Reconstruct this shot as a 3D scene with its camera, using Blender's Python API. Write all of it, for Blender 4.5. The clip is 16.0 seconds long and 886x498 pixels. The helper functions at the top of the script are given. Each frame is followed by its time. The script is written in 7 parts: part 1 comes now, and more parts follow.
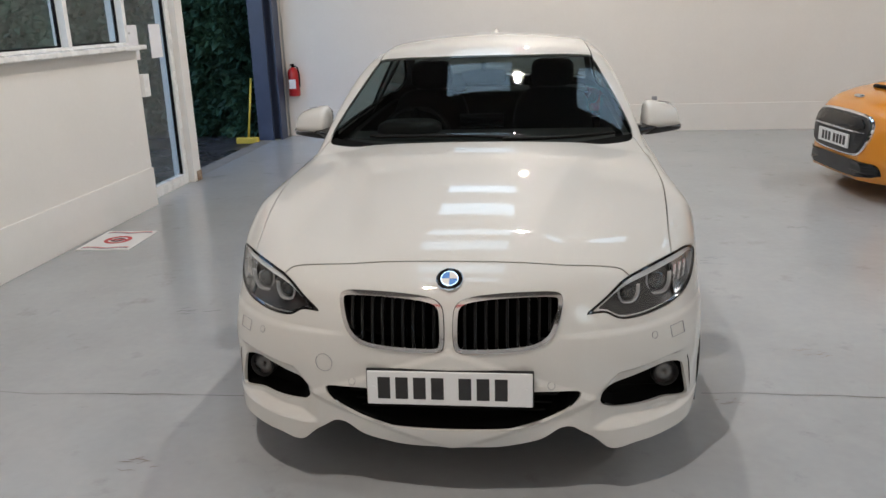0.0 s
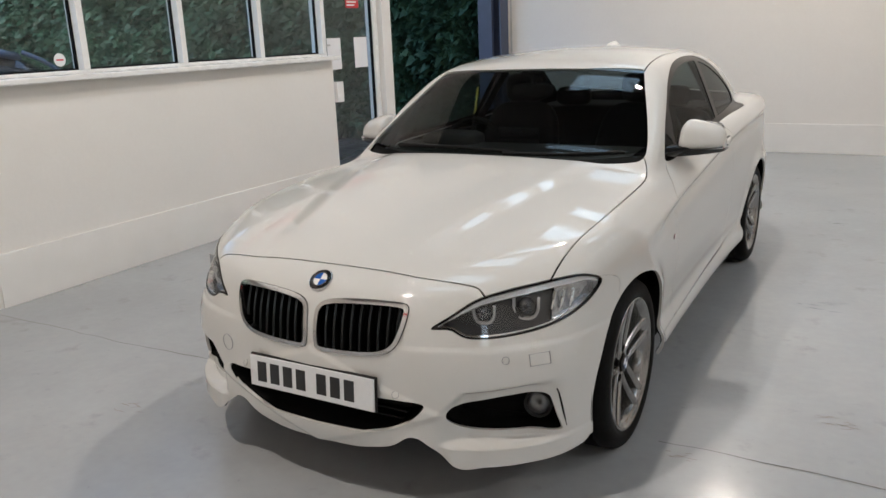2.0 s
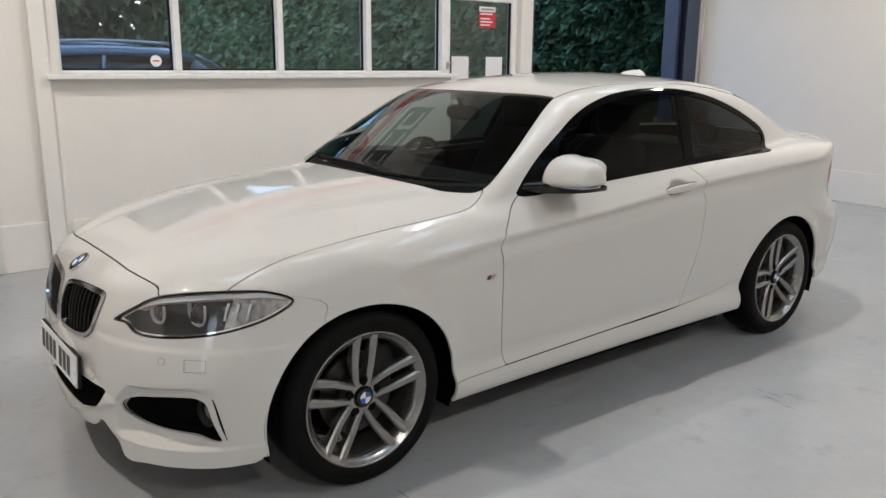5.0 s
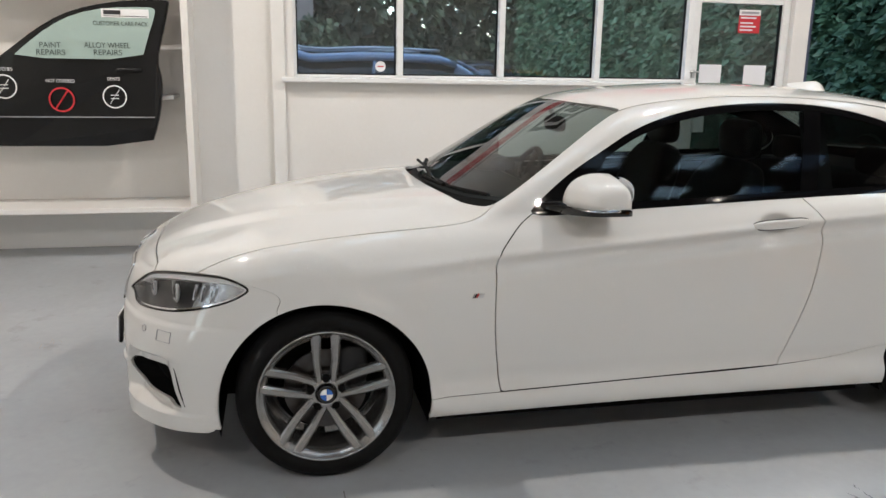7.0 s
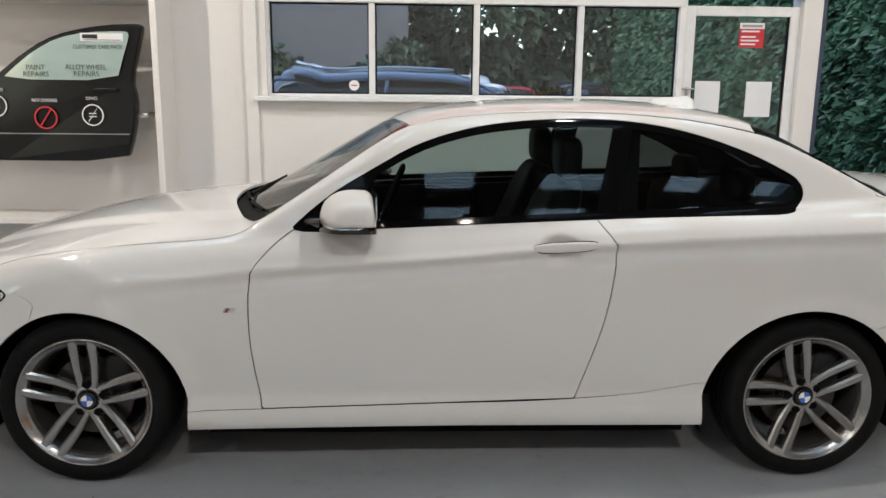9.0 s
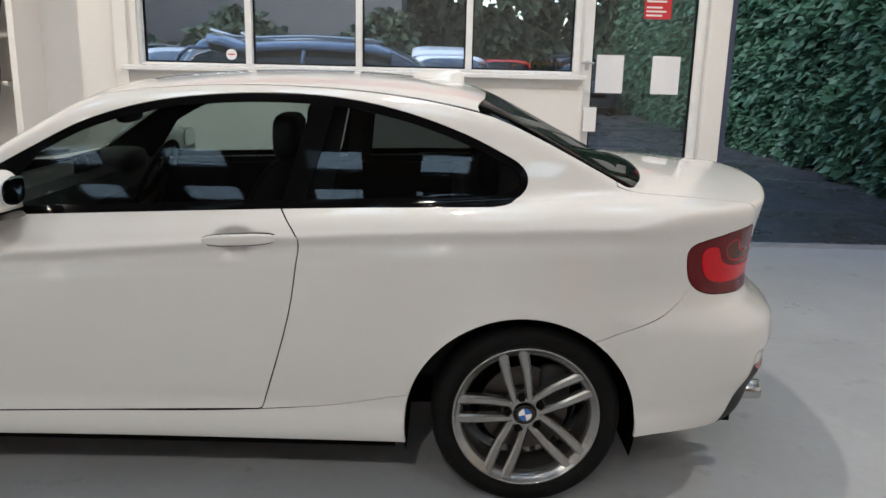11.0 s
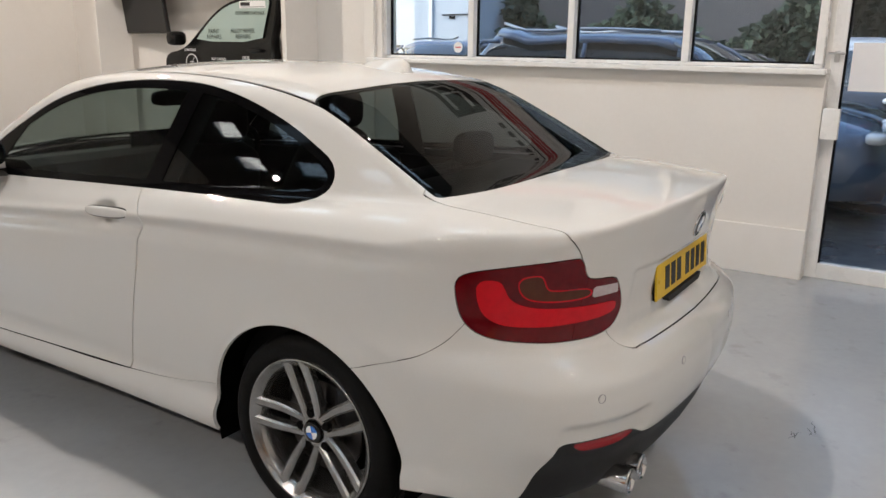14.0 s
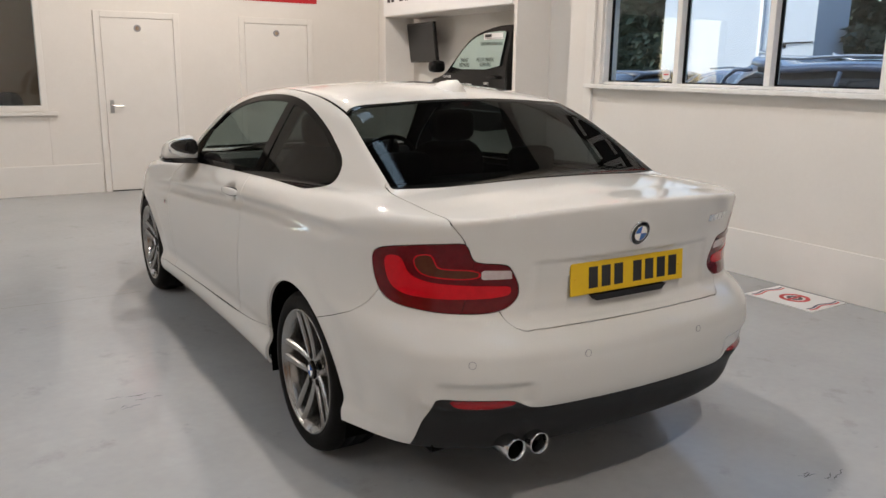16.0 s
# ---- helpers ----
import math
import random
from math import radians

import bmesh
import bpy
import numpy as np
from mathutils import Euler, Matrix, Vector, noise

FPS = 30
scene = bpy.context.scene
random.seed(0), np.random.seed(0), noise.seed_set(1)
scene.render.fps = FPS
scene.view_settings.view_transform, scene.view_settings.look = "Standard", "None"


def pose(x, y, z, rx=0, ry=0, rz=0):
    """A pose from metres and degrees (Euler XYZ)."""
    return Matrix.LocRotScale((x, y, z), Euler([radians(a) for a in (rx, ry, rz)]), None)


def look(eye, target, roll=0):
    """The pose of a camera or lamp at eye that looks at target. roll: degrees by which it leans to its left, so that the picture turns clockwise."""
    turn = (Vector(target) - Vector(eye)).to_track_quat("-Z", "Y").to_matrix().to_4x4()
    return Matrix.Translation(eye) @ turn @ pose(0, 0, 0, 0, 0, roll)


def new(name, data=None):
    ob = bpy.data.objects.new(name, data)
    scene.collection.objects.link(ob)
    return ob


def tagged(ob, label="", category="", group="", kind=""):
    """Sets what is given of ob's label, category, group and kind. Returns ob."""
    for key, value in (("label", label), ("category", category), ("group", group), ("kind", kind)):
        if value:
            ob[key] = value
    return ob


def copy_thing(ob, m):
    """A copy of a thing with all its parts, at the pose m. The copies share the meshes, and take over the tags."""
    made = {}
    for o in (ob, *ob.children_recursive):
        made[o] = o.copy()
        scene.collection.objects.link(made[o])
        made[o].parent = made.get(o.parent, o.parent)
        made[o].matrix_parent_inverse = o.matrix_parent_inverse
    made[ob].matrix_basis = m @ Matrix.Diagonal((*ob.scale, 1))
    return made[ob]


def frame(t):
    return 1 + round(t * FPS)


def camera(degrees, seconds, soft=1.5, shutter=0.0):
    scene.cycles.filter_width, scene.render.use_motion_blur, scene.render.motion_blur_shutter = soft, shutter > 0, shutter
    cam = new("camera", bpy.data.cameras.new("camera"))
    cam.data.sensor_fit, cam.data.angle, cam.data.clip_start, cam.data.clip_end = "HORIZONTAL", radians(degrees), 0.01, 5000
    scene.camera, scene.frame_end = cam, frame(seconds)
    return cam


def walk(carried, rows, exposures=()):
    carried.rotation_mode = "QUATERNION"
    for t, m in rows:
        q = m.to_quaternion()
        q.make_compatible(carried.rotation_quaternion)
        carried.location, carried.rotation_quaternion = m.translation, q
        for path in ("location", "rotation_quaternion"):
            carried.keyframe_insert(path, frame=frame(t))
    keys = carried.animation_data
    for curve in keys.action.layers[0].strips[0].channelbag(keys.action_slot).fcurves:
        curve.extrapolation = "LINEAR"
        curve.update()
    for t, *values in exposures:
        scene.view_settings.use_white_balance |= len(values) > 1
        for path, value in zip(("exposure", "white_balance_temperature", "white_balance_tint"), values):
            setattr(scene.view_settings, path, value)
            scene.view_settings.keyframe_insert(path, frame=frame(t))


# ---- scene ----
cam = camera(58.1, 16.0)
PATH = [
    (0, (0.27, -3.045, 1.545), (0.037, -1.142, 0.976), -1.8),
    (0.5, (0.623, -2.992, 1.554), (0.229, -1.11, 1.004), -1.8),
    (1, (1.01, -2.944, 1.528), (0.415, -1.107, 1.007), -1.9),
    (1.5, (1.342, -2.849, 1.521), (0.55, -1.086, 1.008), -2.3),
    (2, (1.634, -2.69, 1.519), (0.664, -1.02, 0.998), -2.4),
    (2.5, (1.939, -2.581, 1.498), (0.81, -1.012, 0.983), -2.3),
    (3, (2.199, -2.457, 1.507), (0.972, -0.966, 0.987), -1.8),
    (3.5, (2.394, -2.229, 1.476), (1.126, -0.773, 0.955), -0.5),
    (4, (2.6, -1.981, 1.466), (1.285, -0.558, 0.969), 0.4),
    (4.2, (2.709, -1.873, 1.458), (1.361, -0.475, 0.978), 0.7),
    (6.3, (3.385, -0.578, 1.462), (1.555, 0.09, 1.011), 0.3),
    (6.5, (3.444, -0.463, 1.46), (1.583, 0.116, 1.011), 0.8),
    (7, (3.522, -0.148, 1.477), (1.615, 0.252, 1.027), 1.0),
    (7.5, (3.628, 0.21, 1.469), (1.695, 0.479, 1.033), 1.2),
    (8, (3.643, 0.549, 1.44), (1.695, 0.711, 1.018), 1.1),
    (8.5, (3.617, 0.87, 1.481), (1.662, 0.978, 1.074), 1.5),
    (9, (3.633, 1.202, 1.473), (1.676, 1.274, 1.068), 0.6),
    (9.5, (3.577, 1.512, 1.473), (1.624, 1.564, 1.043), 0.6),
    (10, (3.462, 1.802, 1.481), (1.512, 1.869, 1.043), 1.3),
    (10.2, (3.443, 1.919, 1.484), (1.494, 1.991, 1.043), 1.5),
    (12.3, (2.899, 3.189, 1.478), (0.994, 2.888, 0.949), 0.6),
    (12.5, (2.839, 3.305, 1.486), (0.944, 2.95, 0.955), 0.6),
    (13, (2.641, 3.604, 1.475), (0.79, 3.076, 0.931), 1.1),
    (13.5, (2.514, 3.895, 1.47), (0.757, 3.105, 0.931), 0.4),
    (14, (2.48, 4.251, 1.49), (0.859, 3.192, 0.989), 0.7),
    (14.5, (2.365, 4.544, 1.462), (0.896, 3.262, 1.014), 1.6),
    (15, (2.224, 4.849, 1.491), (0.898, 3.413, 1.064), 2.1),
    (15.5, (2.116, 5.206, 1.499), (0.942, 3.645, 1.068), 1.4),
    (16, (1.927, 5.462, 1.477), (0.903, 3.802, 1.036), 0.8),
]
GRADE = ((0, 1.84, 6400, 10), (4.2, 1.86, 6400, 10), (6.5, 2.11, 6350, 10), (10, 2.02, 6350, 10), (12.5, 2.09, 6500, 10), (14, 1.95, 6650, 12), (16, 1.86, 6700, 12.5))
walk(cam, [(t, look(e, g, r)) for t, e, g, r in PATH], GRADE)

# ---- world and large lights ----
world = bpy.data.worlds.new("sky")
scene.world = world
world.use_nodes = True
wn = world.node_tree
sky = wn.nodes.new("ShaderNodeTexSky")
sky.sky_type = "NISHITA"
sky.sun_disc = False
sky.sun_elevation, sky.sun_rotation = radians(38), radians(135)
wn.links.new(sky.outputs["Color"], wn.nodes["Background"].inputs["Color"])
wn.nodes["Background"].inputs["Strength"].default_value = 0.14

SUN = new("sun", bpy.data.lights.new("sun", "SUN"))
SUN.data.energy, SUN.data.angle, SUN.data.color = 0.5, radians(25), (1.0, 0.96, 0.9)
SUN.matrix_world = look((25, -25, 28), (0, 0, 0))

CEIL = 4.55


def lamp(name, x, y, z, power, size, colour):
    ob = new(name, bpy.data.lights.new(name, "POINT"))
    ob.data.shadow_soft_size, ob.data.energy, ob.data.color = size, power, colour
    ob.location = (x, y, z)
    return ob


WARM = (1.0, 0.90, 0.79)
LAMPS = ((0.3, 2.3, 52), (-0.7, -2.2, 73), (0.3, 5.6, 50), (5.4, 5.0, 26), (5.4, 1.8, 46), (5.4, -1.8, 38))
for lx, ly, power in LAMPS:
    lamp("high_bay_light", lx, ly, CEIL - 0.42, power, 0.05, WARM)

# ---- materials ----


def material(name, colour, rough=0.6, metal=0.0, second=None, scale=6.0, mix=0.5, bump=0.0, bump_scale=60.0, rough_var=0.0, coat=0.0, fine=0.0, stretch=(1, 1, 1), spec=0.5, band=(0.35, 0.68), detail=6):
    """A surface with two scales of variation: broad patches and a fine grain."""
    m = bpy.data.materials.new(name)
    m.use_nodes = True
    n, links = m.node_tree.nodes, m.node_tree.links
    b = n["Principled BSDF"]
    b.inputs["Roughness"].default_value, b.inputs["Metallic"].default_value = rough, metal
    b.inputs["Base Color"].default_value = (*colour, 1)
    b.inputs["Coat Weight"].default_value = coat
    b.inputs["Coat Roughness"].default_value = 0.03
    b.inputs["Specular IOR Level"].default_value = spec
    tc, mp = n.new("ShaderNodeTexCoord"), n.new("ShaderNodeMapping")
    mp.inputs["Scale"].default_value = stretch
    links.new(tc.outputs["Object"], mp.inputs["Vector"])
    if second or rough_var:
        t = n.new("ShaderNodeTexNoise")
        t.inputs["Scale"].default_value, t.inputs["Detail"].default_value, t.inputs["Roughness"].default_value = scale, detail, 0.6
        links.new(mp.outputs["Vector"], t.inputs["Vector"])
        ramp = n.new("ShaderNodeMapRange")
        ramp.inputs["From Min"].default_value, ramp.inputs["From Max"].default_value = band
        links.new(t.outputs["Fac"], ramp.inputs["Value"])
        if second:
            mx = n.new("ShaderNodeMix")
            mx.data_type = "RGBA"
            mx.inputs[6].default_value, mx.inputs[7].default_value = (*colour, 1), (*second, 1)
            ml = n.new("ShaderNodeMath")
            ml.operation = "MULTIPLY"
            ml.inputs[1].default_value = mix
            links.new(ramp.outputs["Result"], ml.inputs[0])
            links.new(ml.outputs[0], mx.inputs["Factor"])
            src = mx.outputs[2]
            if fine:
                g = n.new("ShaderNodeTexNoise")
                g.inputs["Scale"].default_value, g.inputs["Detail"].default_value = scale * 25, 3
                links.new(mp.outputs["Vector"], g.inputs["Vector"])
                m2 = n.new("ShaderNodeMix")
                m2.data_type, m2.blend_type = "RGBA", "OVERLAY"
                m2.inputs["Factor"].default_value = fine
                links.new(src, m2.inputs[6])
                links.new(g.outputs["Fac"], m2.inputs[7])
                src = m2.outputs[2]
            links.new(src, b.inputs["Base Color"])
        if rough_var:
            rr = n.new("ShaderNodeMapRange")
            rr.inputs["To Min"].default_value, rr.inputs["To Max"].default_value = max(0.02, rough - rough_var), min(1, rough + rough_var)
            links.new(ramp.outputs["Result"], rr.inputs["Value"])
            links.new(rr.outputs["Result"], b.inputs["Roughness"])
    if bump:
        g = n.new("ShaderNodeTexNoise")
        g.inputs["Scale"].default_value, g.inputs["Detail"].default_value = bump_scale, 4
        links.new(mp.outputs["Vector"], g.inputs["Vector"])
        bp = n.new("ShaderNodeBump")
        bp.inputs["Strength"].default_value, bp.inputs["Distance"].default_value = bump, 0.01
        links.new(g.outputs["Fac"], bp.inputs["Height"])
        links.new(bp.outputs["Normal"], b.inputs["Normal"])
    return m


def glass_material(name, tint, rough=0.0, see=0.9, gloss=0.045, graze=0.85):
    """Thin glazing: clear to light straight through, with a true mirror gloss that grows at grazing angles."""
    m = bpy.data.materials.new(name)
    m.use_nodes = True
    n, links = m.node_tree.nodes, m.node_tree.links
    n.remove(n["Principled BSDF"])
    tr, gl, fr, mx = n.new("ShaderNodeBsdfTransparent"), n.new("ShaderNodeBsdfGlossy"), n.new("ShaderNodeLayerWeight"), n.new("ShaderNodeMixShader")
    pw, ml = n.new("ShaderNodeMath"), n.new("ShaderNodeMath")
    pw.operation, ml.operation = "POWER", "MULTIPLY_ADD"
    pw.inputs[1].default_value = 5.0
    ml.inputs[1].default_value, ml.inputs[2].default_value = graze, gloss
    fr.inputs["Blend"].default_value = 0.5
    links.new(fr.outputs["Facing"], pw.inputs[0])
    links.new(pw.outputs[0], ml.inputs[0])
    tr.inputs["Color"].default_value = (*tint, 1)
    gl.inputs["Roughness"].default_value = rough
    gl.inputs["Color"].default_value = (see, see, see, 1)
    links.new(ml.outputs[0], mx.inputs[0])
    links.new(tr.outputs[0], mx.inputs[1])
    links.new(gl.outputs[0], mx.inputs[2])
    links.new(mx.outputs[0], n["Material Output"].inputs["Surface"])
    return m


def glow_material(name, colour, strength):
    m = bpy.data.materials.new(name)
    m.use_nodes = True
    b = m.node_tree.nodes["Principled BSDF"]
    b.inputs["Base Color"].default_value = (*colour, 1)
    b.inputs["Emission Color"].default_value = (*colour, 1)
    b.inputs["Emission Strength"].default_value = strength
    return m


WALL = material("wall_paint", (0.78, 0.755, 0.72), 0.55, second=(0.70, 0.675, 0.64), scale=1.3, mix=0.35, bump=0.06, bump_scale=45, fine=0.06)
TRIM = material("white_gloss_paint", (0.80, 0.78, 0.75), 0.32, second=(0.72, 0.70, 0.66), scale=5, mix=0.3, bump=0.03, bump_scale=30)
UPVC = material("white_upvc", (0.82, 0.82, 0.81), 0.28, second=(0.74, 0.73, 0.71), scale=8, mix=0.3, rough_var=0.06)
FLOOR_PAINT = material("grey_floor_paint", (0.47, 0.485, 0.50), 0.19, second=(0.28, 0.29, 0.30), scale=0.9, mix=0.75, bump=0.02, bump_scale=5, rough_var=0.09, fine=0.05, band=(0.12, 0.88), detail=5, spec=0.33)
fn, fl = FLOOR_PAINT.node_tree.nodes, FLOOR_PAINT.node_tree.links
fb_in = fn["Principled BSDF"].inputs["Base Color"]
floor_colour = fb_in.links[0].from_socket
for f_scale, f_lo, f_hi, f_amount, f_colour in ((4.2, 0.60, 0.74, 0.40, (0.20, 0.195, 0.19, 1)), (17.0, 0.66, 0.76, 0.35, (0.17, 0.16, 0.15, 1)), (1.9, 0.60, 0.72, 0.30, (0.50, 0.51, 0.53, 1))):
    ft, fr, fm, fx = fn.new("ShaderNodeTexNoise"), fn.new("ShaderNodeMapRange"), fn.new("ShaderNodeMath"), fn.new("ShaderNodeMix")
    ft.inputs["Scale"].default_value, ft.inputs["Detail"].default_value, ft.inputs["Roughness"].default_value = f_scale, 8, 0.62
    fl.new(fn["Mapping"].outputs["Vector"], ft.inputs["Vector"])
    fr.inputs["From Min"].default_value, fr.inputs["From Max"].default_value = f_lo, f_hi
    fl.new(ft.outputs["Fac"], fr.inputs["Value"])
    fm.operation = "MULTIPLY"
    fm.inputs[1].default_value = f_amount
    fl.new(fr.outputs["Result"], fm.inputs[0])
    fx.data_type = "RGBA"
    fl.new(fm.outputs[0], fx.inputs["Factor"])
    fl.new(floor_colour, fx.inputs[6])
    fx.inputs[7].default_value = f_colour
    floor_colour = fx.outputs[2]
fl.new(floor_colour, fb_in)
ASPHALT = material("wet_asphalt", (0.055, 0.056, 0.06), 0.35, second=(0.025, 0.026, 0.03), scale=1.2, mix=0.8, bump=0.5, bump_scale=70, rough_var=0.25, fine=0.2)
BLUE_STEEL = material("blue_painted_steel", (0.045, 0.06, 0.11), 0.4, second=(0.03, 0.04, 0.07), scale=7, mix=0.5, bump=0.05)
CEILING_SHEET = material("roof_sheet", (0.13, 0.13, 0.135), 0.6, second=(0.09, 0.09, 0.095), scale=2, mix=0.4)
WINDOW_GLASS = glass_material("window_glass", (0.86, 0.90, 0.90))
PAPER = material("printed_paper", (0.80, 0.80, 0.82), 0.7, second=(0.74, 0.74, 0.77), scale=9, mix=0.4)
RED_PRINT = material("red_print", (0.55, 0.02, 0.03), 0.45, second=(0.45, 0.015, 0.025), scale=6, mix=0.4)
BLACK_PRINT = material("black_print", (0.015, 0.015, 0.017), 0.45, second=(0.03, 0.03, 0.03), scale=8, mix=0.4)
WHITE_PRINT = material("white_print", (0.80, 0.80, 0.80), 0.5, second=(0.74, 0.74, 0.74), scale=6, mix=0.3)
GREY_PRINT = material("grey_print", (0.3, 0.3, 0.32), 0.6, second=(0.24, 0.24, 0.26), scale=6, mix=0.3)
CHROME = material("chrome", (0.82, 0.82, 0.83), 0.08, 1.0, second=(0.74, 0.74, 0.75), scale=12, mix=0.3)
STEEL = material("brushed_steel", (0.55, 0.55, 0.55), 0.3, 1.0, second=(0.45, 0.45, 0.45), scale=20, mix=0.4)
RUST = material("rusty_patch", (0.20, 0.10, 0.05), 0.85, second=(0.42, 0.36, 0.28), scale=30, mix=0.8, bump=0.6)
RUBBER = material("black_rubber", (0.004, 0.004, 0.0042), 0.65, second=(0.008, 0.008, 0.008), scale=14, mix=0.6, bump=0.15, bump_scale=90, spec=0.12)

# ---- mesh helpers ----


def box_into(bm, lo, hi, bevel=0.0, seg=2):
    r = bmesh.ops.create_cube(bm, size=1.0, matrix=Matrix.LocRotScale([(a + b) / 2 for a, b in zip(lo, hi)], None, [b - a for a, b in zip(lo, hi)]))
    if bevel:
        edges = {e for v in r["verts"] for e in v.link_edges}
        bmesh.ops.bevel(bm, geom=list(edges), offset=bevel, segments=seg, affect="EDGES", profile=0.5)


def cyl_into(bm, m, radius, depth, seg=24, radius2=None, bevel=0.0):
    r = bmesh.ops.create_cone(bm, cap_ends=True, segments=seg, radius1=radius, radius2=radius if radius2 is None else radius2, depth=depth, matrix=m)
    if bevel:
        caps = {f for v in r["verts"] for f in v.link_faces if len(f.verts) > 4}
        bmesh.ops.bevel(bm, geom=list({e for f in caps for e in f.edges}), offset=bevel, segments=2, affect="EDGES", profile=0.5)


def part(name, bm, mat, parent=None, label="", smooth=False):
    """Links a bmesh as one mesh object, under a thing or a part where one is given."""
    me = bpy.data.meshes.new(name)
    bmesh.ops.recalc_face_normals(bm, faces=bm.faces)
    bm.to_mesh(me)
    bm.free()
    if smooth:
        for p in me.polygons:
            p.use_smooth = True
    me.materials.append(mat)
    ob = new(name, me)
    if parent:
        ob.parent = parent
    if label:
        ob["label"] = label
    return ob


def box(name, lo, hi, mat, parent=None, label="", bevel=0.004):
    bm = bmesh.new()
    box_into(bm, lo, hi, bevel)
    return part(name, bm, mat, parent, label)


def structure(ob, label):
    return tagged(ob, label, kind="structure")


def thing(name, label, category, at=(0, 0, 0), group="", rz=0):
    ob = new(name)
    ob.matrix_world = pose(*at, 0, 0, rz)
    return tagged(ob, label, category, group)


def prism_into(bm, outline, axis, lo, hi):
    """Extrudes a closed 2D outline along an axis: 'x' takes (y, z), 'y' takes (x, z), 'z' takes (x, y)."""
    def put(p, d):
        return {"x": (d, p[0], p[1]), "y": (p[0], d, p[1]), "z": (p[0], p[1], d)}[axis]
    a = [bm.verts.new(put(p, lo)) for p in outline]
    b = [bm.verts.new(put(p, hi)) for p in outline]
    n = len(a)
    for i in range(n):
        bm.faces.new((a[i], a[(i + 1) % n], b[(i + 1) % n], b[i]))
    bm.faces.new(a[::-1])
    bm.faces.new(b)


def words(name, text, size, m, mat, parent=None, label="", depth=0.001, fit=None):
    """Lettering in the built-in font as a mesh; fit: the width that it is scaled to."""
    cu = bpy.data.curves.new(name, "FONT")
    cu.body, cu.size, cu.extrude, cu.align_x, cu.align_y = text, size, depth, "CENTER", "CENTER"
    tmp = bpy.data.objects.new("tmp", cu)
    me = bpy.data.meshes.new_from_object(tmp)
    bpy.data.objects.remove(tmp)
    me.name = name
    if fit:
        xs = [v.co.x for v in me.vertices]
        me.transform(Matrix.Diagonal((fit / max(1e-6, max(xs) - min(xs)), 1, 1, 1)))
    me.transform(m)
    me.materials.append(mat)
    ob = new(name, me)
    if parent:
        ob.parent = parent
    if label:
        ob["label"] = label
    return ob


# ---- the hall ----
XW = -3.05          # room face of the window wall
YB = 7.47           # back wall
YF = -4.60          # front wall with the two doors
XE = 9.0            # far side of the hall

floor = structure(box("floor", (XW - 0.3, YF, -0.12), (XE, YB, 0.0), FLOOR_PAINT, bevel=0), "glossy grey painted concrete floor with scuffs")
ceiling_bm = bmesh.new()
SKYLIGHTS = [(-0.80, 0.20, 2.35 + 1.2 * k, 3.0 + 1.2 * k) for k in range(-3, 3)]
SKYLIGHTS += [(1.25, 2.05, 2.35, 3.0)]
SKYLIGHTS += [(xa, xa + 0.57, 1.22 + 1.45 * k, 1.87 + 1.45 * k) for xa in (4.28, 5.38, 6.48) for k in range(-3, 4)]
x_cuts = sorted({XW - 0.3, XE} | {v for s in SKYLIGHTS for v in s[:2]})
y_cuts = sorted({YF, YB} | {v for s in SKYLIGHTS for v in s[2:]})
for xa, xb in zip(x_cuts, x_cuts[1:]):
    for ya, yb in zip(y_cuts, y_cuts[1:]):
        if not any(s[0] <= xa and xb <= s[1] and s[2] <= ya and yb <= s[3] for s in SKYLIGHTS):
            box_into(ceiling_bm, (xa, ya, CEIL), (xb, yb, CEIL + 0.1))
structure(part("ceiling", ceiling_bm, CEILING_SHEET), "dark grey sheet roof with rooflights")
for i, (xa, xb, ya, yb) in enumerate(SKYLIGHTS):
    pane = structure(box("skylight_pane", (xa, ya, CEIL + 0.03), (xb, yb, CEIL + 0.045), WINDOW_GLASS, bevel=0), "clear corrugated rooflight panel")
    pane.visible_shadow = False

SKY_GLOW = glow_material("bright_overcast_sky", (0.62, 0.80, 1.0), 1.1)
backdrop = structure(box("backdrop", (-3.0, YF, CEIL + 1.6), (XE, YB, CEIL + 1.62), SKY_GLOW, bevel=0), "bright pale blue sky over the rooflights")

# Walls
structure(box("wall_east", (XE, YF, 0), (XE + 0.2, YB, CEIL), WALL), "plain white painted wall")
structure(box("wall_back", (XW - 0.3, YB, 0), (XE + 0.2, YB + 0.2, CEIL), WALL), "plain white painted back wall")
structure(box("baseboard_back", (XW + 0.3, YB - 0.02, 0), (XE, YB, 0.34), TRIM), "tall white skirting board")
ww = bmesh.new()
box_into(ww, (XW - 0.2, -0.1, 0), (XW, 3.46, 1.325))
box_into(ww, (XW - 0.2, -0.1, 2.20), (XW, 4.40, CEIL))
box_into(ww, (XW - 0.2, -0.1, 1.325), (XW, 0.0, 2.20))
box_into(ww, (XW - 0.3, 4.40, 3.3), (XW, YB, CEIL))
structure(part("wall_window_side", ww, WALL), "white painted wall below and above the windows")
structure(box("baseboard_window_side", (XW, -0.02, 0), (XW + 0.018, 3.46, 0.335), TRIM), "tall white skirting board")
structure(box("trim_strip", (XW, -0.17, 0), (XW + 0.03, -0.07, CEIL), TRIM), "white boxed strip on the wall")
structure(box("wall_pier", (XW - 0.2, -0.80, 0), (XW - 0.03, -0.1, CEIL), WALL), "white painted pier")
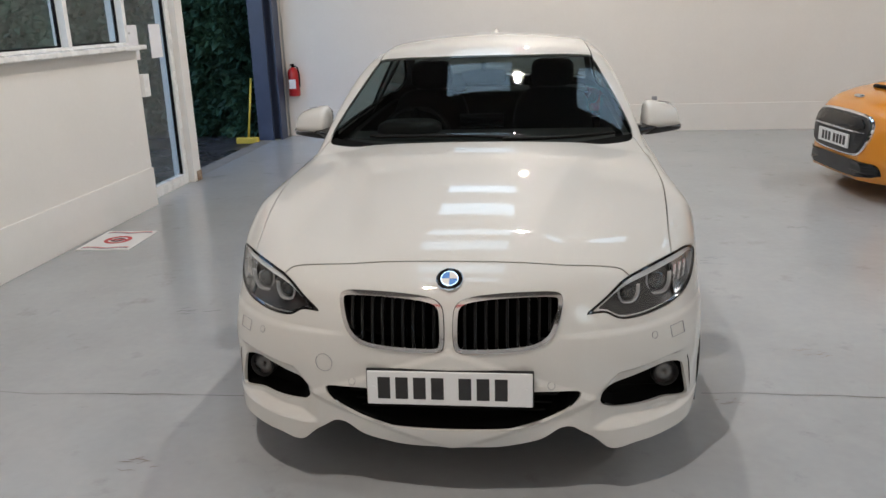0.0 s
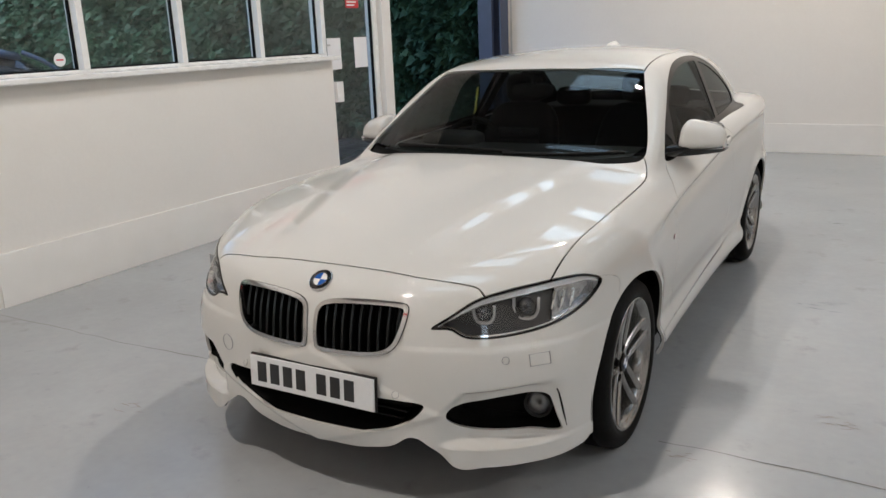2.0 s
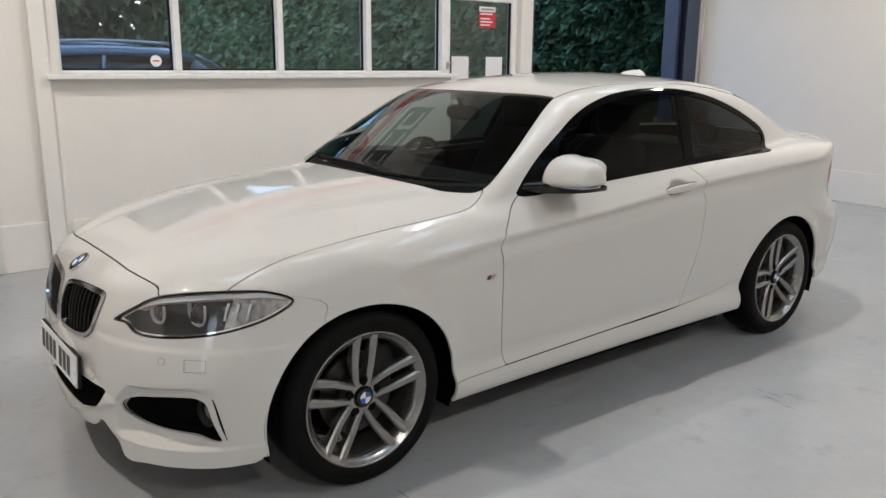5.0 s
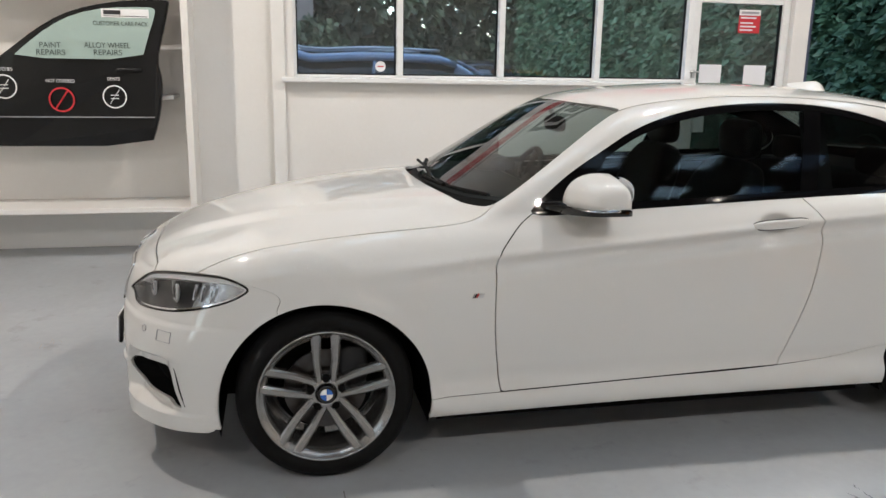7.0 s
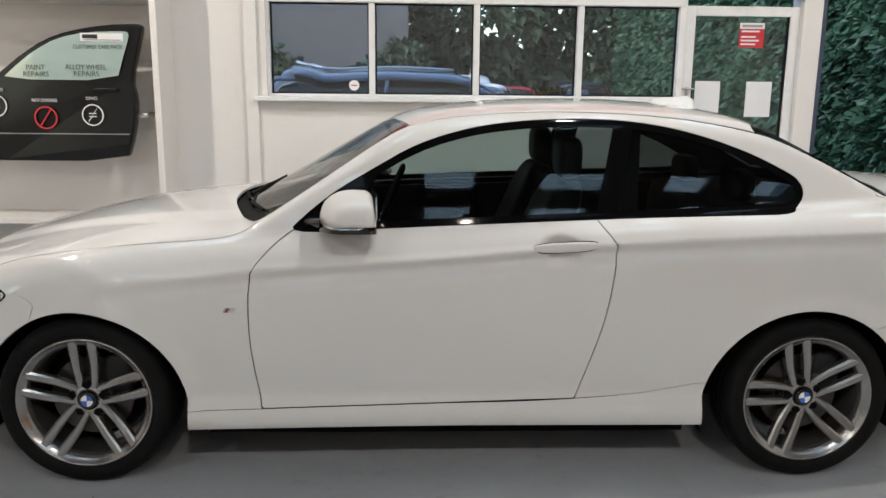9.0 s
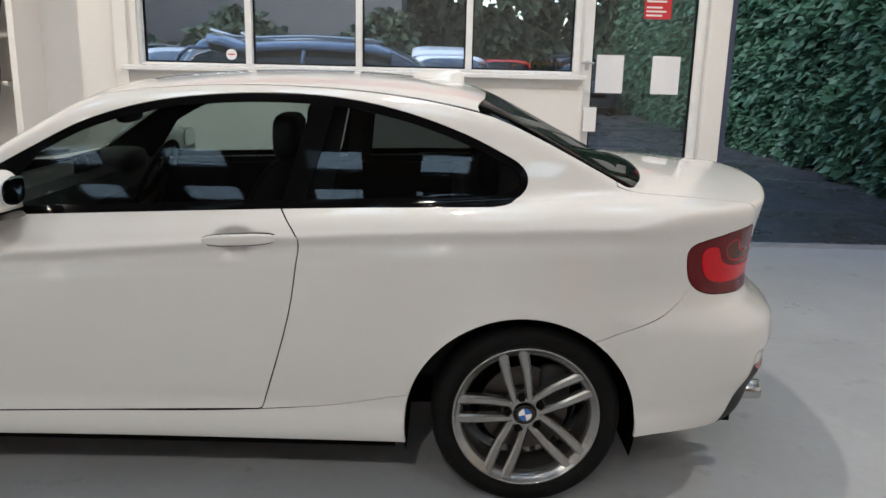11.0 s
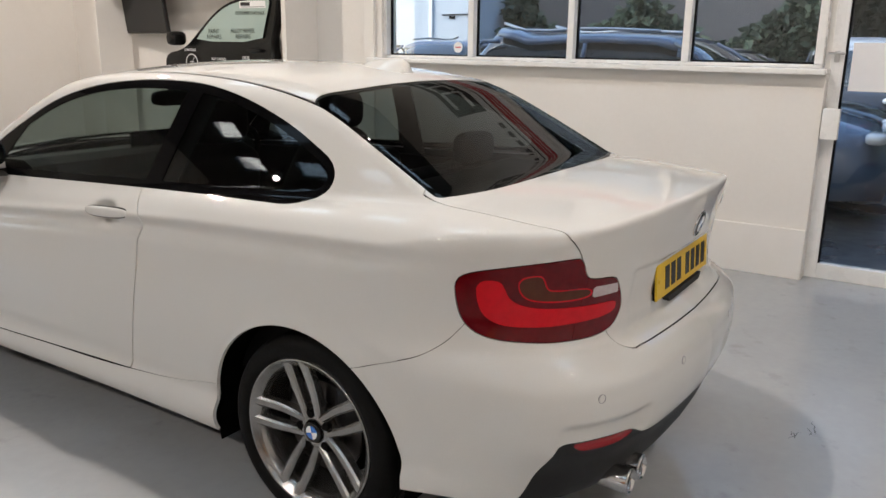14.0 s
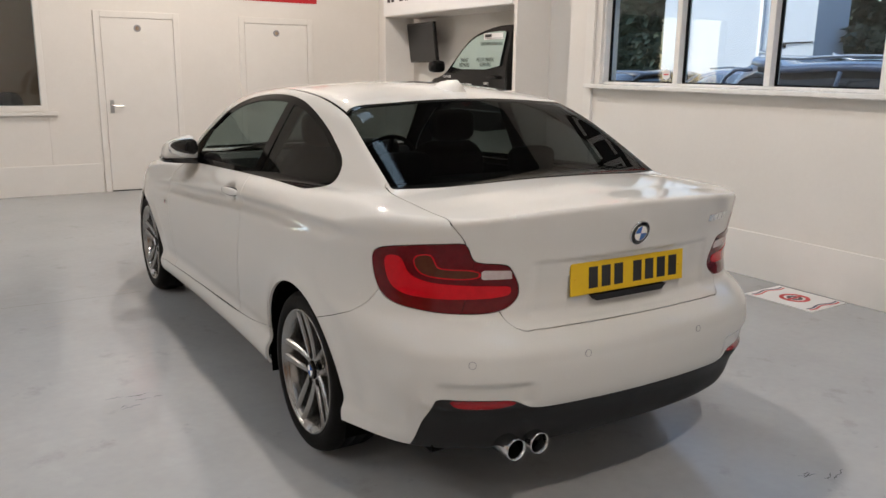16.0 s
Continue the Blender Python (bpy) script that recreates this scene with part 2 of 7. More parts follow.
structure(box("baseboard_pier", (XW - 0.03, -0.80, 0), (XW - 0.015, -0.17, 0.335), TRIM), "white skirting board")
structure(box("wall_recess", (XW - 0.35, YF, 0), (XW - 0.15, -0.80, CEIL), WALL), "white painted wall behind the display")
structure(box("baseboard_recess", (XW - 0.15, YF, 0), (XW - 0.13, -0.80, 0.34), TRIM), "white skirting board")
structure(box("wall_front", (XW - 0.3, YF - 0.2, 0), (0.96, YF, CEIL), WALL), "white painted wall with two doors")
wf = bmesh.new()
box_into(wf, (0.96, YF - 0.2, 0), (4.0, YF, 0.95))
box_into(wf, (0.96, YF - 0.2, 2.45), (4.0, YF, CEIL))
box_into(wf, (4.0, YF - 0.2, 0), (XE + 0.2, YF, CEIL))
structure(part("wall_office", wf, WALL), "white painted wall with an office window")
structure(box("baseboard_front", (0.43, YF, 0), (XE, YF + 0.02, 0.34), TRIM), "tall white skirting board")

# Windows
win = structure(new("window_1"), "four-pane white framed window looking on the car park")
wy = [0.0, 0.852, 1.707, 2.56, 3.40]
box("window_sill", (XW - 0.18, -0.10, 1.325), (XW + 0.10, 3.465, 1.362), UPVC, win, bevel=0.008)
box("window_head", (XW - 0.14, 0.0, 2.11), (XW - 0.02, 3.42, 2.20), UPVC, win)
box("window_rail", (XW - 0.14, 0.0, 1.362), (XW - 0.05, 3.42, 1.385), UPVC, win)
for k, y in enumerate(wy):
    box("mullion", (XW - 0.14, y - 0.025, 1.385), (XW - 0.03, y + 0.025, 2.11), UPVC, win)
for a, b in zip(wy, wy[1:]):
    g = box("pane", (XW - 0.105, a + 0.026, 1.386), (XW - 0.095, b - 0.026, 2.109), WINDOW_GLASS, win, bevel=0)
    g.visible_shadow = False
    fr = bmesh.new()
    for lo, hi in (((a + 0.025, 1.385), (a + 0.037, 2.11)), ((b - 0.037, 1.385), (b - 0.025, 2.11)), ((a + 0.037, 1.385), (b - 0.037, 1.397)), ((a + 0.037, 2.098), (b - 0.037, 2.11))):
        box_into(fr, (XW - 0.112, *lo), (XW - 0.088, *hi))
    part("gasket", fr, RUBBER, win, "black rubber glazing gasket")

# Glazed door beside the opening
XD = XW - 0.14
structure(box("wall_door_side", (XW - 0.2, 3.425, 0), (XW - 0.11, 3.46, 2.20), TRIM), "white door lining")
door = structure(new("door_1"), "closed glazed white framed door with notices")
fr = bmesh.new()
box_into(fr, (XD - 0.04, 3.46, 0.0), (XD + 0.03, 3.535, 2.13), 0.004)
box_into(fr, (XD - 0.04, 4.335, 0.0), (XD + 0.03, 4.41, 2.13), 0.004)
box_into(fr, (XD - 0.04, 3.535, 2.05), (XD + 0.03, 4.335, 2.13), 0.004)
box_into(fr, (XD - 0.04, 3.535, 0.0), (XD + 0.03, 4.335, 0.10), 0.004)
part("door_frame", fr, UPVC, door)
g = box("pane", (XD - 0.012, 3.535, 0.10), (XD - 0.002, 4.335, 2.05), WINDOW_GLASS, door, bevel=0)
g.visible_shadow = False
box("letter_plate", (XD + 0.03, 4.05, 0.03), (XD + 0.04, 4.28, 0.075), UPVC, door, "white vent plate")
fr = bmesh.new()
for lo, hi in (((3.535, 0.10), (3.547, 2.05)), ((4.323, 0.10), (4.335, 2.05))):
    box_into(fr, (XD - 0.02, *lo), (XD + 0.01, *hi))
part("gasket", fr, RUBBER, door, "black rubber glazing gasket")
bm = bmesh.new()
box_into(bm, (XD + 0.03, 3.48, 1.40), (XD + 0.05, 3.51, 1.47), 0.004)
cyl_into(bm, pose(XD + 0.06, 3.495, 1.455, 90, 0, 0), 0.008, 0.10, 12)
part("door_handle", bm, STEEL, door)
box("letter_box", (XW - 0.02, 3.47, 0.93), (XW + 0.03, 3.57, 1.12), UPVC, None, "")
tagged(bpy.data.objects["letter_box"], "small white plastic box fixed beside the glazed door", "box")
for y0, y1 in ((3.575, 3.79), (4.015, 4.235)):
    p = box("notice", (XD + 0.001, y0, 1.225), (XD + 0.004, y1, 1.52), PAPER, None, "", 0)
    tagged(p, "white printed paper notice stuck on the glass door", "notice", "paper notices on the door")
sg = thing("sign", "small red and white printed sign on the glass door", "sign")
box("panel", (XD + 0.001, 3.92, 1.80), (XD + 0.004, 4.13, 1.95), RED_PRINT, sg, "red panel", 0)
box("heading", (XD + 0.001, 3.92, 1.952), (XD + 0.004, 4.13, 2.0), WHITE_PRINT, sg, "white heading strip", 0)
for k in range(4):
    box("line_of_print", (XD + 0.004, 3.935, 1.925 - 0.03 * k - (0.015 if k else 0)), (XD + 0.006, 4.09 - 0.03 * (k % 2), 1.938 - 0.03 * k - (0.015 if k else 0)), WHITE_PRINT, sg, "", 0)
box("line_of_print", (XD + 0.004, 3.94, 1.965), (XD + 0.006, 4.11, 1.985), GREY_PRINT, sg, "", 0)

# Post and opening
post = bmesh.new()
box_into(post, (XW - 0.26, 4.41, 0), (XW - 0.05, 4.575, 3.3), 0.006)
structure(part("wall_post", post, WALL), "white painted post with a rusty foot")
structure(box("trim_post_foot", (XW - 0.05, 4.47, 0.0), (XW - 0.04, 4.57, 0.10), RUST), "rusty flaking patch at the post foot")
gd = bmesh.new()
box_into(gd, (XW - 0.20, 4.575, 0), (XW - 0.09, 4.59, 3.3), 0.003)
box_into(gd, (XW - 0.20, 4.59, 0), (XW - 0.185, 4.63, 3.3), 0.003)
box_into(gd, (XW - 0.105, 4.59, 0), (XW - 0.09, 4.63, 3.3), 0.003)
structure(part("trim_shutter_guide", gd, BLUE_STEEL), "dark steel shutter guide")
structure(box("trim_threshold", (XW - 0.30, 4.575, -0.03), (XW - 0.12, 7.15, 0.004), material("concrete_edge", (0.22, 0.21, 0.2), 0.8, second=(0.14, 0.14, 0.13), scale=5, bump=0.3)), "worn concrete threshold")
col = bmesh.new()
box_into(col, (XW - 0.30, 7.12, 0), (XW - 0.28, 7.36, CEIL), 0.003)
box_into(col, (XW - 0.02, 7.12, 0), (XW, 7.36, CEIL), 0.003)
box_into(col, (XW - 0.28, 7.23, 0), (XW - 0.02, 7.25, CEIL))
box_into(col, (XW - 0.30, 7.06, 0), (XW - 0.10, 7.115, CEIL), 0.003)
structure(part("trim_steel_column", col, BLUE_STEEL), "dark blue painted steel column")
structure(box("wall_corner", (XW - 0.30, 7.36, 0), (XW - 0.05, YB, CEIL), WALL), "white painted wall return")
cable = bmesh.new()
cyl_into(cable, pose(XW + 0.02, 7.40, 1.6), 0.012, 3.2, 10)
structure(part("trim_conduit", cable, STEEL, None, "", True), "thin steel conduit beside the column")

# Outside
structure(box("ground", (-60, -60, -0.14), (60, 60, -0.125), ASPHALT, bevel=0), "wet dark asphalt yard")
structure(box("road", (-40, -25, -0.12), (XW - 0.3, 40, -0.022), ASPHALT, bevel=0), "wet dark asphalt car park")

# ---- the form of the white coupe: front axle at y = 0, rear axle at y = 2.69, nose towards -y ----


def curve(pts, soft=0.03):
    """A smooth function through a few control pairs."""
    px, py = np.array(pts, float).T
    grid = np.linspace(px[0], px[-1], 600)
    d = np.gradient(py, px)
    i = np.clip(np.searchsorted(px, grid, "right") - 1, 0, len(px) - 2)
    h = px[i + 1] - px[i]
    t = (grid - px[i]) / h
    val = (2 * t**3 - 3 * t**2 + 1) * py[i] + (t**3 - 2 * t**2 + t) * h * d[i] + (3 * t**2 - 2 * t**3) * py[i + 1] + (t**3 - t**2) * h * d[i + 1]
    step = grid[1] - grid[0]
    w = max(1, int(soft / step))
    k = np.hanning(2 * w + 3)
    k /= k.sum()
    m = len(k) // 2
    left = val[0] - (val[1] - val[0]) * np.arange(m, 0, -1)
    right = val[-1] + (val[-1] - val[-2]) * np.arange(1, m + 1)
    val = np.convolve(np.r_[left, val, right], k, "valid")
    return lambda q: np.interp(q, grid, val)


def smax(a, b, k):
    h = np.clip(0.5 + 0.5 * (a - b) / k, 0, 1)
    return b + (a - b) * h + k * h * (1 - h)


def smin(a, b, k):
    return -smax(-a, -b, k)


def step(a, b, q):
    t = np.clip((q - a) / (b - a), 0, 1)
    return t * t * (3 - 2 * t)


side_width = curve([(-0.9, 0.81), (-0.4, 0.866), (0.0, 0.884), (0.5, 0.866), (1.2, 0.850), (2.0, 0.849), (2.7, 0.866), (3.2, 0.848), (3.7, 0.80)], 0.2)
side_low = curve([(0.10, -0.10), (0.18, -0.05), (0.215, -0.016), (0.25, -0.004), (0.29, -0.008), (0.33, -0.026), (0.40, -0.020), (0.52, -0.006), (0.63, 0.0), (0.75, -0.004), (0.9, -0.012), (1.2, -0.03)], 0.012)
crease_z = curve([(-0.2, 0.76), (0.34, 0.787), (0.63, 0.814), (1.22, 0.853), (1.94, 0.911), (2.4, 0.939), (3.1, 0.967), (3.7, 0.985)], 0.15)
crease_amp = curve([(-0.3, 0.0), (0.15, 0.0), (0.45, 0.6), (0.8, 1.0), (1.9, 1.0), (2.6, 0.75), (3.1, 0.8), (3.7, 0.7)], 0.15)
top_centre = curve([(-1.0, 0.58), (-0.82, 0.690), (-0.72, 0.745), (-0.62, 0.784), (-0.4, 0.850), (-0.13, 0.912), (0.06, 0.944), (0.26, 0.968), (0.46, 0.985), (0.7, 1.0), (1.5, 1.01), (2.5, 1.05), (3.0, 1.085), (3.25, 1.084), (3.45, 1.070), (3.55, 1.058), (3.62, 1.050), (3.8, 1.03)], 0.05)
top_drop = curve([(-1.0, 0.03), (-0.62, 0.045), (-0.3, 0.060), (0.06, 0.066), (0.46, 0.070), (0.9, 0.062), (1.5, 0.04), (2.5, 0.03), (3.0, 0.05), (3.4, 0.062), (3.8, 0.075)], 0.1)
nose = curve([(0.05, -0.60), (0.13, -0.715), (0.18, -0.760), (0.23, -0.776), (0.30, -0.780), (0.36, -0.780), (0.46, -0.780), (0.55, -0.776), (0.64, -0.760), (0.70, -0.735), (0.75, -0.695), (0.80, -0.61), (0.9, -0.40)], 0.02)
nose_bow = curve([(0, 0), (0.2, 0.010), (0.4, 0.048), (0.5, 0.085), (0.6, 0.140), (0.7, 0.235), (0.76, 0.315), (0.80, 0.395), (0.84, 0.53), (0.90, 0.87)], 0.03)
tail = curve([(0.05, 3.35), (0.2, 3.50), (0.28, 3.575), (0.38, 3.615), (0.44, 3.648), (0.50, 3.660), (0.58, 3.662), (0.63, 3.650), (0.665, 3.615), (0.69, 3.578), (0.75, 3.560), (0.84, 3.566), (0.92, 3.578), (0.98, 3.592), (1.03, 3.602), (1.08, 3.605), (1.2, 3.60)], 0.012)
tail_bow = curve([(0, 0), (0.2, 0.010), (0.44, 0.050), (0.6, 0.115), (0.7, 0.20), (0.79, 0.36), (0.84, 0.54), (0.90, 0.95)], 0.03)
house_width = curve([(0.3, 0.70), (0.6, 0.742), (0.9, 0.768), (1.2, 0.776), (1.8, 0.771), (2.3, 0.757), (2.7, 0.726), (3.0, 0.686), (3.4, 0.61)], 0.15)
roof_centre = curve([(0.8, 1.20), (1.0, 1.300), (1.15, 1.352), (1.3, 1.382), (1.5, 1.402), (1.8, 1.415), (2.05, 1.413), (2.3, 1.398), (2.5, 1.372), (2.7, 1.33), (3.0, 1.25)], 0.06)
AXLES, TYRE_R = (0.0, 2.69), 0.318


def form(p):
    """Below zero inside the car's body, above zero outside."""
    x, y, z = np.abs(p[..., 0]), p[..., 1], p[..., 2]
    cz, amp = crease_z(y), crease_amp(y)
    over = z - cz
    width = side_width(y) + side_low(z)
    # the shoulder leans in above the crease; a shallow hollow runs below it
    width -= 0.60 * 0.011 * np.logaddexp(0, over / 0.011)
    width -= 0.020 * amp * np.exp(-(((over + 0.040) / 0.028) ** 2))
    width += 0.005 * amp * np.exp(-((over / 0.014) ** 2))
    for ay in AXLES:
        r = np.hypot(y - ay, z - 0.30)
        width += 0.013 * np.exp(-(((r - 0.375) / 0.045) ** 2)) * step(0.95, 0.75, z) * step(0.2, 0.3, z)
    width -= 0.030 * np.exp(-((((y - 1.735) / 0.062) ** 2) + ((z - 0.897) / 0.034) ** 2) ** 1.6)
    side = (x - width) * 0.93
    dome = 0.013 * step(0.06, -0.06, x - (0.30 + 0.22 * step(-0.7, 0.6, y))) * step(0.75, 0.4, y) * step(-0.78, -0.5, y)
    trunk = 0.010 * step(3.42, 3.60, y) * step(0.75, 0.45, x)
    top = (z - (top_centre(y) - top_drop(y) * (x / 0.76) ** 2.2 + dome + trunk)) * 0.96
    bow = nose_bow(x) * (0.80 + 0.20 * step(0.45, 0.7, z)) * (1 - 0.02 * step(0.66, 0.78, x) * step(0.28, 0.36, z) * step(0.58, 0.45, z))
    front = (nose(z) + bow - y) * (0.95 - 0.17 * step(0.45, 0.75, x))
    rear = (y - (tail(z) - tail_bow(x) * (0.80 + 0.20 * step(0.58, 0.80, z)))) * (0.97 - 0.18 * step(0.45, 0.75, x))
    # pocket round each front intake, the ledge under it, and a fold below the lamps
    rim_top = 0.398 + 0.95 * np.minimum(x - 0.48, 0.05) + 0.10 * (x - 0.53) * (x > 0.53) - z
    front += 0.040 * step(0.0, 0.028, rim_top) * step(0.44, 0.53, x) * step(0.79, 0.68, x) * step(0.248, 0.272, z)
    blade = step(0.44, 0.50, x) * step(0.88, 0.80, x)
    front -= blade * (0.010 * step(0.268, 0.250, z) + 0.9 * np.maximum(nose(z) - nose(0.245), 0.0) * step(0.255, 0.235, z))
    front -= 0.007 * step(0.585, 0.565, z) * step(0.30, 0.42, x)
    chin = np.abs(x) / 0.46 + np.abs(z - 0.36) / 0.17
    front -= 0.008 * step(1.10, 0.95, chin)
    # number-plate recess in the boot lid and the trough over the rear reflectors
    rear += np.maximum(0.022 - tail_bow(x), 0.006) * step(0.415, 0.375, x) * step(0.893, 0.872, z) * step(0.69, 0.72, z)
    rear += 0.010 * step(0.530, 0.505, z - 0.0) * step(0.43, 0.46, z) * step(0.42, 0.48, x) * step(0.73, 0.69, x)
    body = smax(smax(side, top, 0.055), smax(front, rear, 0.01), 0.05 - 0.034 * step(3.2, 3.45, y) * step(0.72, 0.58, x))
    wide = house_width(y) - 0.40 * (z - 0.96) - 0.16 * (z - 0.96) ** 2
    flank = (x - wide) * 0.9
    roof = z - (roof_centre(y) - 0.042 * (x / 0.55) ** 2)
    screen = (0.50 + (z - 0.985) * 1.72 + 0.30 * x**2 - y) * 0.50
    back = (y - (3.10 - (z - 1.08) * 1.95 - 0.23 * x**2)) * 0.455
    house = smax(smax(flank, roof, 0.07), smax(screen, back, 0.01), 0.03)
    house = np.maximum(house, 0.88 - z)
    return smin(body, house, 0.022)


def form_normal(p):
    e = 0.0015
    g = np.stack([form(p + d) - form(p - d) for d in np.eye(3) * e], -1)
    return g / np.maximum(np.linalg.norm(g, axis=-1, keepdims=True), 1e-9)


def form_grid(n_side=200, n_fan=132):
    """The left half of the shell, as a grid of points found along rays from a spine inside the car."""
    y0, y1, zc = 0.15, 2.75, 0.52
    fan = np.linspace(0, np.pi / 2, n_fan)
    yaw = np.r_[fan, np.full(n_side, np.pi / 2), np.pi / 2 + fan]
    oy = np.r_[np.full(n_fan, y0), np.linspace(y0, y1, n_side + 2)[1:-1], np.full(n_fan, y1)]
    up = np.radians(np.r_[np.linspace(-33, -20, 24), np.linspace(-19.8, -2, 96), np.linspace(-1.6, 34, 92), np.linspace(34.8, 90, 66)])
    n_up = len(up)
    yy, ee = np.meshgrid(yaw, up, indexing="ij")
    o = np.stack([np.zeros_like(yy), np.repeat(oy[:, None], n_up, 1), np.full_like(yy, zc)], -1)
    d = np.stack([np.cos(ee) * np.sin(yy), -np.cos(ee) * np.cos(yy), np.sin(ee)], -1)
    lo, hi = np.full(yy.shape, 0.02), np.full(yy.shape, 1.6)
    for _ in range(26):
        mid = (lo + hi) / 2
        inside = form(o + d * mid[..., None]) < 0
        lo, hi = np.where(inside, mid, lo), np.where(inside, hi, mid)
    v = o + d * ((lo + hi) / 2)[..., None]
    n = v.shape[0]
    idx = np.arange(n * n_up).reshape(n, n_up)
    a, b, c, e = idx[:-1, :-1], idx[1:, :-1], idx[1:, 1:], idx[:-1, 1:]
    tris = np.concatenate([np.stack([a, b, c], -1).reshape(-1, 3), np.stack([a, c, e], -1).reshape(-1, 3)])
    v = v.reshape(-1, 3)
    area = np.linalg.norm(np.cross(v[tris[:, 1]] - v[tris[:, 0]], v[tris[:, 2]] - v[tris[:, 0]]), axis=1)
    return v, tris[area > 1e-10]

# ---- the white coupe: its skin is cut along the panel lines ----
PAINT = material("white_car_paint", (0.64, 0.63, 0.605), 0.5, second=(0.61, 0.60, 0.575), scale=260, mix=0.5, coat=1.0, spec=0.25)
PAINT.node_tree.nodes["Principled BSDF"].inputs["Coat Roughness"].default_value = 0.02
pn, pl_ = PAINT.node_tree.nodes, PAINT.node_tree.links
peel, peel_bump = pn.new("ShaderNodeTexNoise"), pn.new("ShaderNodeBump")
peel.inputs["Scale"].default_value, peel.inputs["Detail"].default_value = 90, 2
peel_bump.inputs["Strength"].default_value, peel_bump.inputs["Distance"].default_value = 0.03, 0.002
pl_.new(pn["Mapping"].outputs["Vector"], peel.inputs["Vector"])
pl_.new(peel.outputs["Fac"], peel_bump.inputs["Height"])
pl_.new(peel_bump.outputs["Normal"], pn["Principled BSDF"].inputs["Coat Normal"])
SATIN_BLACK = material("black_window_trim", (0.003, 0.003, 0.0035), 0.05, second=(0.005, 0.005, 0.005), scale=20, mix=0.4, spec=0.06)
GLOSS_BLACK = material("gloss_black_trim", (0.005, 0.005, 0.006), 0.05, second=(0.009, 0.009, 0.009), scale=20, mix=0.4)
DARK_PLASTIC = material("dark_grey_plastic", (0.012, 0.0125, 0.0135), 0.55, second=(0.018, 0.0185, 0.02), scale=30, mix=0.5, spec=0.3, bump=0.08, bump_scale=200)
LINER = material("black_liner", (0.003, 0.003, 0.003), 0.9, second=(0.005, 0.005, 0.005), scale=10, mix=0.5, spec=0.08)
SCREEN_GLASS = glass_material("windscreen_glass", (0.44, 0.49, 0.48), gloss=0.035)
SIDE_GLASS = glass_material("side_window_glass", (0.50, 0.58, 0.57), gloss=0.024, graze=0.2)
DARK_GLASS = glass_material("tinted_rear_glass", (0.20, 0.23, 0.23), gloss=0.03, graze=0.4)
LENS = glass_material("clear_lamp_lens", (0.93, 0.94, 0.95))
LAMP_RED = material("dark_red_lamp", (0.12, 0.0015, 0.005), 0.05, second=(0.07, 0.001, 0.003), scale=30, mix=0.6, spec=0.35)
LAMP_BRIGHT = material("bright_red_lamp", (0.58, 0.004, 0.012), 0.06, second=(0.42, 0.003, 0.009), scale=40, mix=0.5, spec=0.35)
REFLECTOR_RED = material("red_reflector", (0.26, 0.004, 0.010), 0.12, second=(0.2, 0.003, 0.008), scale=80, mix=0.5)
LAMP_CLEAR = material("reversing_lamp", (0.45, 0.36, 0.36), 0.12, second=(0.55, 0.5, 0.5), scale=60, mix=0.5, coat=1.0)
LAMP_GREY = material("headlamp_bowl", (0.030, 0.030, 0.032), 0.4, 0.0, second=(0.018, 0.018, 0.020), scale=14, mix=0.6)
SEAT_CLOTH = material("black_leather", (0.005, 0.005, 0.0055), 0.55, second=(0.008, 0.008, 0.008), scale=20, mix=0.5, spec=0.1, bump=0.1, bump_scale=160)
ALLOY = material("grey_alloy", (0.30, 0.295, 0.29), 0.24, 0.85, second=(0.22, 0.215, 0.21), scale=40, mix=0.5, coat=0.4)
ALLOY_DARK = material("shadowed_alloy_barrel", (0.10, 0.10, 0.10), 0.4, 0.7, second=(0.06, 0.055, 0.05), scale=18, mix=0.6)
IRON = material("brake_iron", (0.07, 0.066, 0.064), 0.35, 0.9, second=(0.05, 0.04, 0.035), scale=40, mix=0.5, stretch=(1, 1, 1))
BADGE_BLUE = material("badge_blue", (0.02, 0.12, 0.45), 0.2, second=(0.02, 0.1, 0.4), scale=30, mix=0.4, coat=1.0)
PLATE_WHITE = material("reflective_white_plate", (0.76, 0.77, 0.78), 0.35, second=(0.70, 0.71, 0.72), scale=70, mix=0.4)
PLATE_YELLOW = material("reflective_yellow_plate", (0.72, 0.46, 0.015), 0.35, second=(0.66, 0.42, 0.01), scale=70, mix=0.4)

shell_v, shell_t = form_grid()


def chaikin(pts, times=3, closed=True):
    """Rounds the corners of a control outline."""
    p = np.array(pts, float)
    for _ in range(times):
        q = np.roll(p, -1, 0) if closed else p[1:]
        a = p if closed else p[:-1]
        r = np.stack([0.75 * a + 0.25 * q, 0.25 * a + 0.75 * q], 1).reshape(-1, 2)
        p = r if closed else np.concatenate([p[:1], r, p[-1:]])
    return p


def outline_distance(q, loop):
    """Signed distance of 2D points from a closed outline, below zero inside."""
    best, inside = np.full(len(q), 1e9), np.zeros(len(q), bool)
    for a, b in zip(loop, np.roll(loop, -1, 0)):
        ab, aq = b - a, q - a
        t = np.clip((aq @ ab) / max(ab @ ab, 1e-12), 0, 1)
        best = np.minimum(best, ((aq - t[:, None] * ab) ** 2).sum(1))
        cross = ((a[1] > q[:, 1]) != (b[1] > q[:, 1]))
        with np.errstate(divide="ignore", invalid="ignore"):
            xi = a[0] + (q[:, 1] - a[1]) / (b[1] - a[1]) * ab[0]
        inside ^= cross & (q[:, 0] < xi)
    return np.where(inside, -1, 1) * np.sqrt(best)


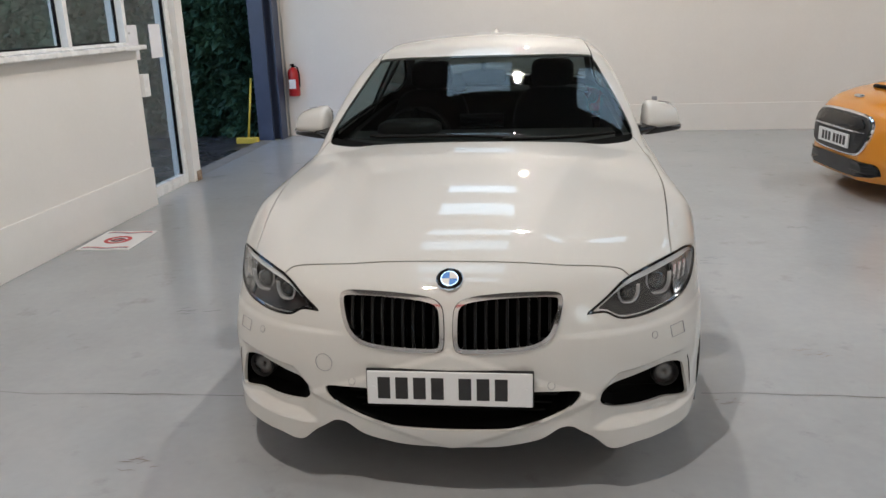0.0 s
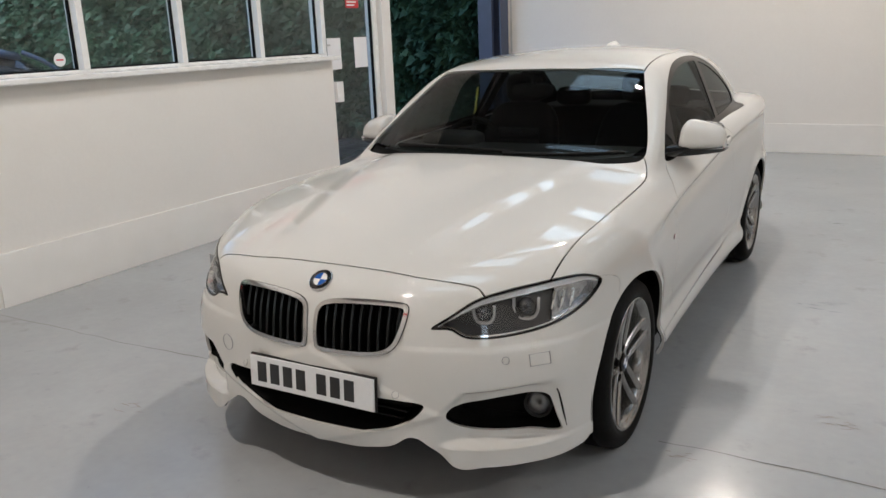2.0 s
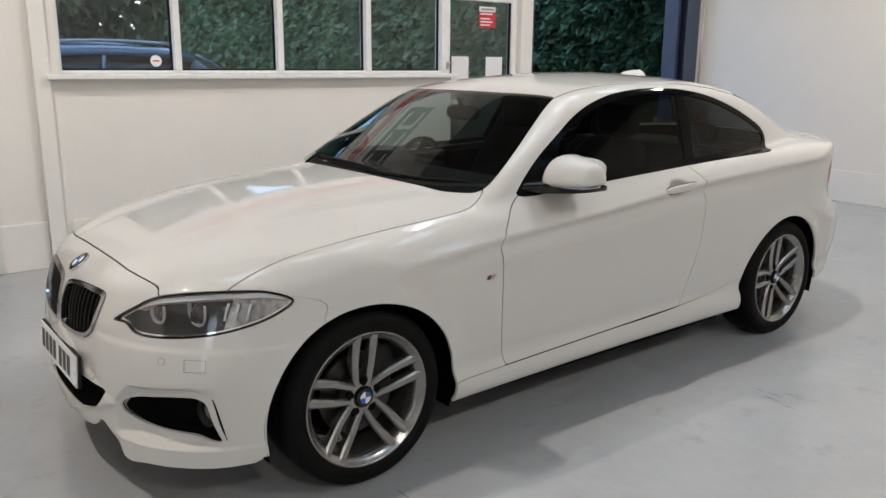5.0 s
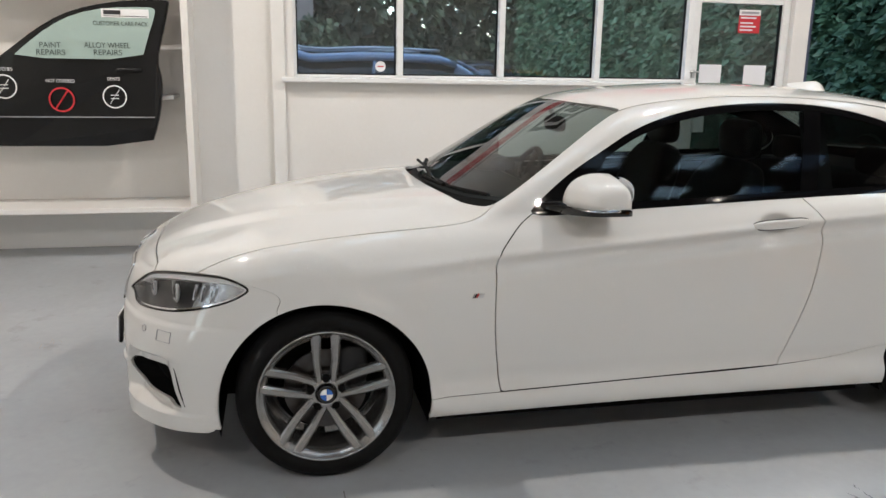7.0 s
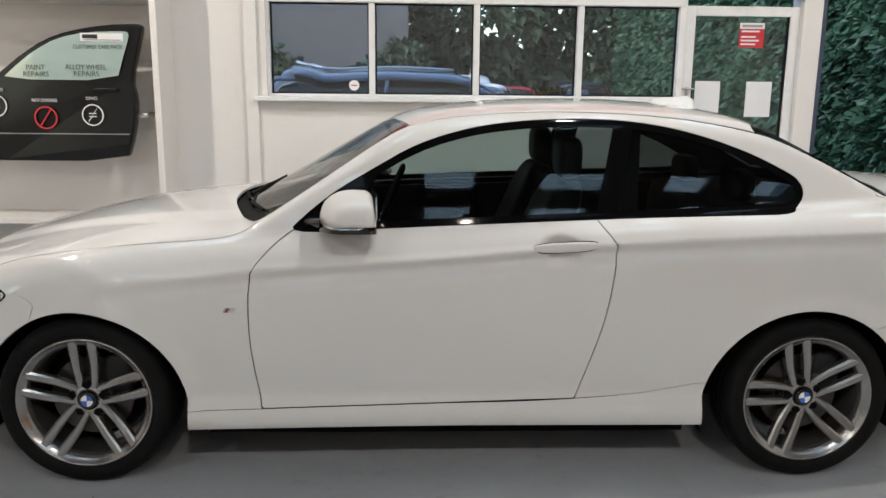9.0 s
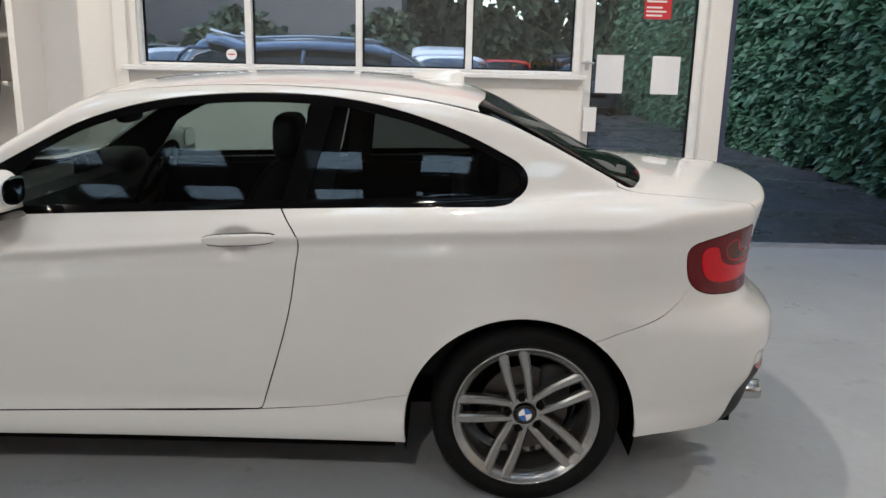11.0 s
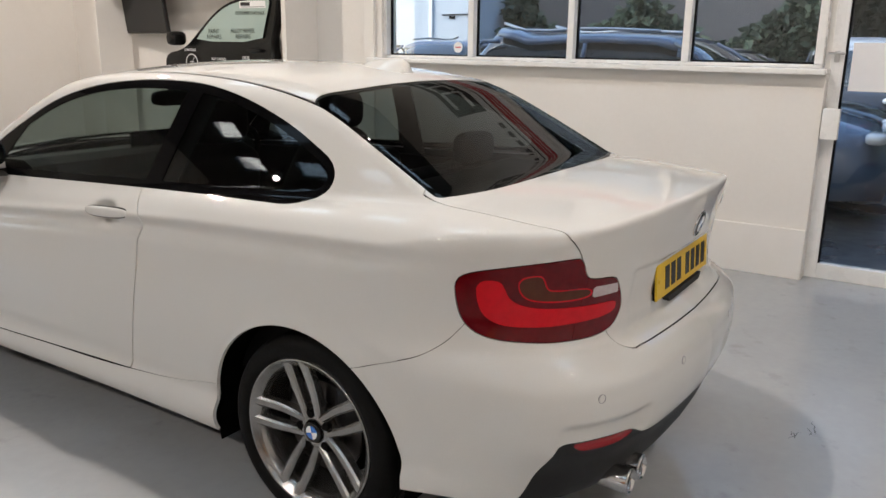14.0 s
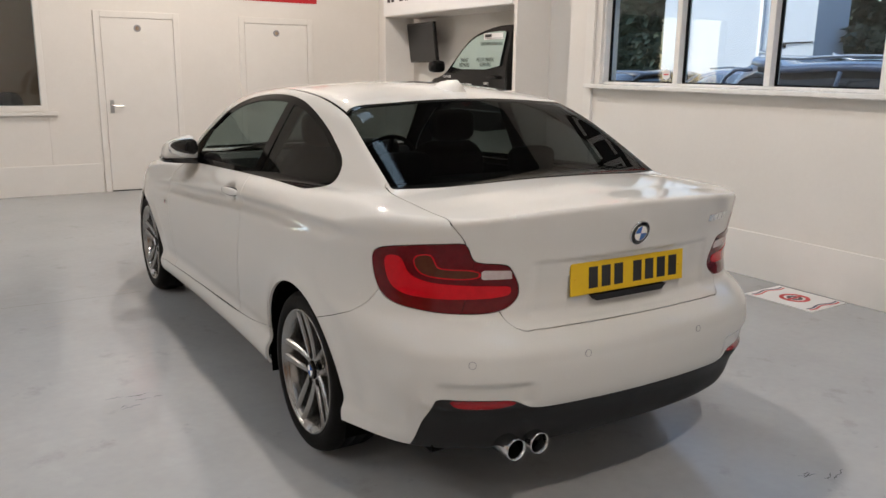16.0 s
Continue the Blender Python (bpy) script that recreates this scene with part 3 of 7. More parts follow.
def split(tris, value):
    """Cuts triangles along value = 0; returns those below and those above."""
    global shell_v
    used, inv = np.unique(tris, return_inverse=True)
    s_used = value(shell_v[used])
    s_used = np.where(np.abs(s_used) < 2e-5, 2e-5, s_used)
    s = np.zeros(len(shell_v))
    s[used] = s_used
    sg = s[tris] > 0
    count = sg.sum(1)
    low, high = [tris[count == 0]], [tris[count == 3]]
    mixed = tris[(count == 1) | (count == 2)]
    if len(mixed):
        sm = s[mixed] > 0
        lone = np.where(sm.sum(1)[:, None] == 1, sm, ~sm)
        k = lone.argmax(1)
        r = np.arange(len(mixed))
        a, b, c = mixed[r, k], mixed[r, (k + 1) % 3], mixed[r, (k + 2) % 3]

        def cross(i, j):
            key = np.stack([np.minimum(i, j), np.maximum(i, j)], 1)
            return key
        keys = np.concatenate([cross(a, b), cross(a, c)])
        uniq, where = np.unique(keys, axis=0, return_inverse=True)
        where = where.ravel()
        i, j = uniq.T
        t = s[i] / (s[i] - s[j])
        fresh = shell_v[i] + (shell_v[j] - shell_v[i]) * t[:, None]
        base = len(shell_v)
        shell_v = np.concatenate([shell_v, fresh])
        ab, ac = base + where[: len(mixed)], base + where[len(mixed):]
        tip = np.stack([a, ab, ac], 1)
        rest = np.concatenate([np.stack([ab, b, c], 1), np.stack([ab, c, ac], 1)])
        up = s[a] > 0
        up2 = np.concatenate([up, up])
        high += [tip[up], rest[~up2]]
        low += [tip[~up], rest[up2]]
    return np.concatenate(low), np.concatenate(high)


def gap(tris, value, w=0.0016):
    """Cuts a joint of width 2w; returns the inner side, the outer side and the joint's own strip."""
    inner, rest = split(tris, lambda p: value(p) + w)
    joint, outer = split(rest, lambda p: value(p) - w)
    return inner, outer, joint


def drawn(pts, axes, times=3, extra=None):
    """The distance from a rounded outline drawn in two of the car's axes."""
    loop = chaikin(pts, times)

    def value(p):
        q = np.stack([axes[0](p), axes[1](p)], 1)
        d = outline_distance(q, loop)
        return d if extra is None else np.maximum(d, extra(p))
    return value


AX, AY, AZ = (lambda p: p[:, 0]), (lambda p: p[:, 1]), (lambda p: p[:, 2])
AFRONT, AREAR = (lambda p: (p[:, 0] + p[:, 1]) / 2**0.5), (lambda p: (p[:, 0] - p[:, 1]) / 2**0.5)

# lower edge of the body, with the stepped front lip
lip_front = curve([(-0.1, 0.197), (0.20, 0.207), (0.30, 0.236), (0.35, 0.270), (0.385, 0.272), (0.42, 0.250), (0.47, 0.215), (0.495, 0.193), (0.60, 0.191), (0.72, 0.194), (0.9, 0.202)], 0.004)
edge_side = curve([(-1.0, 0.21), (-0.4, 0.215), (0.4, 0.213), (1.2, 0.216), (2.3, 0.220), (2.9, 0.24), (3.05, 0.262), (3.4, 0.275), (3.8, 0.27)], 0.05)


def below_edge(p):
    x, y = p[:, 0], p[:, 1]
    return np.where(y < -0.35, np.where(y < -0.40, lip_front(x), edge_side(y)), edge_side(y)) - p[:, 2]


skin, _ = split(shell_t, below_edge)
skin, _ = split(skin, lambda p: 0.378 - np.hypot(p[:, 1] + 0.0, p[:, 2] - 0.290))
skin, _ = split(skin, lambda p: 0.384 - np.hypot(p[:, 1] - 2.668, p[:, 2] - 0.290))

# glazing
side_loop = [(0.733, 0.934), (1.056, 0.956), (1.865, 0.990), (2.45, 1.011), (2.60, 1.016), (2.665, 1.045), (2.683, 1.095), (2.655, 1.140), (2.600, 1.170), (2.464, 1.236), (2.255, 1.305), (2.046, 1.343), (1.835, 1.352), (1.624, 1.344), (1.415, 1.318), (1.210, 1.257), (1.048, 1.166), (0.909, 1.086), (0.80, 1.0)]
side_outline = drawn(side_loop, (AY, AZ), 2)
surround, skin = split(skin, side_outline)
panes, surround = split(surround, lambda p: np.maximum(side_outline(p) + 0.027, 0.965 + 0.02 * (p[:, 1] - 0.7) - p[:, 2] + 0.004))


def pillar(p):
    return p[:, 1] - (1.885 + (p[:, 2] - 0.996) * 0.26)


door_pane, rest = split(panes, lambda p: pillar(p) + 0.015)
strip, quarter_pane = split(rest, lambda p: pillar(p) - 0.062)
sail, door_pane = split(door_pane, lambda p: p[:, 1] - (0.93 + (p[:, 2] - 0.96) * 0.75))
surround = np.concatenate([surround, strip, sail])
screen_pane, skin = split(skin, drawn([(-0.2, 0.430), (0.2, 0.438), (0.40, 0.482), (0.55, 0.536), (0.65, 0.585), (0.695, 0.612), (0.708, 0.665), (0.665, 0.82), (0.60, 1.00), (0.553, 1.135), (0.54, 1.185), (0.49, 1.175), (0.35, 1.143), (0.2, 1.112), (-0.2, 1.10)], (AX, AY), 2, lambda p: 0.8 - p[:, 2]))
cowl, screen_pane = split(screen_pane, lambda p: p[:, 1] - (0.485 + 0.39 * p[:, 0] ** 2))
rear_pane, skin = split(skin, drawn([(-0.2, 2.555), (0.35, 2.545), (0.50, 2.520), (0.572, 2.500), (0.582, 2.56), (0.611, 2.76), (0.630, 2.98), (0.634, 3.035), (0.58, 3.056), (0.42, 3.112), (0.2, 3.142), (-0.2, 3.15)], (AX, AY), 2, lambda p: 0.9 - p[:, 2]))

# lamps, grilles and intakes
lamp_loop = [(-0.206, 0.636), (-0.125, 0.682), (-0.05, 0.724), (0.04, 0.741), (0.132, 0.750), (0.25, 0.756), (0.33, 0.752), (0.408, 0.722), (0.385, 0.693), (0.311, 0.655), (0.163, 0.620), (0.02, 0.609), (-0.060, 0.607), (-0.098, 0.610), (-0.118, 0.619), (-0.136, 0.633), (-0.150, 0.637), (-0.170, 0.637), (-0.190, 0.636)]
head_lens, skin, _ = gap(skin, drawn(lamp_loop, (AFRONT, AZ), 2, lambda p: p[:, 1] - 0.4), 0.0015)
tail_loop = [(-1.690, 0.897), (-1.735, 0.920), (-1.85, 0.940), (-2.0, 0.955), (-2.022, 0.948), (-2.035, 0.900), (-2.055, 0.888), (-2.135, 0.884), (-2.152, 0.865), (-2.178, 0.795), (-2.160, 0.750), (-2.112, 0.724), (-1.99, 0.722), (-1.86, 0.728), (-1.765, 0.740), (-1.715, 0.772), (-1.695, 0.83)]
tail_lens, skin, _ = gap(skin, drawn(tail_loop, (AREAR, AZ), 2, lambda p: 2.0 - p[:, 1]), 0.0015)
kidney_loop = [(0.012, 0.545), (0.012, 0.64), (0.020, 0.680), (0.060, 0.700), (0.17, 0.710), (0.30, 0.711), (0.345, 0.706), (0.354, 0.685), (0.343, 0.625), (0.322, 0.572), (0.275, 0.541), (0.20, 0.531), (0.10, 0.527), (0.030, 0.527)]
ahead = lambda p: p[:, 1] + 0.3
kidney_value = drawn(kidney_loop, (AX, AZ), 2, ahead)
kidney, skin = split(skin, kidney_value)
kidney_rim, _ = split(kidney, lambda p: -(kidney_value(p) + 0.0155))
kidney_gap, kidney_rim = split(kidney_rim, lambda p: -(kidney_value(p) + 0.002))
intake_value = drawn([(-0.3, 0.402), (0.30, 0.402), (0.405, 0.398), (0.415, 0.385), (0.385, 0.350), (0.325, 0.304), (0.25, 0.277), (0.15, 0.264), (-0.3, 0.264)], (AX, AZ), 2, ahead)
intake, skin = split(skin, intake_value)
fog_loop = [(0.472, 0.345), (0.474, 0.366), (0.486, 0.381), (0.505, 0.388), (0.56, 0.399), (0.63, 0.411), (0.70, 0.416), (0.735, 0.416), (0.750, 0.408), (0.757, 0.39), (0.770, 0.335), (0.782, 0.286), (0.782, 0.280), (0.776, 0.280), (0.72, 0.287), (0.634, 0.291), (0.57, 0.297), (0.53, 0.301), (0.51, 0.308), (0.485, 0.328)]
fog_value = drawn(fog_loop, (AX, AZ), 2, ahead)
fog_hole, skin = split(skin, fog_value)

liner_t = skin

# panels
diffuser, skin, _ = gap(skin, drawn([(-0.3, 0.428), (0.30, 0.426), (0.41, 0.426), (0.45, 0.434), (0.49, 0.456), (0.52, 0.464), (0.60, 0.467), (0.69, 0.468), (0.715, 0.466), (0.722, 0.455), (0.734, 0.38), (0.748, 0.26), (0.77, 0.1), (-0.3, 0.1)], (AX, AZ), 2, lambda p: 2.9 - p[:, 1]), 0.0008)
reflector, diffuser = split(diffuser, drawn([(0.485, 0.449), (0.50, 0.458), (0.53, 0.4645), (0.68, 0.4655), (0.684, 0.460), (0.676, 0.446), (0.655, 0.439), (0.56, 0.437)], (AX, AZ), 2, lambda p: 2.9 - p[:, 1]))
hood, skin, _ = gap(skin, drawn([(-0.3, -0.628), (0.27, -0.625), (0.40, -0.612), (0.50, -0.594), (0.535, -0.588), (0.56, -0.60), (0.60, -0.605), (0.68, -0.54), (0.715, -0.47), (0.716, -0.42), (0.722, -0.30), (0.740, -0.134), (0.757, 0.061), (0.760, 0.26), (0.757, 0.46), (0.742, 0.545), (0.722, 0.605), (0.70, 0.640), (0.66, 0.628), (0.55, 0.572), (0.40, 0.512), (0.2, 0.463), (-0.3, 0.455)], (AX, AY), 2, lambda p: 0.715 - p[:, 2]), 0.0026)
seam_front = curve([(0.1, 0.0), (0.50, -0.03), (0.56, -0.10), (0.63, -0.160), (0.727, -0.246), (0.742, -0.33), (0.755, -0.45), (0.78, -0.60), (1.0, -1.0)], 0.01)
front_bumper, skin, _ = gap(skin, lambda p: np.where(p[:, 2] > 0.9, 1.0, p[:, 1] - seam_front(p[:, 2])), 0.0011)
seam_side = curve([(2.6, 0.50), (2.93, 0.612), (3.04, 0.650), (3.13, 0.690), (3.18, 0.730), (3.22, 0.78), (3.7, 0.80)], 0.01)
seam_back = curve([(-0.1, 0.676), (0.1, 0.676), (0.3, 0.675), (0.40, 0.674), (0.455, 0.676), (0.478, 0.690), (0.500, 0.725), (0.53, 0.79), (0.9, 0.80)], 0.004)


def bumper_top(p):
    back = p[:, 1] > 3.40
    return np.where(p[:, 1] < 2.6, 1.0, p[:, 2] - np.where(back, seam_back(p[:, 0]), seam_side(p[:, 1])))


rear_bumper, skin, _ = gap(skin, bumper_top, 0.0013)
boot_top = curve([(2.9, 0.635), (3.05, 0.646), (3.2, 0.658), (3.34, 0.662), (3.44, 0.652), (3.7, 0.645)], 0.05)
boot_back = curve([(0.6, 0.475), (0.674, 0.475), (0.723, 0.498), (0.80, 0.53), (0.87, 0.575), (0.902, 0.594), (0.968, 0.620), (1.01, 0.651), (1.2, 0.655)], 0.01)
boot, skin, _ = gap(skin, lambda p: np.maximum(p[:, 0] - np.where(p[:, 2] > 1.005, boot_top(p[:, 1]), boot_back(p[:, 2])), 2.98 - p[:, 1]), 0.0016)
roof_line = curve([(0.9, 0.55), (1.16, 0.545), (1.5, 0.528), (2.0, 0.540), (2.51, 0.573), (2.8, 0.60)], 0.1)
roof_t, skin, roof_gap = gap(skin, lambda p: np.maximum(np.maximum(p[:, 0] - roof_line(p[:, 1]), 1.10 - p[:, 2]), np.abs(p[:, 1] - 1.83) - 0.9), 0.004)
door_t, skin, _ = gap(skin, drawn([(0.733, 0.930), (0.680, 0.885), (0.618, 0.815), (0.610, 0.76), (0.607, 0.62), (0.613, 0.50), (0.6405, 0.305), (0.6425, 0.2965), (0.648, 0.2945), (0.70, 0.2955), (1.2, 0.3045), (1.79, 0.3190), (1.804, 0.3197), (1.8085, 0.326), (1.815, 0.345), (1.878, 0.547), (1.912, 0.68), (1.930, 0.80), (1.940, 0.895), (1.935, 0.915), (1.872, 0.992), (1.85, 1.03), (1.2, 1.02), (0.80, 0.97)], (AY, AZ), 1), 0.0021)
sill_line = curve([(0.0, 0.29), (0.40, 0.291), (1.2, 0.3045), (1.8, 0.3195), (2.04, 0.338), (2.33, 0.395), (2.6, 0.45)], 0.02)
sill_t, skin, _ = gap(skin, lambda p: np.where((p[:, 1] > 0.2) & (p[:, 1] < 2.5), p[:, 2] - sill_line(p[:, 1]), 1.0), 0.0012)
fender_t, quarter_t = split(skin, lambda p: p[:, 1] - np.where(p[:, 2] > 0.80, 0.72, 1.2))


def sheet(name, tris, mat, parent, side=0, label="", rim=0.011, shift=0.0, rim_mat=None):
    """A panel as one mesh: side +1 the car's left, -1 its right, 0 both halves joined. Its edges are turned in by rim."""
    used, inv = np.unique(tris, return_inverse=True)
    v, t = shell_v[used], inv.reshape(-1, 3)
    nrm = form_normal(v)
    if shift:
        v = v - nrm * shift
    flip = np.array((-1, 1, 1))
    edges = np.concatenate([t[:, [0, 1]], t[:, [1, 2]], t[:, [2, 0]]])
    key = np.sort(edges, 1)
    _, first, cnt = np.unique(key, axis=0, return_index=True, return_counts=True)
    border = edges[first[cnt == 1]]
    if side == 0:
        border = border[~((v[border[:, 0], 0] < 2e-3) & (v[border[:, 1], 0] < 2e-3))]
    halves = [(1, t, border)] if side == 1 else [(-1, t, border)] if side == -1 else [(1, t, border), (-1, t, border)]
    vv, faces, normals, mats = [], [], [], []
    base = 0
    for sgn, tt, bd in halves:
        m = np.array((sgn, 1, 1))
        vv.append(v * m)
        f3 = tt if sgn == 1 else tt[:, ::-1]
        faces += (f3 + base).tolist()
        normals.append((nrm * m)[f3].reshape(-1, 3))
        count = len(v)
        if rim and len(bd):
            a, b = bd[:, 0], bd[:, 1]
            n = len(bd)
            vv += [v[a] * m, v[b] * m, (v[b] - nrm[b] * rim) * m, (v[a] - nrm[a] * rim) * m]
            q = base + count + np.stack([np.arange(n), np.arange(n) + 3 * n, np.arange(n) + 2 * n, np.arange(n) + n], 1)
            if sgn == -1:
                q = q[:, ::-1]
            faces += q.tolist()
            along = (v[b] - v[a]) * m
            out = np.cross(along, nrm[a] * m) * sgn
            out /= np.maximum(np.linalg.norm(out, axis=1, keepdims=True), 1e-9)
            normals.append(np.repeat(out, 4, 0))
            count += 4 * n
        base += count
    me = bpy.data.meshes.new(name)
    me.from_pydata(np.concatenate(vv).tolist(), [], faces)
    me.shade_smooth()
    me.normals_split_custom_set(np.concatenate(normals).tolist())
    me.materials.append(mat)
    ob = new(name, me)
    ob.parent = parent
    if label:
        ob["label"] = label
    return ob


car = thing("car", "white two-door coupe parked on the grey floor", "car")
sheet("hood", hood, PAINT, car)
sheet("front_bumper", front_bumper, PAINT, car)
sheet("rear_bumper", rear_bumper, PAINT, car)
boot_lid = sheet("boot_lid", boot, PAINT, car)
sheet("roof", roof_t, PAINT, car)
sheet("diffuser", diffuser, DARK_PLASTIC, car, 0, "dark grey plastic rear diffuser")
sheet("cowl", cowl, RUBBER, car, 0, "black plastic scuttle below the windscreen", shift=0.022)
sheet("windscreen", screen_pane, SCREEN_GLASS, car, 0, "tinted windscreen with reflections", rim=0.004, shift=0.002).visible_shadow = True
sheet("rear_window", rear_pane, DARK_GLASS, car, 0, "dark tinted rear window", rim=0.004, shift=0.002)
for sd in (1, -1):
    sheet("roof_seam", roof_gap, GLOSS_BLACK, car, sd, "thin black roof seam", rim=0, shift=0.004)
sheet("inner_liner", np.concatenate([liner_t]), LINER, car, 0, "black inner shell behind the panel gaps", rim=0, shift=0.016)
doors = {}
for sd in (1, -1):
    sheet("fender", fender_t, PAINT, car, sd)
    sheet("quarter_panel", quarter_t, PAINT, car, sd)
    sheet("side_skirt", sill_t, PAINT, car, sd)
    doors[sd] = sheet("door", door_t, PAINT, car, sd, "closed white door")
    sheet("window_surround", surround, SATIN_BLACK, car, sd, "black window surround", rim=0.004, shift=0.003)
    sheet("door_window", door_pane, SIDE_GLASS, car, sd, "lightly tinted door glass", rim=0, shift=0.007)
    sheet("quarter_window", quarter_pane, DARK_GLASS, car, sd, "tinted rear quarter glass", rim=0, shift=0.007)
    sheet("rear_reflector", reflector, REFLECTOR_RED, car, sd, "narrow red reflector", rim=0.004, shift=0.001)


# ---- fittings of the white coupe ----
def skin_y(x, z, front=True):
    """Where the car's nose or tail lies at a given width and height."""
    lo, hi = (-1.2, 0.4) if front else (2.6, 4.0)
    for _ in range(30):
        mid = (lo + hi) / 2
        inside = form(np.array([[x, mid, z]]))[0] < 0
        if inside == front:
            hi = mid
        else:
            lo = mid
    return (lo + hi) / 2


def skin_x(y, z):
    lo, hi = 0.3, 1.3
    for _ in range(30):
        mid = (lo + hi) / 2
        if form(np.array([[mid, y, z]]))[0] < 0:
            lo = mid
        else:
            hi = mid
    return (lo + hi) / 2


def on_skin(p):
    """A frame on the skin at p: local z along the outward normal, local x level."""
    n = Vector(form_normal(np.array([p]))[0] * np.array((1 if p[0] >= 0 else 1, 1, 1)))
    if p[0] < 0:
        q = form_normal(np.array([[-p[0], p[1], p[2]]]))[0]
        n = Vector((-q[0], q[1], q[2]))
    x = Vector((0, 0, 1)).cross(n).normalized()
    y = n.cross(x)
    m = Matrix((x, y, n)).transposed().to_4x4()
    m.translation = p
    return m


def lathe_into(bm, profile, seg=48, axis="x", closed=True):
    """Turns a profile of (radius, along) pairs round an axis."""
    rings = []
    for r, a in profile:
        ring = []
        for i in range(seg):
            c, s = math.cos(2 * math.pi * i / seg) * r, math.sin(2 * math.pi * i / seg) * r
            ring.append(bm.verts.new((a, c, s) if axis == "x" else (c, s, a) if axis == "z" else (c, a, s)))
        rings.append(ring)
    pairs = list(zip(rings, rings[1:])) + ([(rings[-1], rings[0])] if closed else [])
    for a, b in pairs:
        for i in range(seg):
            bm.faces.new((a[i], a[(i + 1) % seg], b[(i + 1) % seg], b[i]))


def blob_into(bm, centre, radii, power=(0.6, 0.6), nu=28, nv=16, warp=None):
    """A rounded block: a superellipsoid, warped point by point where a function is given."""
    def sp(v, e):
        return math.copysign(abs(v) ** e, v)
    rows = []
    for j in range(1, nv):
        ph = -math.pi / 2 + math.pi * j / nv
        row = []
        for i in range(nu):
            th = 2 * math.pi * i / nu
            q = Vector((sp(math.cos(ph), power[1]) * sp(math.cos(th), power[0]), sp(math.cos(ph), power[1]) * sp(math.sin(th), power[0]), sp(math.sin(ph), power[1])))
            if warp:
                q = warp(q)
            row.append(bm.verts.new(Vector(centre) + Vector([a * b for a, b in zip(q, radii)])))
        rows.append(row)
    for a, b in zip(rows, rows[1:]):
        for i in range(nu):
            bm.faces.new((a[i], a[(i + 1) % nu], b[(i + 1) % nu], b[i]))
    bm.faces.new(rows[0][::-1])
    bm.faces.new(rows[-1])


def tube_into(bm, pts, radius, seg=10):
    """A round bar along a line of points."""
    pts = [Vector(p) for p in pts]
    rings = []
    for i, p in enumerate(pts):
        d = (pts[min(i + 1, len(pts) - 1)] - pts[max(i - 1, 0)]).normalized()
        u = d.orthogonal().normalized()
        w = d.cross(u)
        rings.append([bm.verts.new(p + radius * (math.cos(2 * math.pi * k / seg) * u + math.sin(2 * math.pi * k / seg) * w)) for k in range(seg)])
    for a, b in zip(rings, rings[1:]):
        best = min(range(seg), key=lambda k: (a[0].co - b[k].co).length)
        for k in range(seg):
            bm.faces.new((a[k], a[(k + 1) % seg], b[(k + 1 + best) % seg], b[(k + best) % seg]))
    bm.faces.new(rings[0][::-1])
    bm.faces.new(rings[-1])


def placed(bm, m):
    bmesh.ops.transform(bm, matrix=m, verts=bm.verts)
    return bm


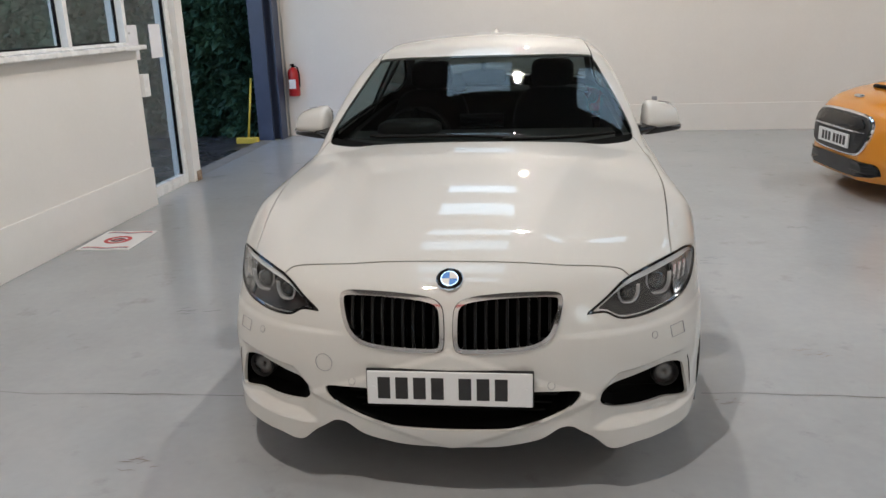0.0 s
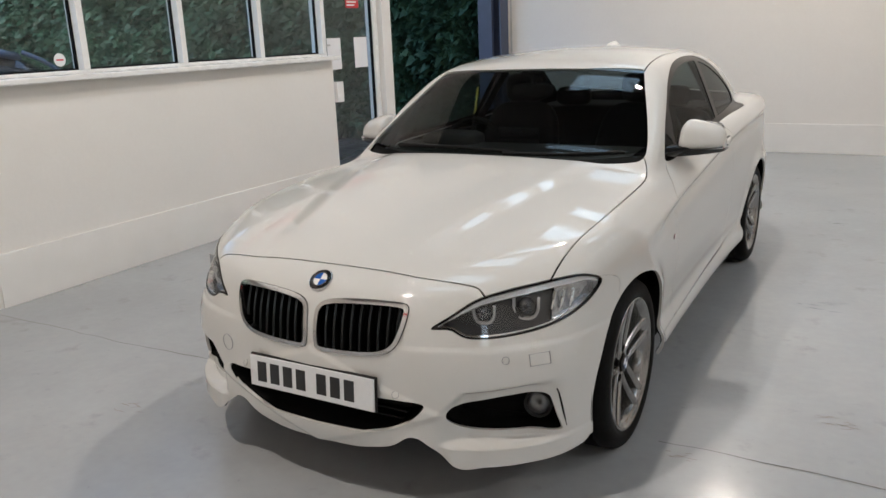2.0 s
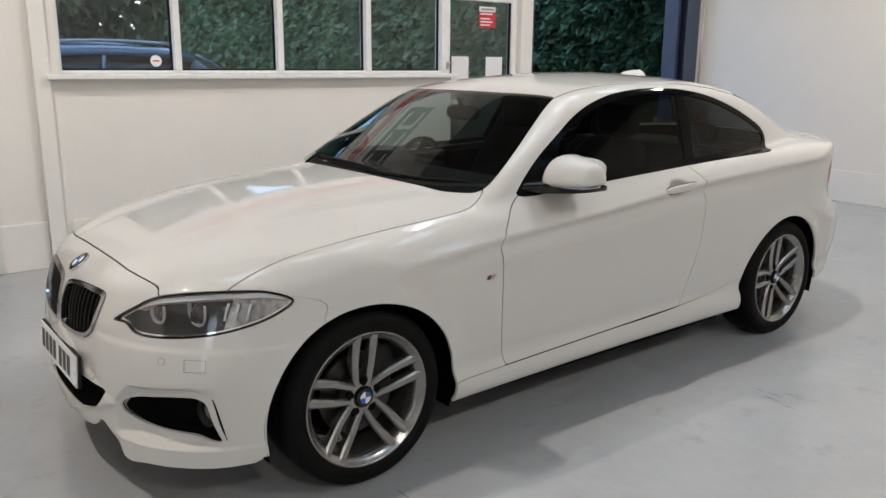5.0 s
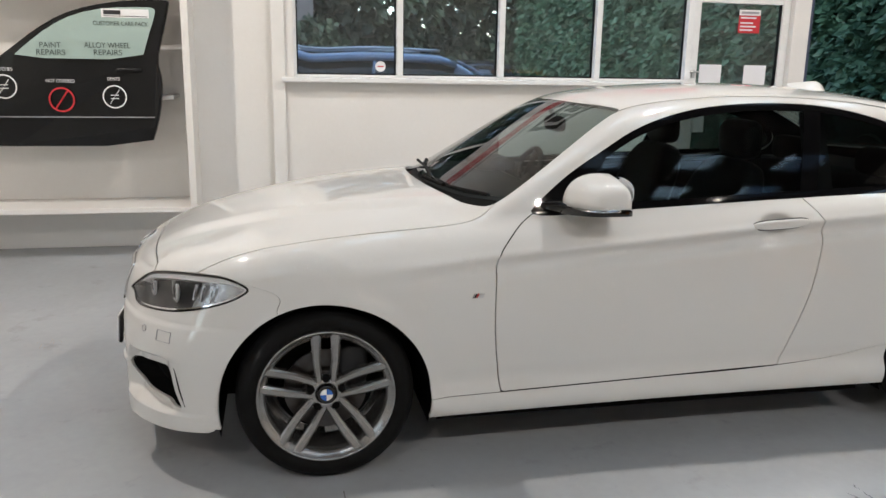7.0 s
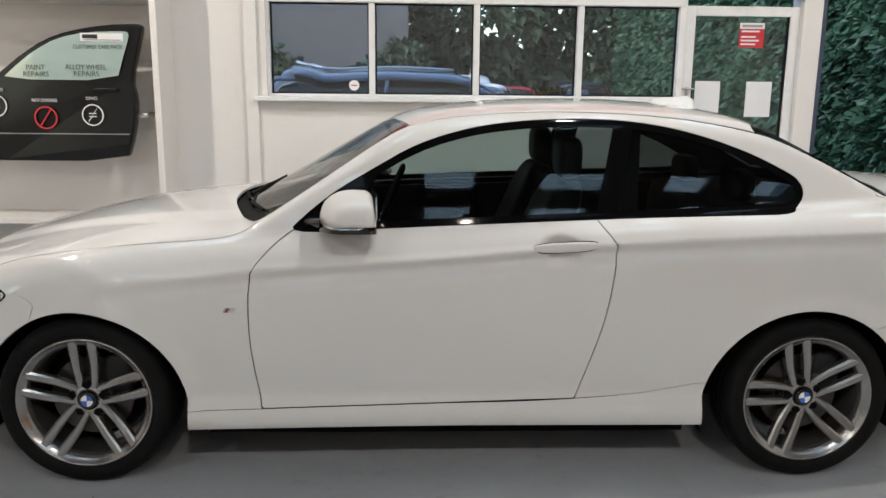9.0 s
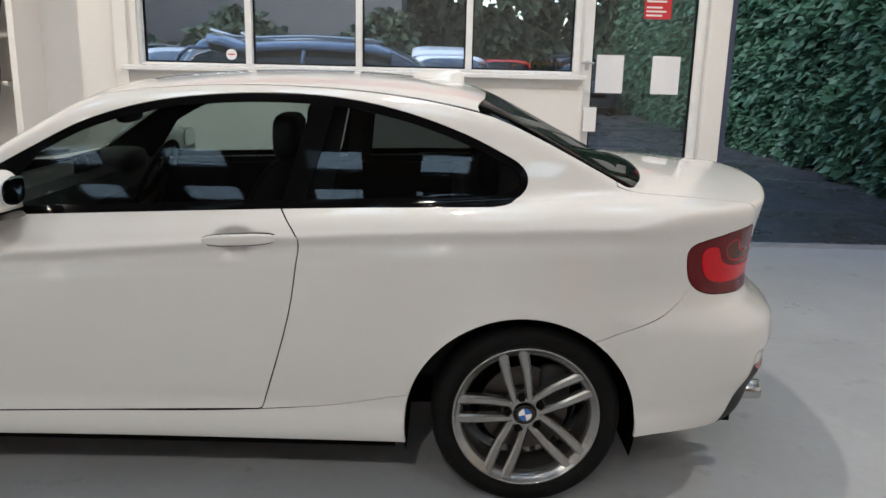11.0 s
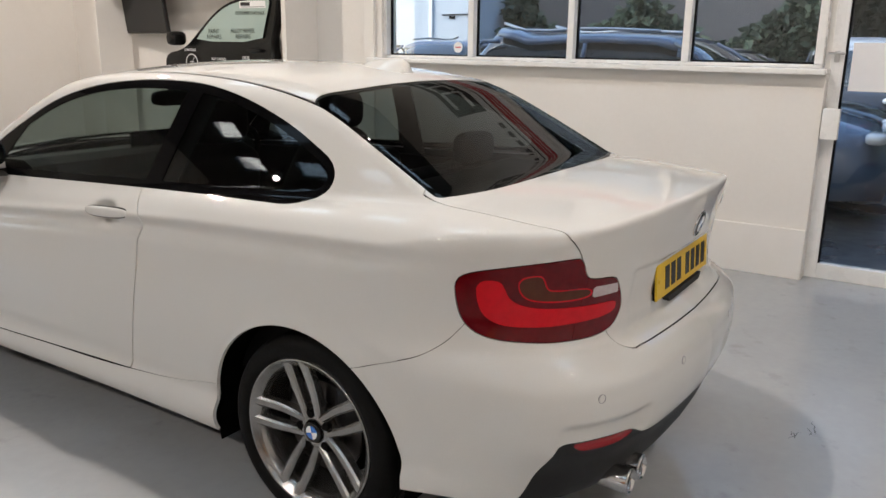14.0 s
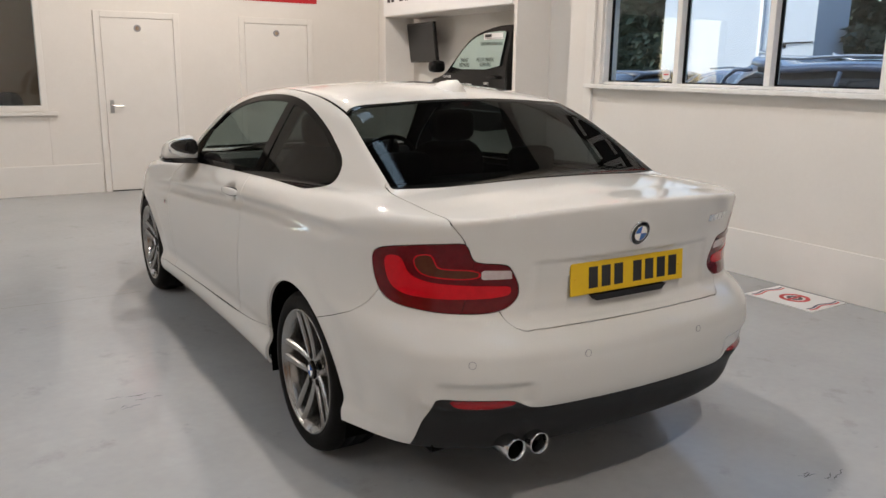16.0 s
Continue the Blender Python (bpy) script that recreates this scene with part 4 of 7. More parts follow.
# wheels
def make_wheel(turn):
    bm = bmesh.new()
    # rim lip and barrel
    lathe_into(bm, [(0.2475, 0.098), (0.2470, 0.104), (0.2435, 0.107), (0.2395, 0.105), (0.236, 0.099), (0.224, 0.092), (0.2145, 0.082), (0.211, 0.05), (0.205, -0.02), (0.205, -0.10), (0.232, -0.105), (0.228, -0.02), (0.238, 0.08)], 64)
    # hub with five bolt pockets
    lathe_into(bm, [(0.034, 0.060), (0.037, 0.070), (0.048, 0.071), (0.062, 0.062), (0.070, 0.045), (0.070, 0.02), (0.03, 0.02)], 40)
    wheel = part("wheel", bm, ALLOY, None, "grey alloy wheel with five twin spokes", True)
    for k in range(5):
        a = radians(90 + 72 * k + turn)
        for s in (-1, 1):
            bm = bmesh.new()
            # each spoke fans out slightly and thins towards the rim
            secs = []
            for t in np.linspace(0, 1, 6):
                r = 0.044 + t * 0.194
                off = s * (0.0245 + 0.0100 * min(1.0, 2.2 * t) - 0.0005 * t)
                half = 0.0120 + 0.0062 * t
                top = 0.070 + 0.029 * t**1.5
                deep = 0.038 - 0.012 * t
                ring = []
                for du, dz in ((-half, -deep), (-half, -0.006), (-half * 0.55, 0.0), (half * 0.55, 0.0), (half, -0.006), (half, -deep)):
                    u, w = off + du, top + dz
                    ring.append(bm.verts.new((w, r * math.cos(a) - u * math.sin(a), r * math.sin(a) + u * math.cos(a))))
                secs.append(ring)
            for p, q in zip(secs, secs[1:]):
                for i in range(6):
                    bm.faces.new((p[i], p[(i + 1) % 6], q[(i + 1) % 6], q[i]))
            bm.faces.new(secs[0][::-1])
            bm.faces.new(secs[-1])
            part("spoke", bm, ALLOY, wheel)
    bm = bmesh.new()
    lathe_into(bm, [(0.243, 0.094), (0.252, 0.105), (0.268, 0.112), (0.290, 0.110), (0.303, 0.102), (0.312, 0.088), (0.3175, 0.070), (0.318, 0.050), (0.314, 0.047), (0.314, 0.042), (0.318, 0.039), (0.3185, 0.010), (0.3145, 0.007), (0.3145, 0.002), (0.3185, -0.001), (0.318, -0.040), (0.314, -0.043), (0.314, -0.048), (0.318, -0.051), (0.3175, -0.070), (0.310, -0.09), (0.290, -0.108), (0.25, -0.106), (0.236, -0.098)], 72)
    part("tyre", bm, RUBBER, wheel, "black rubber tyre", True)
    bm = bmesh.new()
    lathe_into(bm, [(0.150, 0.020), (0.150, 0.008), (0.085, 0.008), (0.085, 0.020)], 48)
    lathe_into(bm, [(0.085, 0.020), (0.078, 0.035), (0.03, 0.036), (0.03, 0.0), (0.085, 0.0)], 32)
    part("brake_disc", bm, IRON, wheel, "worn steel brake disc")
    bm = bmesh.new()
    blob_into(bm, (0.0, 0.10, 0.085), (0.032, 0.055, 0.075), (0.5, 0.5))
    part("brake_caliper", bm, DARK_PLASTIC, wheel, "dark brake caliper", True)
    bm = bmesh.new()
    lathe_into(bm, [(0.185, -0.06), (0.185, -0.055), (0.02, -0.055), (0.02, -0.06)], 40)
    part("back_plate", bm, LINER, wheel, "dark brake back plate")
    bm = bmesh.new()
    lathe_into(bm, [(0.034, 0.066), (0.034, 0.078), (0.030, 0.080), (0.001, 0.080), (0.001, 0.066)], 32)
    cap = part("hub_cap", bm, GLOSS_BLACK, wheel, "round centre cap", True)
    for name, mat, starts in (("cap_blue", BADGE_BLUE, (0, 180)), ("cap_white", WHITE_PRINT, (90, 270))):
        bm = bmesh.new()
        for st in starts:
            ctr = bm.verts.new((0.0815, 0, 0))
            arc = [bm.verts.new((0.0815, 0.022 * math.cos(radians(st + 15 * i + turn)), 0.022 * math.sin(radians(st + 15 * i + turn)))) for i in range(7)]
            for p, q in zip(arc, arc[1:]):
                bm.faces.new((ctr, p, q))
        part(name, bm, mat, wheel)
    for k in range(5):
        a = radians(90 + 72 * k + turn)
        bm = bmesh.new()
        cyl_into(bm, pose(0.064, 0.057 * math.cos(a), 0.057 * math.sin(a), 0, 90, 0), 0.0135, 0.016, 16)
        part("wheel_bolt", bm, LINER, wheel)
    return wheel


for ay, cx, turn in ((0.0, 0.750, 0), (2.69, 0.740, 13)):
    w = make_wheel(turn)
    for sd in (1, -1):
        ob = w if sd == 1 else copy_thing(w, Matrix())
        ob.parent = car
        ob.matrix_basis = pose(sd * cx, ay, TYRE_R, 0, 0, 0 if sd == 1 else 180)

# wheel housings and floor pan
pan = bmesh.new()
box_into(pan, (-0.50, -0.58, 0.20), (0.50, -0.40, 0.50))
box_into(pan, (-0.40, -0.40, 0.165), (0.40, 3.30, 0.55))
# wide low box added to block light passing under the sills
box_into(pan, (-0.75, 0.42, 0.155), (0.75, 2.25, 0.40))
box_into(pan, (-0.70, 3.05, 0.26), (0.70, 3.42, 0.60))
part("floor_pan", pan, LINER, car, "dark underside")
for ay, rad in ((0.0, 0.385), (2.668, 0.391)):
    for sd in (1, -1):
        bm = bmesh.new()
        prev = None
        for i in range(25):
            a = radians(-16 + 212 * i / 24)
            q = [bm.verts.new((sd * xx, ay + rad * math.cos(a), 0.29 + rad * math.sin(a))) for xx in (0.40, 0.835)]
            if prev:
                bm.faces.new((prev[0], prev[1], q[1], q[0]))
            prev = q
        bmesh.ops.solidify(bm, geom=bm.faces[:], thickness=0.006)
        part("arch_liner", bm, LINER, car, "black wheel arch liner")

# kidney grilles with upright bars
BAR_BLACK = material("satin_black_bar", (0.006, 0.006, 0.0065), 0.3, second=(0.010, 0.010, 0.010), scale=30, mix=0.5, spec=0.3)
RING_CHROME = material("satin_chrome", (0.58, 0.58, 0.59), 0.12, 1.0, second=(0.48, 0.48, 0.49), scale=30, mix=0.5)
for sd in (1, -1):
    sheet("grille_gap", kidney_gap, LINER, car, sd, "dark gap round the grille", rim=0, shift=0.004)
    ring = sheet("grille_surround", kidney_rim, RING_CHROME, car, sd, "chrome kidney surround", rim=0.03, shift=-0.006)
    bm = bmesh.new()
    loop = chaikin(kidney_loop, 2)
    loop = (loop - loop.mean(0)) * 0.97 + loop.mean(0)
    prism_into(bm, [(sd * a, b) for a, b in loop], "y", -0.66, -0.64)
    part("grille_backing", bm, LINER, car, "black mesh behind the grille bars")
    for k in range(9):
        gx = 0.048 + 0.033 * k
        zs = [b for a, b in loop if abs(a - gx) < 0.02]
        if not zs:
            continue
        lo, hi = min(zs) + 0.004, max(zs) - 0.003
        bm = bmesh.new()
        secs = []
        for t in np.linspace(0, 1, 6):
            zz = lo + (hi - lo) * t
            yy = skin_y(gx, zz) + 0.012
            secs.append([bm.verts.new((sd * (gx + dx), yy + dy, zz)) for dx, dy in ((-0.0045, 0.03), (-0.0045, 0.004), (0, 0.0), (0.0045, 0.004), (0.0045, 0.03))])
        for p, q in zip(secs, secs[1:]):
            for i in range(4):
                bm.faces.new((p[i], p[i + 1], q[i + 1], q[i]))
        part("grille_bar", bm, BAR_BLACK, car, "gloss black upright grille bar")

# lower intake and fog-lamp pockets
def pocket(name, loop, depth, mat, sd, inset=0.98, mirror=False):
    """A deep dark box behind an opening of the bumper, following its outline."""
    pts = chaikin(loop, 2)
    ctr = pts.mean(0)
    pts = ctr + (pts - ctr) * 0.985
    bm = bmesh.new()
    ys = [skin_y(max(a, 0.0), b) + 0.012 for a, b in pts]
    front = [bm.verts.new((sd * a, y + 0.002, b)) for (a, b), y in zip(pts, ys)]
    back = [bm.verts.new((sd * (ctr[0] + (a - ctr[0]) * inset), y + depth, ctr[1] + (b - ctr[1]) * inset)) for (a, b), y in zip(pts, ys)]
    n = len(pts)
    for i in range(n):
        bm.faces.new((front[i], front[(i + 1) % n], back[(i + 1) % n], back[i]))
    bm.faces.new(back)
    return part(name, bm, mat, car)


intake_loop = [(-0.41, 0.388), (-0.39, 0.401), (0.39, 0.401), (0.41, 0.388), (0.385, 0.350), (0.325, 0.304), (0.25, 0.277), (0.15, 0.264), (-0.15, 0.264), (-0.25, 0.277), (-0.325, 0.304), (-0.385, 0.350)]
bm = bmesh.new()
pts = chaikin(intake_loop, 2)
front_ring = [bm.verts.new((a, skin_y(abs(a), b) + 0.003, b)) for a, b in pts]
back_ring = [bm.verts.new((a * 0.97, -0.60, 0.345 + (b - 0.345) * 0.9)) for a, b in pts]
for i in range(len(pts)):
    bm.faces.new((front_ring[i], front_ring[(i + 1) % len(pts)], back_ring[(i + 1) % len(pts)], back_ring[i]))
bm.faces.new(back_ring)
part("lower_intake", bm, RUBBER, car, "black lower air intake")
for k in range(3):
    box("intake_slat", (-0.30 - 0.02 * k, -0.705, 0.300 + 0.028 * k), (0.30 + 0.02 * k, -0.685, 0.308 + 0.028 * k), RUBBER, car, "", 0.002)
for sd in (1, -1):
    pocket("fog_pocket", fog_loop, 0.075, LINER, sd, 0.93)["label"] = "black fog lamp recess"
    fy = skin_y(0.70, 0.360)
    d = Vector((sd * 0.25, -1, 0)).normalized()
    m = look((sd * 0.700, fy + 0.048, 0.357), Vector((sd * 0.700, fy + 0.048, 0.357)) - d)
    bm = bmesh.new()
    lathe_into(bm, [(0.046, 0.0), (0.046, -0.016), (0.041, -0.018), (0.039, -0.004), (0.03, 0.01), (0.001, 0.012), (0.001, 0.02), (0.044, 0.02)], 32, "z")
    fog = part("fog_light", placed(bm, m @ pose(0, 0, 0, 180, 0, 0)), DARK_PLASTIC, car, "round fog lamp housing", True)
    bm = bmesh.new()
    lathe_into(bm, [(0.038, 0.004), (0.033, -0.012), (0.018, -0.02), (0.001, -0.022), (0.001, 0.01), (0.038, 0.01)], 32, "z")
    part("lens", placed(bm, m @ pose(0, 0, -0.006, 180, 0, 0) @ Matrix.Diagonal((1, 1, -1, 1))), material("fog_lens", (0.14, 0.14, 0.145), 0.1, 0.2, second=(0.08, 0.08, 0.085), scale=60, coat=1.0), fog, "clear lens", True)
    # thin upright air slot at the bumper corner
    bm = bmesh.new()
    prev = None
    for t in np.linspace(0, 1, 10):
        sx, sz, hw = 0.770 + 0.020 * t**0.7, 0.428 - 0.140 * t, 0.0008 + 0.0014 * math.sin(math.pi * min(1, t + 0.12)) ** 0.5
        edge = [bm.verts.new((sd * (sx + o), skin_y(sx + o, sz) - 0.0012, sz)) for o in (-hw, hw)]
        if prev:
            bm.faces.new((prev[0], prev[1], edge[1], edge[0]))
        prev = edge
    part("air_slot", bm, LINER, car, "thin dark air slot in the bumper corner")

# head lamps
lamp_value = drawn(lamp_loop, (AFRONT, AZ), 2, lambda p: p[:, 1] - 0.4)
brow_line = curve([(-0.25, 0.60), (-0.14, 0.664), (-0.05, 0.704), (0.04, 0.720), (0.132, 0.729), (0.25, 0.734), (0.34, 0.730), (0.42, 0.705)], 0.02)
brow, bowl_t = split(head_lens, lambda p: brow_line(AFRONT(p)) - p[:, 2])
lamp_gasket, _ = split(head_lens, lambda p: -(lamp_value(p) + 0.0055))
edge_in, bowl_t = split(bowl_t, lambda p: -(lamp_value(p) + 0.0105))
reflector_t, bowl_t = split(bowl_t, lambda p: 0.205 + 0.25 * (p[:, 2] - 0.68) - AFRONT(p))
LAMP_SILVER = material("silvered_reflector", (0.55, 0.55, 0.56), 0.2, 0.9, second=(0.22, 0.22, 0.23), scale=55, mix=0.8, bump=0.25, bump_scale=70)
LIGHT_GUIDE = material("frosted_light_guide", (0.42, 0.42, 0.43), 0.25, 0.0, second=(0.34, 0.34, 0.35), scale=60, mix=0.4, coat=1.0)
LAMP_BROW = material("white_lamp_brow", (0.80, 0.80, 0.81), 0.3, 0.0, second=(0.72, 0.72, 0.73), scale=60, mix=0.4, coat=1.0)
for sd in (1, -1):
    hl = sheet("headlight", bowl_t, LAMP_GREY, car, sd, "clear swept-back head lamp", rim=0.0, shift=0.040)
    sheet("lens", head_lens, LENS, hl, sd, "clear lens", rim=0.0, shift=0.001)
    sheet("brow", brow, LAMP_BROW, hl, sd, "silver upper strip", rim=0.03, shift=0.009)
    sheet("gasket", lamp_gasket, GLOSS_BLACK, hl, sd, "black rubber lamp edge", rim=0.012, shift=-0.0015)
    sheet("reflector", reflector_t, LAMP_SILVER, hl, sd, "silver reflector", rim=0.0, shift=0.028)
    sheet("edge", edge_in, CHROME, hl, sd, "thin bright edge", rim=0.035, shift=0.006)
    for ppx, ppz, rr in ((0.568, 0.672, 0.030), (0.672, 0.680, 0.036)):
        py = skin_y(ppx, ppz)
        aim = Vector((sd * 0.30, -1, 0)).normalized()
        eye = Vector((sd * ppx, py, ppz)) - aim * 0.036
        m = look(eye, eye - aim)
        bm = bmesh.new()
        bend = chaikin([(-1.12, 0.95), (-1.12, -0.25), (-0.62, -1.08), (0.62, -1.08), (1.12, -0.25), (1.12, 0.95)], 1, False)
        for grow, depth, thick in ((1.0, 0.010, 0.0042), (0.90, 0.004, 0.0028)):
            tube_into(bm, [(rr * grow * q[0], rr * grow * q[1], depth) for q in bend], thick, 8)
        part("light_ring", placed(bm, m), LIGHT_GUIDE, hl, "pale U-shaped light guide", True)
        bm = bmesh.new()
        lathe_into(bm, [(rr - 0.005, 0.002), ((rr - 0.005) * 0.8, 0.010), ((rr - 0.005) * 0.4, 0.016), (0.001, 0.018), (0.001, -0.004), (rr - 0.005, -0.004)], 32, "z")
        part("projector", placed(bm, m), material("projector_lens", (0.03, 0.032, 0.036), 0.05, second=(0.05, 0.05, 0.055), scale=30, coat=1.0), hl, "dark projector lens", True)
    for k in range(3):
        a0 = Vector((sd * (0.722 + 0.020 * k), skin_y(0.722 + 0.020 * k, 0.69) + 0.03, 0.66))
        bm = bmesh.new()
        tube_into(bm, [a0, a0 + Vector((sd * 0.004, 0.006, 0.03)), a0 + Vector((sd * 0.006, 0.014, 0.055))], 0.006, 8)
        part("reflector_rib", bm, CHROME, hl)

# tail lamps: dark red lens with a bright L-shaped bar and a clear reversing strip
bar_loop = [(-1.742, 0.895), (-1.80, 0.900), (-1.815, 0.875), (-1.825, 0.85), (-1.85, 0.832), (-1.90, 0.820), (-2.00, 0.815), (-2.145, 0.812), (-2.15, 0.80), (-2.145, 0.775), (-2.00, 0.768), (-1.86, 0.768), (-1.80, 0.776), (-1.762, 0.80), (-1.746, 0.84)]
amber_loop = [(-1.845, 0.905), (-1.90, 0.915), (-1.915, 0.905), (-1.925, 0.875), (-1.94, 0.868), (-2.06, 0.868), (-2.06, 0.832), (-1.89, 0.835), (-1.85, 0.86)]
rev_loop = [(-2.062, 0.866), (-2.150, 0.862), (-2.152, 0.835), (-2.062, 0.835)]
tl_bar, tl_rest = split(tail_lens, drawn(bar_loop, (AREAR, AZ), 2))
tl_rev, tl_rest = split(tl_rest, drawn(rev_loop, (AREAR, AZ), 0))
amber_value = drawn(amber_loop, (AREAR, AZ), 2)
tl_amber, tl_rest = split(tl_rest, amber_value)
amber_line, tl_amber = split(tl_amber, lambda p: -(amber_value(p) + 0.0035))
tl_rest_a, tl_rest_b, _ = gap(tl_rest, lambda p: AREAR(p) + 2.036 + 0.22 * (p[:, 2] - 0.87), 0.0006)
LAMP_AMBER = material("brown_red_lamp", (0.085, 0.022, 0.010), 0.05, second=(0.065, 0.010, 0.006), scale=40, mix=0.5, spec=0.35)
for sd in (1, -1):
    tl = sheet("tail_light", np.concatenate([tl_rest_a, tl_rest_b]), LAMP_RED, car, sd, "dark red tail lamp", rim=0.01, shift=-0.001)
    sheet("light_bar", tl_bar, LAMP_BRIGHT, tl, sd, "bright red curved light bar", rim=0.004, shift=-0.003)
    sheet("reversing_light", tl_rev, LAMP_CLEAR, tl, sd, "clear reversing lens", rim=0.004, shift=-0.002)
    sheet("light_line", amber_line, LAMP_BRIGHT, tl, sd, "thin bright red outline", rim=0.003, shift=-0.001)
    sheet("indicator", tl_amber, LAMP_AMBER, tl, sd, "brownish indicator lens", rim=0.003, shift=0.0)

# number plates: the characters stand as plain bars
def number_plate(front):
    y = -0.797 if front else skin_y(0.0, 0.806, False) + 0.009
    zc, lean = (0.417, 4) if front else (0.811, 4)
    pl = part("number_plate", placed((lambda b: (box_into(b, (-0.26, -0.0035, -0.0555), (0.26, 0.0035, 0.0555), 0.003), b)[1])(bmesh.new()), pose(0, y, zc, -lean if front else lean)), PLATE_WHITE if front else PLATE_YELLOW, car, "white number plate" if front else "yellow number plate")
    s = -1 if front else 1
    wide = 0.046
    xs = [-0.206 + 0.0565 * k for k in range(4)] + [0.050 + 0.0565 * k for k in range(3)]
    for gx in xs:
        bm = bmesh.new()
        box_into(bm, (gx - wide / 2 + 0.003, s * 0.0036 - 0.0012, -0.036), (gx + wide / 2 - 0.003, s * 0.0036 + 0.0012, 0.036), 0.001)
        part("bar", placed(bm, pose(0, y, zc, -lean if front else lean)), BLACK_PRINT, pl, "dark bar")
    for gx in (-0.238, 0.238):
        bm = bmesh.new()
        cyl_into(bm, pose(0, y, zc, -lean if front else lean) @ pose(gx, s * 0.004, 0, 90, 0, 0), 0.006, 0.004, 14)
        part("screw_cap", bm, PLATE_WHITE if front else PLATE_YELLOW, pl)
    holder = bmesh.new()
    box_into(holder, (-0.264 if front else -0.25, 0.004 if front else -0.014, -0.058), (0.264 if front else 0.25, 0.016 if front else -0.004, 0.060), 0.004)
    part("plate_holder", placed(holder, pose(0, y, zc, -lean if front else lean)), DARK_PLASTIC, car, "black plate holder")


number_plate(True)
number_plate(False)
bm = bmesh.new()
prism_into(bm, [(-0.17, 0.752), (0.17, 0.752), (0.15, 0.732), (-0.15, 0.732)], "y", 3.53, 3.562)
part("boot_handle", bm, DARK_PLASTIC, car, "black boot handle under the plate")

# round badges, as plain coloured shapes
def roundel(p, radius):
    m = on_skin(p)
    bm = bmesh.new()
    lathe_into(bm, [(radius, -0.004), (radius, 0.003), (radius * 0.94, 0.006), (0.001, 0.006), (0.001, -0.004)], 40, "z")
    b = part("badge", placed(bm, m), GLOSS_BLACK, car, "round blue and white badge", True)
    bm = bmesh.new()
    lathe_into(bm, [(radius * 1.06, -0.004), (radius * 1.06, 0.004), (radius * 0.99, 0.0065), (radius * 0.97, 0.003), (radius * 0.97, -0.004)], 40, "z")
    part("rim", placed(bm, m), CHROME, b, "chrome rim", True)
    bm = bmesh.new()
    lathe_into(bm, [(radius * 0.68, 0.0055), (radius * 0.68, 0.0075), (radius * 0.62, 0.0075), (radius * 0.62, 0.0055)], 40, "z")
    part("inner_ring", placed(bm, m), CHROME, b)
    for name, mat, starts in (("blue_quarter", BADGE_BLUE, (90, 270)), ("white_quarter", WHITE_PRINT, (0, 180))):
        for st in starts:
            bm = bmesh.new()
            ctr = bm.verts.new((0, 0, 0.0068))
            arc = [bm.verts.new((radius * 0.62 * math.cos(radians(st + 15 * i)), radius * 0.62 * math.sin(radians(st + 15 * i)), 0.0068)) for i in range(7)]
            for u, w in zip(arc, arc[1:]):
                bm.faces.new((ctr, u, w))
            part(name, placed(bm, m), mat, b)


roundel((0.0, skin_y(0.0, 0.742), 0.742), 0.041)
roundel((0.0, skin_y(0.0, 0.953, False), 0.953), 0.041)
for k in range(4):
    gx = -0.385 - 0.034 * k
    m = on_skin((gx, skin_y(-gx, 0.965, False), 0.965))
    bm = bmesh.new()
    box_into(bm, (-0.013, -0.013, -0.001), (0.013, 0.013, 0.003), 0.001)
    part("model_badge", placed(bm, m), CHROME, car, "small chrome lettering drawn as bars")
for sd in (1, -1):
    mb = on_skin((sd * skin_x(0.545, 0.674), 0.545, 0.674))
    for k, (mat, dx, w) in enumerate(((GREY_PRINT, -0.020, 0.004), (BLACK_PRINT, -0.013, 0.006), (RED_PRINT, -0.006, 0.005), (STEEL, 0.008, 0.020))):
        bm = bmesh.new()
        prism_into(bm, [(dx - w / 2 - 0.004, -0.008), (dx + w / 2 - 0.004, -0.008), (dx + w / 2 + 0.004, 0.008), (dx - w / 2 + 0.004, 0.008)], "z", -0.001, 0.002)
        part("wing_badge", placed(bm, mb), mat, car)

# parking sensors, washer covers and tow-eye cover
def ring_on(name, p, r):
    bm = bmesh.new()
    lathe_into(bm, [(r, -0.001), (r, 0.0012), (r - 0.0016, 0.0012), (r - 0.0016, -0.001)], 28, "z")
    part(name, placed(bm, on_skin(p)), GREY_PRINT, car)
    if r < 0.02:
        bm = bmesh.new()
        cyl_into(bm, on_skin(p), r - 0.003, 0.003, 20)
        part(name, bm, PAINT, car)


for sd in (1, -1):
    for gx, gz in ((0.645, 0.541), (0.317, 0.418)):
        ring_on("parking_sensor", (sd * gx, skin_y(gx, gz), gz), 0.0125)
    for gx, gz in ((0.635, 0.590), (0.255, 0.594)):
        ring_on("parking_sensor", (sd * gx, skin_y(gx, gz, False), gz), 0.0125)
    m = on_skin((sd * 0.728, skin_y(0.728, 0.533), 0.533))
    bm = bmesh.new()
    for lo, hi in (((-0.034, 0.018), (0.034, 0.0195)), ((-0.034, -0.0195), (0.034, -0.018)), ((-0.035, -0.0195), (-0.0335, 0.0195)), ((0.0335, -0.0195), (0.035, 0.0195))):
        box_into(bm, (*lo, -0.001), (*hi, 0.0012))
    part("washer_cover", placed(bm, m), GREY_PRINT, car)
ring_on("tow_eye_cover", (-0.41, skin_y(0.41, 0.475), 0.475), 0.030)

